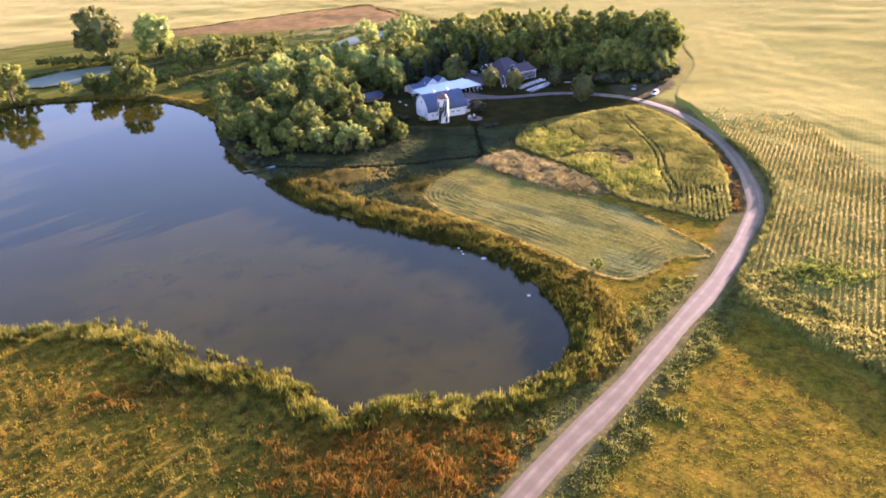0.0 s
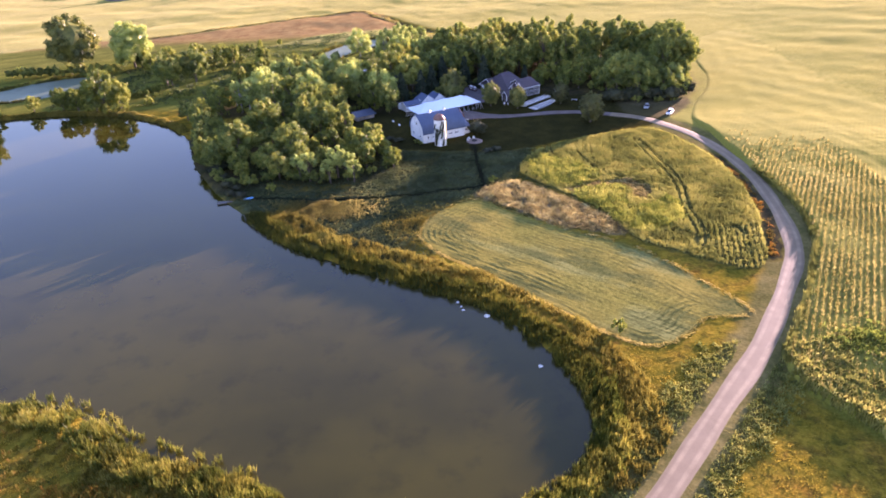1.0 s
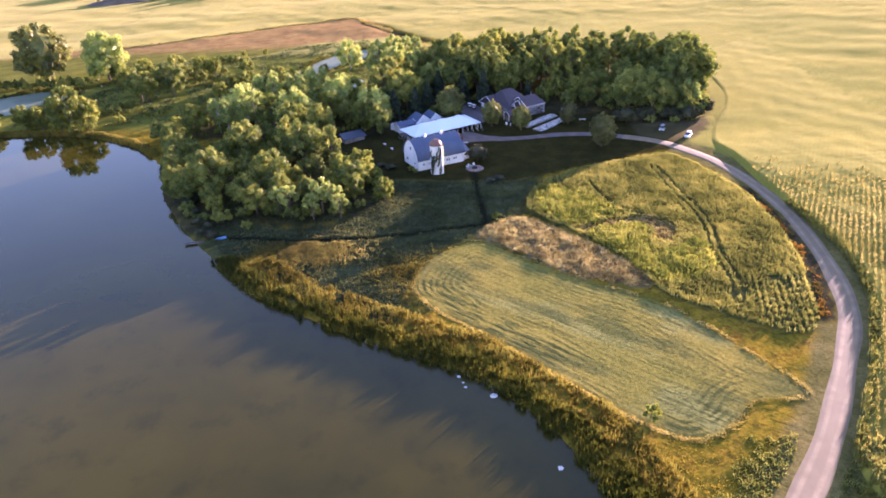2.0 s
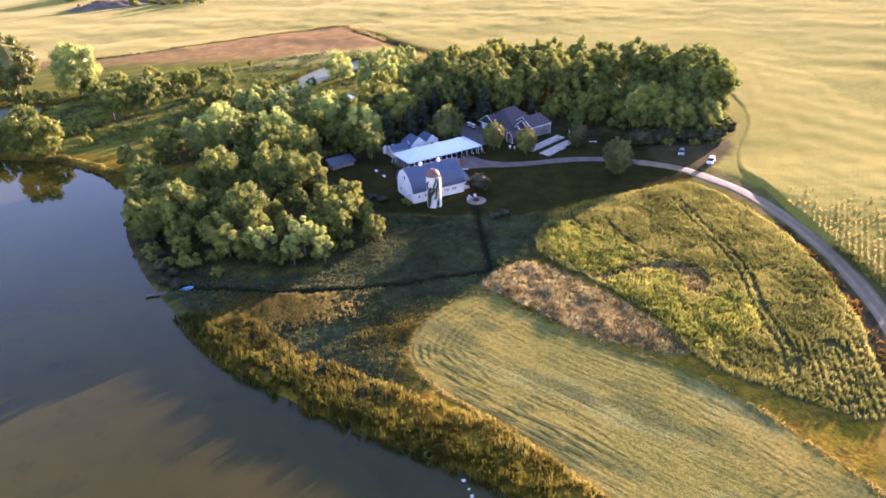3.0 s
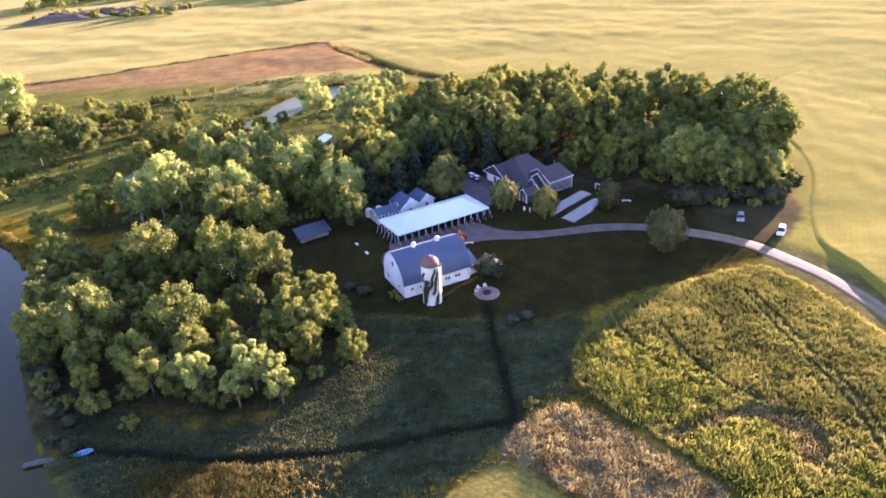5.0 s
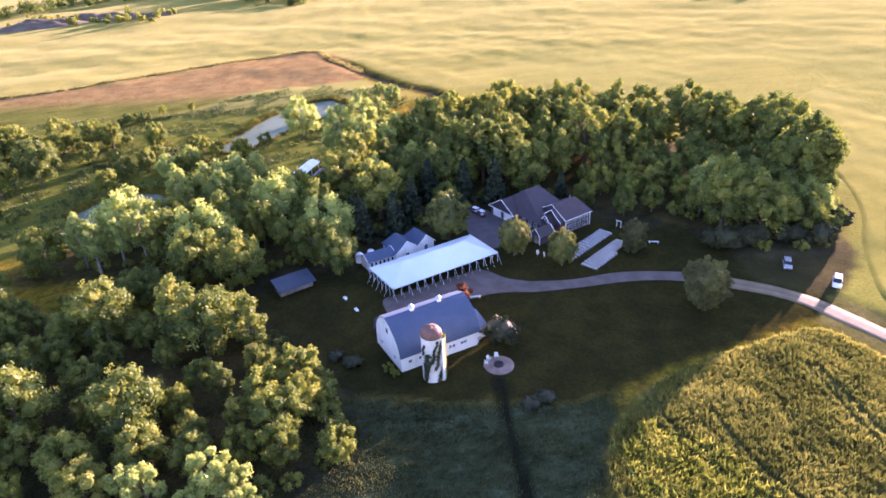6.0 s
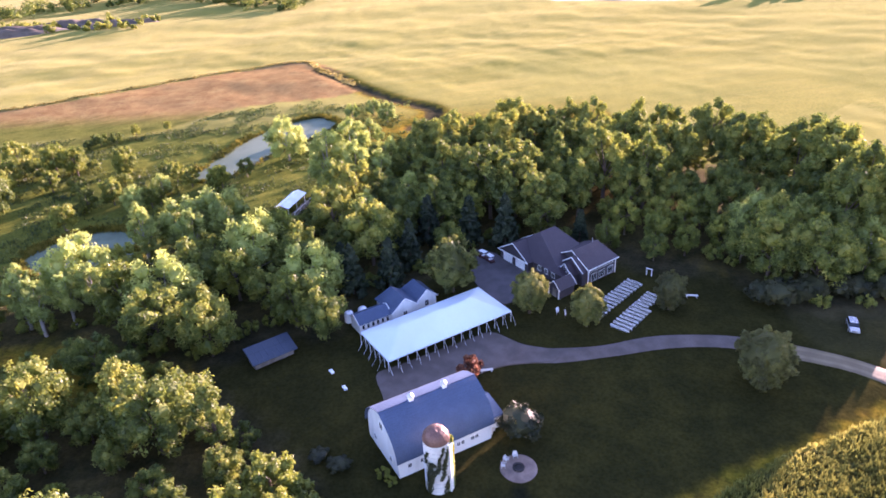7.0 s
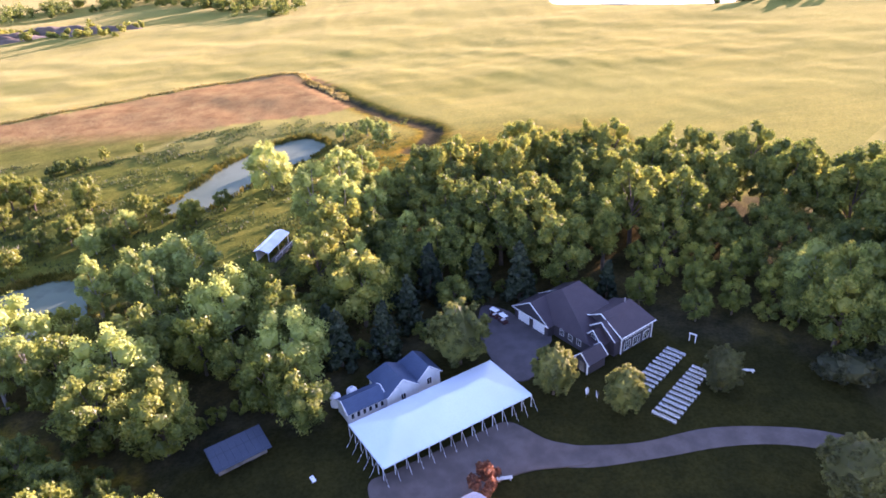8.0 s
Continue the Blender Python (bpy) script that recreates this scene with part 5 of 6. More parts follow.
def build_house():
    house = frame_at(17.0, 324.8, 34.0, "house")
    # main part under a great hipped roof
    gabled(house, 1.6, 13.5, -14.4, 4.0, 3.0, 8.0, "x", HOUSE_BOARD, HOUSE_ROOF, 0.5, 4.6, 3.4, True, -2.8)
    # garage gable
    gabled(house, 0.0, 6.5, -5.0, 4.6, 3.0, 6.0, "x", HOUSE_BOARD, HOUSE_ROOF, 0.5)
    # cross wing
    gabled(house, 6.5, 15.5, -17.6, -8.0, 4.2, 6.9, "x", HOUSE_BOARD, HOUSE_ROOF, 0.5, 0.0, 1.6)
    # two gables nested at the wing's near end
    gabled(house, 5.0, 9.0, -17.3, -11.0, 3.9, 6.3, "x", HOUSE_BOARD, HOUSE_ROOF, 0.45, 0.0, 1.0)
    gabled(house, 3.1, 6.4, -15.8, -12.0, 3.2, 5.2, "x", HOUSE_BOARD, HOUSE_ROOF, 0.4)
    # entry porch
    gabled(house, -2.6, 1.8, -17.9, -14.7, 2.6, 4.1, "x", HOUSE_BOARD, HOUSE_ROOF, 0.4)
    for y in (-2.4, 1.9):
        door = part("garage_door", box(bmesh.new(), -0.1, y - 1.55, -0.05, -0.002, y + 1.55, 2.35), TRIM, house, "white sectional garage door")
        for z in (0.55, 1.15, 1.75):
            part("panel_rail", box(bmesh.new(), -0.125, y - 1.5, z - 0.02, -0.1, y + 1.5, z + 0.02), STEEL, door)
    part("fascia", box(bmesh.new(), -0.52, -5.2, 2.6, -0.36, 4.8, 2.78), TRIM, house)
    for x in (7.3, 8.4, 9.5, 10.6, 11.7, 12.8, 13.9, 14.9):
        window_in(house, x, 3.0, 0.7, 0.8, -17.6, -1, "x", 0)
    for x, w in ((8.4, 1.6), (11.0, 1.8), (13.8, 1.6)):
        window_in(house, x, 0.5, w, 1.7, -17.6, -1, "x", 2)
    part("fascia", box(bmesh.new(), 6.2, -18.15, 3.86, 15.9, -18.05, 4.06), TRIM, house)
    for x in (6.55, 15.45):
        part("corner_board", box(bmesh.new(), x - 0.1, -17.72, -0.4, x + 0.1, -17.6, 4.1), TRIM, house)
    window_in(house, -13.9, 3.2, 0.9, 0.9, 3.1, -1, "y", 1)
    for y in (-7.2, -9.4, -11.6):
        window_in(house, y, 1.1, 0.9, 1.2, 1.6, -1, "y", 1)
    for y in (-17.8, -14.8):
        part("porch_post", box(bmesh.new(), -2.9, y - 0.1, -0.3, -2.7, y + 0.1, 2.5), TRIM, house)
    part("front_door", box(bmesh.new(), -2.68, -16.9, 0.0, -2.6, -15.8, 2.1), OLD_WOOD, house)
    part("vent_pipe", rod(bmesh.new(), (12.5, -13.0, 7.0), (12.5, -13.0, 8.0), 0.08, 0.08, 8), STEEL, house)
    tagged(house, "grey house with dark hipped roofs, white trim and double garage", "house")


build_house()


def build_shed():
    shed = frame_at(-34.9, 293.6, 33.0, "shed")
    part("wall", box(bmesh.new(), -4.0, -1.6, -0.3, 4.0, 1.9, 1.95), OLD_WOOD, shed)
    bm = bmesh.new()
    slab(bm, [(-4.6, -2.7, 1.75), (4.6, -2.7, 1.75), (4.6, 2.3, 2.9), (-4.6, 2.3, 2.9)], 0.1)
    part("roof", bm, SHED_ROOF, shed, "blue-grey sheet metal roof")
    for i in range(9):
        x = -4.4 + i * 1.1
        bm = bmesh.new()
        rod(bm, (x, -2.7, 1.78), (x, 2.3, 2.93), 0.03, 0.03, 4)
        part("roof_seam", bm, SHED_ROOF, shed)
    part("door", box(bmesh.new(), 1.0, -1.68, 0, 2.2, -1.6, 1.9), OLD_WOOD, shed)
    tagged(shed, "long low shed with blue-grey metal roof under trees", "shed")


build_shed()


def build_cabin():
    """A white-roofed open shelter among the trees."""
    hut = frame_at(-41.6, 365.0, 72, "shelter")
    for x in (-5.2, 0, 5.2):
        for y in (-1.6, 1.6):
            part("post", box(bmesh.new(), x - 0.08, y - 0.08, -0.3, x + 0.08, y + 0.08, 2.7), TRIM, hut)
    bm = bmesh.new()
    slab(bm, [(-5.8, -2.1, 2.55), (5.8, -2.1, 2.55), (5.8, 0.4, 3.4), (-5.8, 0.4, 3.4)], 0.1)
    part("roof", bm, STEEL, hut)
    bm = bmesh.new()
    slab(bm, [(-5.8, 0.4, 3.4), (5.8, 0.4, 3.4), (5.8, 2.1, 2.75), (-5.8, 2.1, 2.75)], 0.1)
    part("roof", bm, TRIM, hut)
    part("wall", box(bmesh.new(), -5.3, 1.45, -0.3, 5.3, 1.6, 2.5), WHITE_BOARD, hut)
    part("deck", soft_box(-5.4, -3.6, 0.0, 5.4, -1.7, 0.3, 0.03), OLD_WOOD, hut)
    for x in (-5.3, -1.8, 1.8, 5.3):
        part("rail_post", box(bmesh.new(), x - 0.05, -3.6, 0.3, x + 0.05, -3.5, 1.3), TRIM, hut)
    part("hand_rail", box(bmesh.new(), -5.4, -3.62, 1.25, 5.4, -3.5, 1.33), TRIM, hut)
    tagged(hut, "small white shelter with pale metal roof among trees", "shelter")


build_cabin()


# ---- seating, vehicles and yard things ----
def chair_once():
    chair = new("folding_chair")
    part("seat", soft_box(-0.22, -0.13, 0.41, 0.22, 0.13, 0.44, 0.012), PLASTIC, chair)
    back = bmesh.new()
    box(back, -0.22, 0.16, 0.58, 0.22, 0.18, 0.69)
    for s in (-1, 1):
        box(back, s * 0.2 - 0.02, 0.16, 0.43, s * 0.2 + 0.02, 0.18, 0.62)
    part("backrest", back, PLASTIC, chair)
    for s in (-1, 1):
        bm = bmesh.new()
        rod(bm, (s * 0.21, -0.22, 0), (s * 0.21, 0.2, 0.5), 0.016, 0.016, 4)
        part("leg", bm, STEEL, chair)
        bm = bmesh.new()
        rod(bm, (s * 0.19, 0.24, 0), (s * 0.19, -0.15, 0.45), 0.016, 0.016, 4)
        part("leg", bm, STEEL, chair)
    tagged(chair, "white folding chair in a row on the lawn", "chair", "chairs for the ceremony")
    HOLD.append(chair)
    return chair


CHAIR = chair_once()


def chair_block(corner, row_way, along_way, rows, seats, gap, shift=0.0):
    """Rows of chairs from a first seat, facing along the way of the rows."""
    c, a, b = Vector(corner), Vector(row_way).normalized(), Vector(along_way).normalized()
    turn = math.degrees(math.atan2(-b.x, b.y))
    for i in range(rows):
        for j in range(seats - (2 if seats > 7 and i > 7 else 0)):
            p = c + b * (i * gap) + a * (j * 0.54 + 0.06 * math.sin(i * 3.1) + shift * i)
            z = float(height(np.array([p.x]), np.array([p.y]))[0])
            copy_thing(CHAIR, pose(p.x, p.y, z + 0.01, 0, 0, turn + 3 * math.sin(i * 5 + j * 2.3)))


chair_block((33.1, 297.2, 0), (0.71, -0.70, 0), (0.70, 0.71, 0), 13, 8, 1.3)
chair_block((29.0, 302.0, 0), (0.71, -0.70, 0), (0.71, 0.70, 0), 14, 7, 1.33)


def build_arch():
    arch = frame_at(46.9, 316.3, -45, "ceremony_arch")
    for x in (-0.6, 0.6):
        part("post", box(bmesh.new(), x - 0.06, -0.06, -0.2, x + 0.06, 0.06, 1.7), TRIM, arch)
    part("crossbeam", box(bmesh.new(), -0.8, -0.08, 1.7, 0.8, 0.08, 1.84), TRIM, arch)
    tagged(arch, "white wooden ceremony arch on the lawn", "arch")


build_arch()


def build_car(x, y, turn, paint, label, tall=1.75, long=4.8):
    car = frame_at(x, y, turn, "car")
    h = long / 2
    bm = soft_box(-h, -0.92, 0.35, h, 0.92, 1.0, 0.12)
    body = part("body", bm, paint, car)
    bm = bmesh.new()
    low = [(-h + 0.1, -0.86, 0.98), (h - 1.2, -0.86, 0.98), (h - 1.2, 0.86, 0.98), (-h + 0.1, 0.86, 0.98)]
    top = [(-h + 0.5, -0.72, tall), (h - 2.0, -0.72, tall), (h - 2.0, 0.72, tall), (-h + 0.5, 0.72, tall)]
    vs = [bm.verts.new(p) for p in low + top]
    for f in ((3, 2, 1, 0), (4, 5, 6, 7), (0, 1, 5, 4), (1, 2, 6, 5), (2, 3, 7, 6), (3, 0, 4, 7)):
        bm.faces.new([vs[i] for i in f])
    part("windows", bm, GLASS, car, "dark tinted windows")
    part("roof_panel", soft_box(-h + 0.45, -0.74, tall - 0.04, h - 1.95, 0.74, tall + 0.05, 0.03), paint, car)
    for sx in (-h + 0.9, h - 0.95):
        for sy in (-0.86, 0.86):
            w = part("wheel", rod(bmesh.new(), (sx, sy - 0.1, 0.34), (sx, sy + 0.1, 0.34), 0.34, 0.34, 14), RUBBER, car)
            s = 0.11 if sy > 0 else -0.11
            part("rim", rod(bmesh.new(), (sx, sy + s * 0.8, 0.34), (sx, sy + s * 1.1, 0.34), 0.2, 0.2, 10), STEEL, w)
    for s in (-0.65, 0.65):
        part("headlight", soft_box(h - 0.06, s - 0.18, 0.68, h + 0.02, s + 0.18, 0.84, 0.02), PLASTIC, car)
        part("tail_light", soft_box(-h - 0.02, s - 0.12, 0.75, -h + 0.06, s + 0.12, 0.95, 0.02), CART_RED, car)
    return tagged(car, label, "car")


build_car(86.3, 282.6, 238, CAR_WHITE, "white sport utility car parked on the grass")
build_car(79.6, 291.6, 248, CAR_GREY, "silver car parked in the shade of trees", 1.55, 4.6)


def build_cart(x, y, turn):
    cart = frame_at(x, y, turn, "golf_cart")
    part("body", soft_box(-1.1, -0.58, 0.25, 1.1, 0.58, 0.75, 0.08), CART_RED, cart)
    part("seat", soft_box(-0.35, -0.5, 0.75, 0.25, 0.5, 0.95, 0.06), PLASTIC, cart)
    for a in (-0.75, 0.75):
        for b in (-0.5, 0.5):
            part("post", rod(bmesh.new(), (a, b, 0.7), (a * 0.85, b, 1.85), 0.025, 0.025, 5), STEEL, cart)
            part("wheel", rod(bmesh.new(), (a, b - 0.1, 0.22), (a, b + 0.1, 0.22), 0.22, 0.22, 10), RUBBER, cart)
    part("canopy", soft_box(-0.95, -0.6, 1.85, 0.95, 0.6, 1.95, 0.04), PLASTIC, cart)
    tagged(cart, "small golf cart with pale roof beside the garage", "golf cart", "carts by the garage")


build_cart(10.2, 329.0, 130)
build_cart(11.7, 326.8, 120)


def build_fire_pit():
    pit = frame_at(9.1, 261.0, 0, "fire_pit")
    part("patio", spun(bmesh.new(), [(2.95, -0.25), (2.95, 0.06), (2.88, 0.1)], 36), PAVER, pit, "round paved patio")
    for i in range(14):
        a = 2 * math.pi * i / 14
        m = pose(0.78 * math.cos(a), 0.78 * math.sin(a), 0.1, 0, 0, math.degrees(a))
        part("ring_stone", box(bmesh.new(), -0.14, -0.16, 0, 0.14, 0.16, 0.32, m), CHAR, pit)
    part("ash_bed", spun(bmesh.new(), [(0.66, 0.1), (0.6, 0.17), (0.3, 0.2)], 18), CHAR, pit)
    tagged(pit, "round stone patio with a charred fire ring", "fire pit")
    for a in (95, 138, 172):
        u = radians(a)
        x, y = 9.1 + 2.35 * math.cos(u), 261.0 + 2.35 * math.sin(u)
        seat = frame_at(x, y, a + 90, "garden_chair")
        seat.location.z += 0.1
        part("seat", soft_box(-0.32, -0.3, 0.36, 0.32, 0.3, 0.42, 0.02), STAVE, seat)
        part("backrest", box(bmesh.new(), -0.32, -0.36, 0.4, 0.32, -0.3, 1.0), STAVE, seat)
        for s in (-1, 1):
            part("arm", box(bmesh.new(), s * 0.36 - 0.05, -0.32, 0.58, s * 0.36 + 0.05, 0.36, 0.62), STAVE, seat)
            for q in (-0.26, 0.28):
                part("leg", box(bmesh.new(), s * 0.34 - 0.03, q - 0.03, 0, s * 0.34 + 0.03, q + 0.03, 0.58), STAVE, seat)
        tagged(seat, "pale wooden garden chair at the fire pit", "chair", "chairs round the fire pit")


build_fire_pit()


def build_bench(x, y, turn, label, long=2.4):
    b = frame_at(x, y, turn, "bench")
    for i in range(3):
        part("seat_board", soft_box(-long / 2, -0.3 + i * 0.21, 0.44, long / 2, -0.11 + i * 0.21, 0.5, 0.01), STAVE, b)
    for s in (-1, 1):
        part("leg", box(bmesh.new(), s * (long / 2 - 0.3) - 0.06, -0.28, -0.1, s * (long / 2 - 0.3) + 0.06, 0.28, 0.44), STAVE, b)
    tagged(b, label, "bench")


build_bench(6.6, 285.2, 5, "pale plank bench beside the red shrub")
build_bench(1.0, 281.0, 20, "pale plank bench behind the barn", 1.8)
build_bench(53, 306.2, -12, "pale plank bench at the lawn's edge", 2.6)
build_bench(5.9, 269.3, 60, "pale plank bench at the barn's gable", 1.6)


def build_lawn_board(x, y, turn, label):
    s = frame_at(x, y, turn, "lawn_board")
    part("board", soft_box(-0.32, -0.6, 0.28, 0.32, 0.6, 0.34, 0.02), PLASTIC, s)
    part("hole", spun(bmesh.new(), [(0.09, 0.341), (0.09, 0.346)], 12, (0, 0.3, 0)), RUBBER, s)
    for q in (-0.5, 0.5):
        part("leg", box(bmesh.new(), -0.3, q - 0.03, -0.1, 0.3, q + 0.03, 0.3), PLASTIC, s)
    tagged(s, label, "game board", "boards on the lawn")


build_lawn_board(-22.6, 287.9, 30, "white lawn game board on short grass")
build_lawn_board(-19.7, 282.8, 30, "white lawn game board on short grass")
for i, (x, y) in enumerate(((23.4, 302.6), (24.9, 301.6))):
    s = frame_at(x, y, 40 + 30 * i, "easel_sign")
    part("board", box(bmesh.new(), -0.4, -0.03, 0.6, 0.4, 0.03, 1.7, pose(0, 0, 0, -12)), PLASTIC, s)
    for q in (-0.35, 0.35):
        part("leg", rod(bmesh.new(), (q, 0.15, -0.1), (q * 0.6, -0.1, 1.7), 0.03, 0.03, 5), OLD_WOOD, s)
    tagged(s, "white board on a wooden easel on the lawn", "sign", "easels on the lawn")


def build_jetty():
    j = new("jetty")
    j.matrix_world = pose(-64.6, 216.6, 0, 0, 0, 195)
    for i in range(22):
        x = i * 0.36
        part("plank", box(bmesh.new(), x, -0.6, 0.1, x + 0.33, 0.6 + 0.03 * math.sin(i * 2), 0.16), WET_WOOD, j)
    for s in (-0.5, 0.5):
        part("beam", box(bmesh.new(), -0.2, s - 0.06, -0.02, 8.0, s + 0.06, 0.095), WET_WOOD, j)
        for x in (0.6, 3.0, 5.4, 7.6):
            part("pile", rod(bmesh.new(), (x, s, -1.9), (x, s, 0.45), 0.08, 0.07, 7), WET_WOOD, j)
    tagged(j, "narrow grey wooden jetty reaching into the lake", "jetty")
    boat = frame_at(-62.8, 216.4, 25, "rowing_boat")
    bm = bmesh.new()
    rings = []
    for i in range(9):
        t = i / 8 * 2 - 1
        w = 0.62 * (1 - abs(t) ** 2.4) + 0.03
        rings.append([bm.verts.new((t * 1.5, w * a, b + 0.12 * t * t)) for a, b in ((-1, 0.5), (-0.8, 0.12), (0, 0.0), (0.8, 0.12), (1, 0.5), (0.88, 0.5), (0.7, 0.17), (0, 0.07), (-0.7, 0.17), (-0.88, 0.5))])
    for a, b in zip(rings, rings[1:]):
        for k in range(10):
            bm.faces.new((a[k], a[(k + 1) % 10], b[(k + 1) % 10], b[k]))
    bm.faces.new(rings[0])
    bm.faces.new(rings[-1][::-1])
    bmesh.ops.recalc_face_normals(bm, faces=bm.faces[:])
    part("hull", bm, BOAT_BLUE, boat, "bright blue hull")
    for t in (-0.5, 0.5):
        part("thwart", box(bmesh.new(), t - 0.12, -0.52, 0.36, t + 0.12, 0.52, 0.4), OLD_WOOD, boat)
    tagged(boat, "small bright blue boat drawn up on the grassy bank", "boat")


build_jetty()


def build_rock(x, y, size, seed, where):
    bm = bmesh.new()
    bmesh.ops.create_icosphere(bm, subdivisions=2, radius=size)
    r = random.Random(seed)
    for v in bm.verts:
        v.co *= 0.75 + 0.45 * r.random()
        v.co.z *= 0.5
    ob = part("rock", bm, ROCK, None)
    ob.location = (x, y, where)
    tagged(ob, "pale rock showing above the lake's surface", "rock", "rocks near the reeds")


for i, (x, y, s) in enumerate(((-4.7, 160.6, 0.75), (1.2, 154.4, 0.45), (2.4, 151.2, 0.4), (7.6, 148.4, 0.8), (2.0, 152.6, 0.3), (17.2, 130.2, 0.6))):
    build_rock(x, y, 0.8 * s, i, WATER_Z + 0.02)


# ---- single trees ----
for kind, x, y, s, lab, q in ((EGG[0], 17.6, 303.9, 1.2, "dense yellow-green tree in front of the house", 1.0), (EGG[0], 28.3, 297.8, 1.12, "dense yellow-green tree beside the chairs", 1.0), (EGG[1], 46.6, 302.3, 1.1, "small dense dark green tree on the lawn", 0.95), (EGG[1], 54.2, 276.8, 1.58, "lone dense rounded tree on the lawn by the driveway", 0.86), (EGG[0], 2.0, 314.2, 1.75, "full green tree beside the asphalt apron", 0.88)):
    plant([kind], x, y, s, label=lab, squash=q)
# creepers and red shrubs
RED = kind_of("shrub", 2.6, 1.5, 0.2, 12, 1300, 0.26, LEAF_RED, BARK, 131, "red-leaved shrub on the gravel yard", stem=0.06)
copy_thing(RED, pose(3.5, 283.4, 0.45) @ Matrix.Scale(1.65, 4))
for x, y, s in ((-11.9, 261.0, 0.5), (-10.6, 259.4, 0.4)):
    plant(BUSH, x, y, s, label="small bare-stemmed shrub at the barn's corner")
plant(SHADE_DARK_BUSH, 10.4, 268.4, 1.45, squash=0.95, label="dense round shrub at the barn's gable end, darkened for shade")
# low shrubs added in place of vague dark patches on the grass
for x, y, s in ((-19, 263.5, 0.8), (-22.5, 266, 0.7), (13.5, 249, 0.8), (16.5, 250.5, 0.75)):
    plant(SHADE_DARK_BUSH, x, y, s, squash=0.5, label="low dark shrub added for a dark patch on the grass")
plant(BUSH, 34.6, 140.5, 0.75, label="lone yellow-green shrub at the meadow's edge")
plant(BUSH, -39.5, 187.5, 0.45, label="small yellow-green shrub among reeds")
plant(BUSH, -57, 222, 0.75, label="yellow-green shrub in shaded grass")
plant(BUSH, 13.5, 222, 0.6, label="yellow-green shrub beside the footpath")

for i in range(13):
    plant(DARK_BUSH, -236 + i * 4.6, 391 + 2.5 * math.sin(i * 1.9), 1.3 + 0.3 * math.sin(i * 2.7), label="dark shrub behind the far pond")
for i in range(12):
    plant(DARK_BUSH if i % 3 else WARM, -168 + i * 4.8, 404 + 3 * math.sin(i * 1.3), 1.2 + 0.35 * math.sin(i * 2.1), label="dense shrub in the far hedge")

for x, y in ((-150, 316.5), (-156, 317.5), (-145, 319), (-160, 320), (-204, 311.5), (-210, 310.5), (-214, 313), (-221, 313), (-200, 314)):
    plant(BUSH, x, y, 1.25 + 0.25 * math.sin(x), label="yellow-green shrub under the far shore's trees")

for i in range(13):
    plant(SHADE_DARK_BUSH, 66 + i * 2.9, 303 - 1.5 * math.sin(i * 0.9) - (0.12 * (i - 5)) ** 2 + (max(0, i - 9) * 2.0), 1.25 + 0.3 * math.sin(i * 2.2), label="dense shade-darkened shrub under the wood's front trees")

# row added to stop the low sun from reaching under the wood
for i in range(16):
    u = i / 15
    plant(DARK_BUSH, 95 + 12 * u ** 0.6 + 0.8 * math.sin(i * 2.7), 306 + 42 * u, 1.45 + 0.25 * math.sin(i * 1.7), label="tall dark shrub added to block low sun under the wood")
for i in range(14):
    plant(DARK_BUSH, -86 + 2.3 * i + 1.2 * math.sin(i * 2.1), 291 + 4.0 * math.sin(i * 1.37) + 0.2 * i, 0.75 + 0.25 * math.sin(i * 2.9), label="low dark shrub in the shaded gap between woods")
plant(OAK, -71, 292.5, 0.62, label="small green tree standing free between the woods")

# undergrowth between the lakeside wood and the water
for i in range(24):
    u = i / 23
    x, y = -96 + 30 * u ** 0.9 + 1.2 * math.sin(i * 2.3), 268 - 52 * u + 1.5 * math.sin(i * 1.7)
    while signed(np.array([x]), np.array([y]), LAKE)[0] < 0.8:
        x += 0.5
    plant(SHADE_DARK_BUSH, x, y, (1.0 if u < 0.6 else 0.45) + 0.3 * math.sin(i * 1.3) ** 2, label="shade-darkened shrub on the lake's wooded bank", squash=0.8)

# shrubs along the woods' rims
r_rim = np.random.default_rng(12)
for poly, kinds, gap, out in ((smooth_line(WOOD_WEST, True, 3.4), DARK_BUSH, 1, 1.0), (smooth_line(WOOD_NORTH, True, 5.0), DARK_BUSH, 1, 0.0), (smooth_line(WOOD_BACK, True, 4.5), BUSH, 1, 1.0)):
    for x, y in poly[::gap]:
        x, y = x + r_rim.normal(0, 0.9), y + r_rim.normal(0, 0.9)
        if signed(np.array([x]), np.array([y]), LAKE)[0] < 1.5 or (y < 334 and 2 < x < 62) or (-30 < x < 3 and 300 < y < 316):
            continue
        plant(kinds, x, y, r_rim.uniform(0.6, 1.15), group="shrubs along the wood")

# far shore, west of the lake's head
for x, y, s in ((-156, 322, 0.9), (-222, 326, 1.0), (-232, 330, 1.1), (-188, 324, 0.8)):
    plant(WARM, x, y, s, label="yellow-green tree on the lake's far shore")
r_far = np.random.default_rng(22)
for x, y in zip(r_far.uniform(-175, -95, 26), r_far.uniform(322, 352, 26)):
    if signed(np.array([x]), np.array([y]), POND_B)[0] > 2:
        plant(BUSH if r_far.uniform() < 0.6 else DARK_BUSH, x, y, r_far.uniform(0.6, 1.2), group="shrubs of the far shore")
for x, y in zip(r_far.uniform(-172, -100, 22), 395 + r_far.uniform(-12, 14, 22)):
    plant(WARM if r_far.uniform() < 0.4 else BUSH, x, y, r_far.uniform(0.6, 1.2), group="bushes of the marsh")
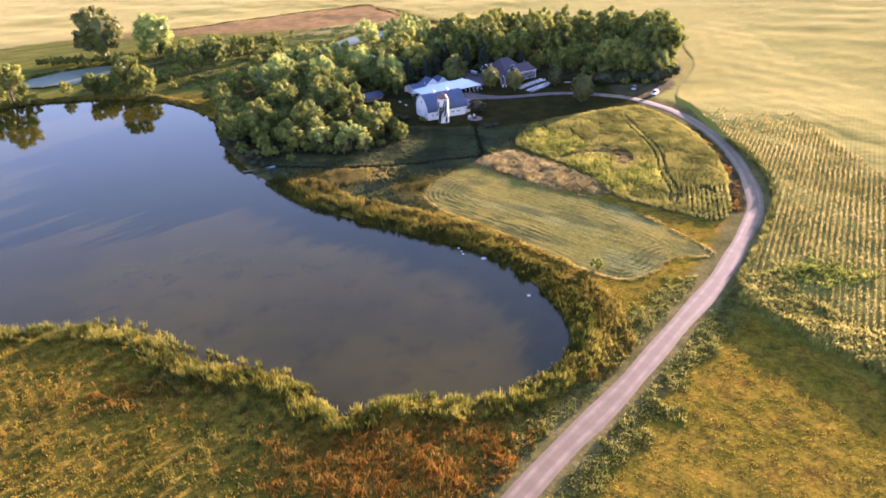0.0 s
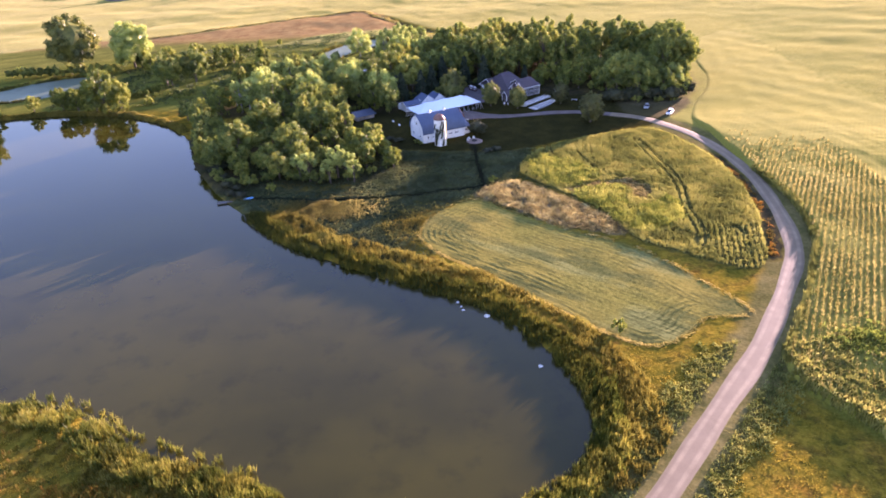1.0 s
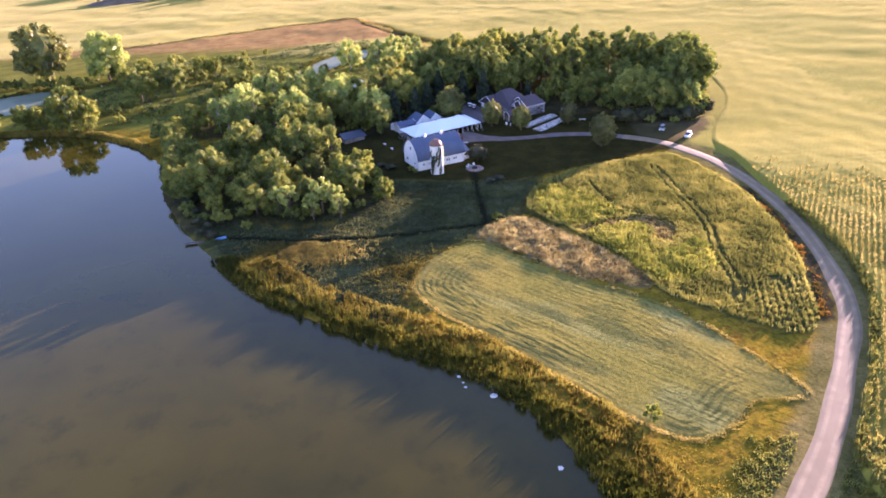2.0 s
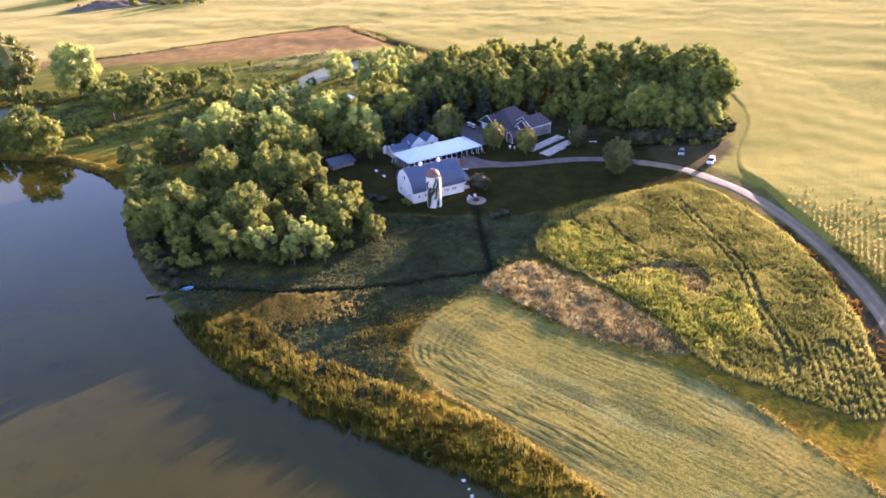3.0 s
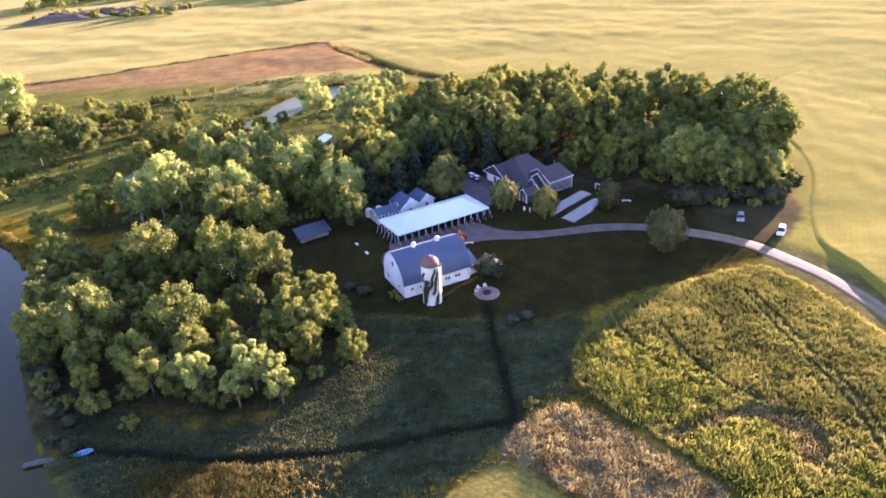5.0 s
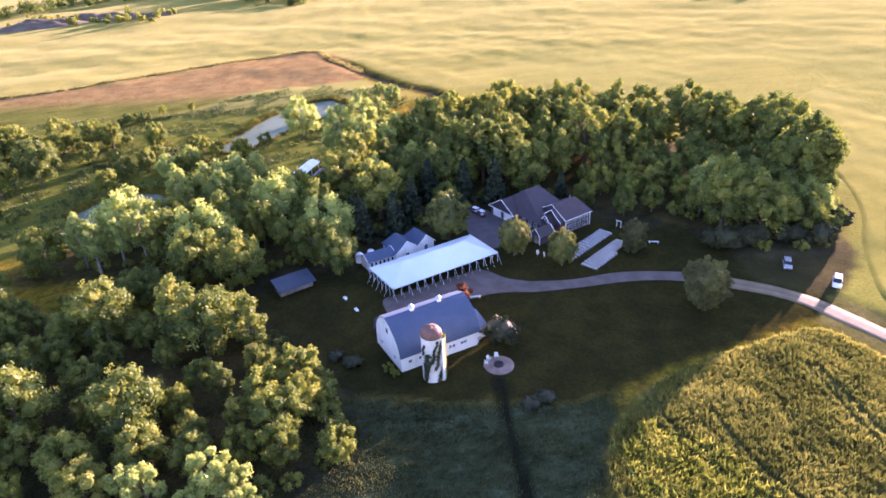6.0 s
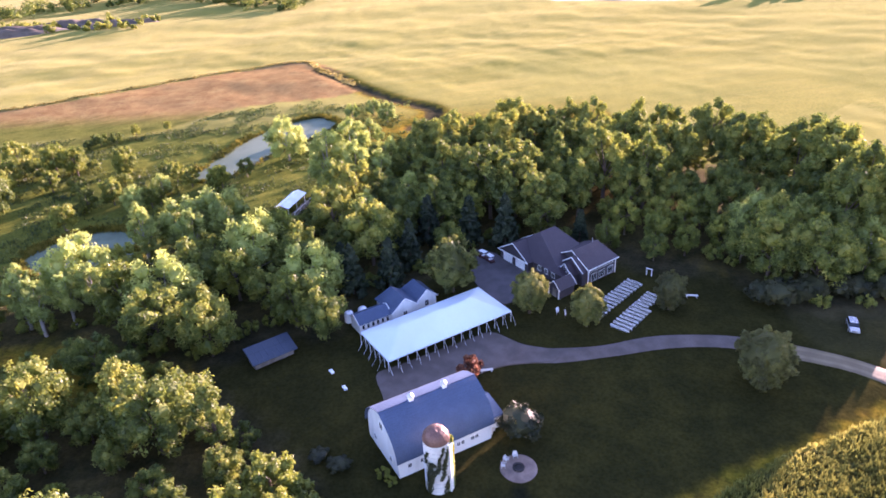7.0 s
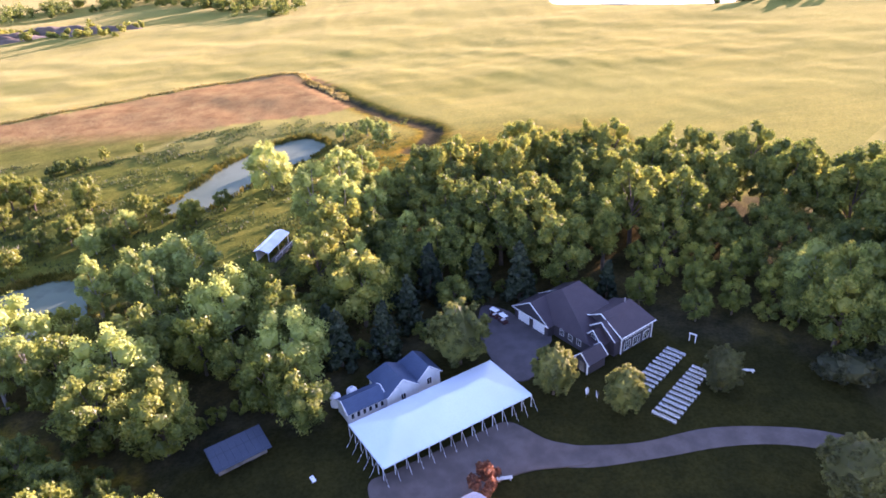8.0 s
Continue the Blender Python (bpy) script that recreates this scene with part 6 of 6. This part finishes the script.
for x, y, s in ((-122, 431, 1.3), (-117.5, 434, 1.15), (-125, 429, 0.9)):
    plant(DARK_BUSH, x, y, s, label="dark rounded juniper in the marsh")
for x, y, s in ((-82, 391, 0.75), (-87, 396, 0.6), (-103, 405, 0.65), (-113, 442, 0.5), (-102, 446, 0.45), (-76, 386, 0.7), (-95, 383, 0.5), (-66, 384, 0.8), (-60, 392, 0.7), (-138, 400, 0.9), (-145, 396, 0.8)):
    plant(WARM, x, y, s, label="yellow-green young tree in the marsh")
for x, y, s in ((-16, 442, 0.7), (-22, 452, 0.6), (-30, 448, 0.55)):
    plant(WILLOW, x, y, s, label="grey-green willow by the ditch")
for x, y in zip(r_far.uniform(-105, -62, 34), r_far.uniform(340, 392, 34)):
    if min(signed(np.array([x]), np.array([y]), q)[0] for q in (POND_A, POND_B)) > 2 and x < -52:
        u = r_far.uniform()
        plant(WILLOW if u < 0.15 else WARM if u < 0.6 else BUSH, x, y, r_far.uniform(0.55, 0.95), group="bushes between the ponds")

# far tree belts
def belt(name, pts, sizes, material, label, seed):
    """Far trees, a clump of leaf sprays each, joined as one."""
    r = np.random.default_rng(seed)
    cs, ns = [], []
    for (x, y), s in zip(pts, sizes):
        lob = r.normal(0, 1, (7, 3)) * (2.2 * s, 2.2 * s, 1.7 * s) + (0, 0, 4.2 * s)
        k = 420
        d = r.normal(size=(k, 3))
        d /= np.linalg.norm(d, axis=1)[:, None]
        c = lob[r.integers(0, 7, k)] + d * 2.1 * s * r.uniform(0.6, 1.1, (k, 1))
        c[:, 2] = np.maximum(c[:, 2], 0.3) + height(np.array([x]), np.array([y]))[0]
        cs.append(c + (x, y, 0))
        ns.append(d + r.normal(0, 0.6, d.shape))
    v, f = leaves_at(np.vstack(cs), np.vstack(ns), 0.95, seed + 1)
    return tagged(sheet(name, v, f, material), label, "trees", kind="stuff")


xs_far = r_far.uniform(-340, -90, 110)
ys_far = 772 + 55 * np.sin(xs_far * 0.02) + 70 * r_far.uniform(0, 1, 110) + 0.15 * (xs_far + 200)
belt("far_trees", np.stack([xs_far, ys_far], axis=1), r_far.uniform(0.7, 1.5, 110), LEAF_DARK, "dark tree belt along the far fields", 501)
belt("far_trees", r_far.uniform((-310, 684), (-195, 728), (34, 2)), r_far.uniform(0.35, 0.8, 34), LEAF_DARK, "scrubby trees on the far diggings", 503)
belt("far_trees", r_far.uniform((195, 686), (300, 700), (22, 2)), r_far.uniform(0.35, 0.65, 22), LEAF_DARK, "dark trees on the far lake's shore", 502)

# ---- reeds, grass and crops ----
def bank(line_lo, line_hi, out_lo, out_hi, density, seed):
    """Plan points in a belt outside the lake's rim, for y between the two limits."""
    r = np.random.default_rng(seed)
    p = r.uniform((-105, line_lo), (45, line_hi), (int(density * 150 * (line_hi - line_lo)), 2))
    sd = signed(p[:, 0], p[:, 1], LAKE)
    return p[(sd > out_lo) & (sd < out_hi)]


def clear(p, *polys, road=3.8):
    keep = np.minimum(off_line(p[:, 0], p[:, 1], ROAD), off_line(p[:, 0], p[:, 1], DRIVE)) > road
    for q in polys:
        keep &= signed(p[:, 0], p[:, 1], q) > 0.3
    return p[keep]


east = bank(98, 205, -0.9, 12.0, 3.9, 201)
east = east[ripple(east[:, 0], east[:, 1], 8, 18) > -0.5]
east = clear(east[(east[:, 0] > -62)], MEADOW)
off = signed(east[:, 0], east[:, 1], LAKE) + 1.6 * ripple(east[:, 0], east[:, 1], 10, 19)
blades("reed_belt", east[off < 5.0], 1.7, 0.15, 7, BLADE_REED, "dark green reed belt along the shore", "reeds", 301, lean=0.22)
blades("reed_belt", east[off >= 5.0], 1.25, 0.14, 7, BLADE_TASSEL, "golden reeds with ripe tops behind the shore", "reeds", 323, lean=0.3)
near_bank = bank(84, 128, -0.8, 6.0, 3.6, 202)
near_bank = near_bank[ripple(near_bank[:, 0], near_bank[:, 1], 8, 17) > -0.35]
near_bank = near_bank[near_bank[:, 1] < 126]
near_bank = clear(near_bank[near_bank[:, 0] < 30])
blades("reed_belt", near_bank, 1.8, 0.16, 7, BLADE_SHORE, "tall yellow-green reeds on the near shore", "reeds", 302)
r_fs = np.random.default_rng(43)
shore = r_fs.uniform((-250, 285), (-100, 322), (26000, 2))
sd = signed(shore[:, 0], shore[:, 1], LAKE)
shore = shore[(sd > -0.3) & (sd < 3.2)]
blades("reed_belt", shore, 1.3, 0.3, 6, BLADE_REED, "reeds along the lake's far shore", "reeds", 317)
for pond, seed in ((POND_A, 331), (POND_B, 332), (POND_C, 333)):
    ring = np.random.default_rng(seed).uniform(pond.min(axis=0) - 3, pond.max(axis=0) + 3, (9000, 2))
    sd = signed(ring[:, 0], ring[:, 1], pond)
    ring = ring[(sd > -0.8) & (sd < 2.2) & (ripple(ring[:, 0], ring[:, 1], 9, seed) > -0.25)]
    blades("reed_belt", ring, 1.25, 0.2, 6, BLADE_REED, "reeds round a pale pond", "reeds", seed, lean=0.3)
# clumps standing in the water off the near shore
r_cl = np.random.default_rng(44)
clumps = np.array([(-58, 114), (-56, 113.4), (-52, 111.6), (-50, 111), (-62, 117.5), (-64, 119), (-66, 120), (-48, 110), (-46, 107.5), (-44, 108.2), (-40.5, 107.2), (-36, 105), (-34.5, 104.8), (-70, 122.5), (-74, 123.5), (-78, 124.5), (-82, 125), (-60, 115.6)])
tufts = np.repeat(clumps, 7, axis=0) + r_cl.normal(0, 0.3, (len(clumps) * 7, 2))
blades("reed_clumps", tufts, 1.5, 0.15, 6, BLADE_SHORE, "reed clumps standing in shallow water", "reeds", 303, base=np.full(len(tufts), WATER_Z - 0.1))

marsh = np.random.default_rng(45).uniform((-115, 58), (16, 124), (24000, 2))
sd = signed(marsh[:, 0], marsh[:, 1], LAKE)
marsh = clear(marsh[sd > 2.5])
tone = 1.25 * np.exp(-((marsh[:, 0] + 10) / 19) ** 2 - ((marsh[:, 1] - 80) / 11) ** 2) + 0.6 * np.exp(-((marsh[:, 0] + 62) / 12) ** 2 - ((marsh[:, 1] - 98) / 5) ** 2)
rusty = tone + np.random.default_rng(58).normal(0, 0.22, len(tone)) > 0.5
stalks = np.repeat(marsh[rusty], 2, axis=0) + np.random.default_rng(59).normal(0, 0.5, (2 * rusty.sum(), 2))
blades("sedge", stalks, 1.05, 0.1, 6, BLADE_RUST, "rust-brown sedge on marshy ground", "sedge", 304, lean=0.25)
grass = marsh[~rusty]
gold = ripple(grass[:, 0], grass[:, 1], 24, 60, 3) + 0.9 * ease(grass[:, 0], -38, -62) - 0.9 * ease(grass[:, 0], -50, -28) + np.random.default_rng(61).normal(0, 0.25, len(grass)) > -0.1
tuft = ripple(grass[:, 0], grass[:, 1], 3.0, 66, 2) > -0.05
blades("rough_grass", grass[gold & tuft], 0.5, 0.17, 9, BLADE_GOLD, "golden rough grass tussocks on marshy ground", "grass", 305, spread_r=0.32)
blades("rough_grass", grass[~gold & tuft], 0.62, 0.17, 10, BLADE_OLIVE, "olive green rough grass on marshy ground", "grass", 324, spread_r=0.32)

weeds = np.random.default_rng(46).uniform((-4, 62), (96, 135), (24000, 2))
sd = signed(weeds[:, 0], weeds[:, 1], LAKE)
road_d = off_line(weeds[:, 0], weeds[:, 1], ROAD)
weeds = weeds[(sd > 4) & (road_d > 3.9) & (signed(weeds[:, 0], weeds[:, 1], CROP) > 0.5) & (signed(weeds[:, 0], weeds[:, 1], MEADOW) > 0.5)]
road_d = off_line(weeds[:, 0], weeds[:, 1], ROAD)
leafy_side = road_d + 3.5 * ripple(weeds[:, 0], weeds[:, 1], 12, 57) < 9.0
blades("weeds", weeds[leafy_side], 0.5, 0.19, 9, BLADE_WEED, "pale leafy weeds along the road", "weeds", 306, lean=0.8, spread_r=0.32)
blades("rough_grass", weeds[~leafy_side][::2], 0.24, 0.12, 6, BLADE_GOLD, "golden rough grass", "grass", 307, spread_r=0.4)

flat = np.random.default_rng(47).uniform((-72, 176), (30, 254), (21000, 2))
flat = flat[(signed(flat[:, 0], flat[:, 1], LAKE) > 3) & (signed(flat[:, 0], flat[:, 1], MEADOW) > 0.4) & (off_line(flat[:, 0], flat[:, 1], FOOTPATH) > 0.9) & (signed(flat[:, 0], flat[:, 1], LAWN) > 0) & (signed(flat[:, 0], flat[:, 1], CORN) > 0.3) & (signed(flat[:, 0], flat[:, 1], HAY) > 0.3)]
blades("rough_grass", flat, 0.5, 0.15, 6, BLADE_DEW_SHADE, "rough dewy uncut grass beside the lake, darkened for shade", "grass", 308, spread_r=0.4)
tawny = np.random.default_rng(53).normal((-9.5, 195.5), (5.5, 5.5), (1100, 2))
tawny = clear(tawny[signed(tawny[:, 0], tawny[:, 1], LAKE) > 6], MEADOW)
blades("sedge", tawny, 0.65, 0.12, 6, BLADE_TASSEL, "tawny sedge at the meadow's edge", "sedge", 322, lean=0.3)
# pool of sunlight on the flat, put in as brighter yellow blades
yellow = np.random.default_rng(54).normal((-39, 206.5), (7.5, 3.8), (3200, 2))
yellow = yellow[(signed(yellow[:, 0], yellow[:, 1], LAKE) > 6) & (off_line(yellow[:, 0], yellow[:, 1], FOOTPATH) > 1.3)]
blades("rough_grass", yellow, 0.75, 0.14, 7, BLADE_DRY, "uncut grass near the jetty, yellow for a sunlit patch", "grass", 326, lean=0.4)
rim = np.random.default_rng(48).uniform((-14, 130), (68, 214), (60000, 2))
sd = signed(rim[:, 0], rim[:, 1], MEADOW)
rim = clear(rim[(sd > -0.1) & (sd < 0.9) & (ripple(rim[:, 0], rim[:, 1], 10, 77) > -0.15 - 0.6 * ease(rim[:, 0] + rim[:, 1], 196, 186))])
blades("meadow_fringe", rim, 0.32, 0.13, 5, BLADE_DRY, "golden uncut fringe round the mown meadow", "grass", 309)

hay = inside(HAY, 3.2, 401)
blades("dead_stalks", hay, 0.85, 0.13, 9, BLADE_HAY, "pale dead stalks lying in a strip", "stalks", 310, lean=1.1, spread_r=0.4)

far_m = np.random.default_rng(49).uniform((-185, 326), (-8, 476), (13000, 2))
far_m = far_m[(signed(far_m[:, 0], far_m[:, 1], POND_A) > 1) & (signed(far_m[:, 0], far_m[:, 1], POND_B) > 1) & (signed(far_m[:, 0], far_m[:, 1], REDFIELD) > 2) & (ripple(far_m[:, 0], far_m[:, 1], 18, 33) > -0.1)]
blades("marsh_tussocks", far_m, 0.7, 0.35, 6, BLADE_GREEN, "tussocks of rough marsh grass", "grass", 315, lean=0.6, spread_r=0.6)
hedge = smooth_line([(-215, 482), (-176, 494), (-96, 549), (-63, 556), (-54, 538), (-34, 505)], False, 0.8)
hedge = np.repeat(hedge, 3, axis=0) + np.random.default_rng(50).normal(0, 0.9, (len(hedge) * 3, 2))
blades("field_hedge", hedge, 0.8, 0.4, 6, BLADE_DRY, "low weedy hedge round the red field", "hedge", 316, lean=0.6, spread_r=0.7)

# the crop patch beside the road: rough growth, with drilled rows at one corner
corn = inside(CORN, 6.0, 402)
cx, cy = corn[:, 0], corn[:, 1]
rut = lambda line, half, gap: (np.abs(off_line(cx, cy, smooth_line(line, False, 2.0)) - half) > gap)
gap = rut([(66.5, 254), (68.3, 232.5), (69.5, 221), (68.5, 209), (66.2, 196), (66, 185), (63.5, 176)], 1.0, 0.55)
gap &= rut([(34.6, 254), (34.4, 243), (38, 236), (46, 226)], 1.0, 0.5) & rut([(43.6, 245), (47.1, 229.5), (55, 219)], 0.0, 0.55)
rows_zone = (cy < 186) & (cx > 66)
u = (cx * 0.964 + cy * -0.265) / 1.35
fine_rows = (cx * 0.93 + cy * 0.36) / 1.5
drilled = (np.abs(fine_rows - np.round(fine_rows)) < 0.34) | (np.random.default_rng(63).uniform(size=len(cx)) < 0.45)
keep = gap & (~rows_zone | (np.abs(u - np.round(u)) < 0.2))
wobble = 1.6 * ripple(cx, cy, 7, 64)
lush = np.minimum(signed(cx, cy, LUSH), signed(cx, cy, LUSH_UPPER)) + wobble < 0
bare = (signed(cx, cy, SPARSE) + wobble < 0) & ~lush
pick = np.random.default_rng(65).uniform(size=len(cx))
blades("tall_crop", corn[keep & ~lush & ~bare & drilled], 1.2, 0.14, 7, BLADE_CORN, "tall olive-brown crop patch by the road", "crop", 311, lean=0.35, spread_r=0.2, vary=0.16, lumpy=0.1)
blades("leafy_crop", corn[keep & lush & (pick < 0.6)], 1.2, 0.24, 8, BLADE_LUSH, "lush leafy growth in the crop patch", "crop", 312, lean=0.7, spread_r=0.36, lumpy=0.2)
blades("sparse_stalks", corn[bare & (pick < 0.8)], 0.75, 0.14, 7, BLADE_HAY, "thin grey stalks in a gap of the crop", "stalks", 321, lean=0.9, spread_r=0.4)


def canopy(name, poly, tall, step, material, label, seed, x_most):
    """The closed top of a standing crop, falling to the ground at its rim."""
    a, b = poly.min(axis=0) - 1, np.minimum(poly.max(axis=0) + 1, (x_most, 1e9))
    xs, ys = np.arange(a[0], b[0], step), np.arange(a[1], b[1], step)
    gx, gy = np.meshgrid(xs, ys)
    x, y = gx.ravel(), gy.ravel()
    sd = -signed(x, y, poly)
    z = height(x, y) - 0.1 + ease(sd, 0.0, 1.0) * (1 - 0.82 * ease(y, 235, 290)) * (1 - 0.9 * ease(x, 130, 185)) * (tall + 0.06 * ripple(x, y, 5, seed) + 0.2 * ripple(x, y, 30, seed + 1))
    z += np.random.default_rng(seed).normal(0, 0.012, len(x)) * ease(sd, 0.0, 1.0)
    f = grid_faces(len(xs), len(ys))
    f = f[(sd[f] > -0.1).any(axis=1)]
    ob = sheet(name, np.stack([x, y, z], axis=1), f, material, True)
    layer(ob, "rows", ease(y + 8 * ripple(x, y, 30, seed + 2), 330, 190) * (0.35 + 0.65 * ease(y, 225, 195)) * (0.55 + 0.45 * ease(ripple(x, y, 26, seed + 3), -0.3, 0.3)))
    return tagged(ob, label, "crop", kind="stuff")


canopy("corn_field", CROP, 1.75, 0.9, CROP_TOP, "pale ripening corn field standing beyond the road", 71, 215)
edge = inside(CROP, 3.4, 403, -0.5, 1.4)
edge = edge[(edge[:, 0] < 175) & (edge[:, 1] < 225)]
blades("corn_plants", edge, 2.1, 0.2, 7, BLADE_CORN, "corn plants at the edge of the field", "crop", 313, lean=0.3, lumpy=0.1, vary=0.15)
# drilled rows standing over the field's closed top
u, v = np.meshgrid(np.arange(-70, 70) + 0.75, np.arange(0, 215, 0.62))
u, v = u.ravel() * 1.35, v.ravel()
drill = np.stack([66 + 0.877 * u + 0.48 * v, 36 - 0.48 * u + 0.877 * v], axis=1)
u0 = (0.877 * drill[:, 0] - 0.48 * drill[:, 1]) / 1.35
drill[:, 0] += 1.35 * 0.877 * (0.75 - (u0 - np.floor(u0)))
drill[:, 1] -= 1.35 * 0.48 * (0.75 - (u0 - np.floor(u0)))
sd = -signed(drill[:, 0], drill[:, 1], CROP)
drill = drill[(sd > 0.8) & (drill[:, 0] < 128) & (drill[:, 1] > 88) & (drill[:, 1] < 232 + 14 * np.random.default_rng(78).normal(size=len(drill)))]
drill = drill + np.random.default_rng(77).normal(0, 0.1, drill.shape)
blades("corn_plants", drill, 0.75, 0.2, 5, BLADE_DRY, "rows of ripening corn plants", "crop", 320, lean=0.5, spread_r=0.16, base=height(drill[:, 0], drill[:, 1]) + 1.45 * (1 - 0.82 * ease(drill[:, 1], 235, 290)), lumpy=0.15)


# ---- far diggings ----
def mound(x, y, long, wide, tall, turn, seed):
    """A heap of dug earth with a rough outline."""
    n = 28
    gx, gy = np.meshgrid(np.linspace(-1, 1, n), np.linspace(-1, 1, n))
    u, v = gx.ravel(), gy.ravel()
    z = tall * ease(1 - np.sqrt(u * u + v * v), 0, 0.8) * (1 + 0.6 * ripple(u * 10, v * 10, 6, seed)) - 0.4
    z += float(height(np.array([x]), np.array([y]))[0])
    a = radians(turn)
    px, py = u * long / 2, v * wide / 2
    ob = sheet("earth_mound", np.stack([x + px * math.cos(a) - py * math.sin(a), y + px * math.sin(a) + py * math.cos(a), z], axis=1), grid_faces(n, n), EARTH, True)
    tagged(ob, "dark heap of dug earth beyond the fields", "mound", "mounds of the far diggings")


for i, (x, y, a, b, h, t) in enumerate(((-283, 690, 84, 30, 5, 25), (-258, 722, 76, 26, 4, 20), (-222, 712, 50, 18, 3, 15), (-205, 716, 30, 14, 3, 10))):
    mound(x, y, a, b, h, t, 600 + i)


bank_w = np.repeat(CORNBANK, 22, axis=0) + np.random.default_rng(407).normal(0, 0.8, (len(CORNBANK) * 22, 2))
bank_w = clear(bank_w[ripple(bank_w[:, 0], bank_w[:, 1], 5, 81) > -0.1], CORN, road=3.2)
blades("bank_weeds", bank_w, 0.6, 0.16, 6, BLADE_RUST, "brown weeds on the bank beside the crop", "weeds", 325, lean=0.6)

# leafy headland of the corn field, and wheel lines through it
head = inside(CROP, 2.6, 405, 0.6, 11.0)
head = head[(head[:, 0] < 165) & (head[:, 1] < 0.35 * head[:, 0] + 108)]
blades("corn_plants", head, 0.75, 0.3, 6, BLADE_CORN, "green corn plants on the field's headland", "crop", 318, lean=0.7, base=height(head[:, 0], head[:, 1]) + 1.5)
weed = np.random.default_rng(406).normal((84, 131), (5.0, 2.6), (420, 2))
weed = weed[signed(weed[:, 0], weed[:, 1], CROP) < -1]
blades("dark_weeds", weed, 0.9, 0.26, 7, LEAF_DARK, "dark green weeds standing in the corn", "weeds", 319, base=height(weed[:, 0], weed[:, 1]) + 1.6)

for ob in HOLD:
    for o in (*ob.children_recursive, ob):
        bpy.data.objects.remove(o)
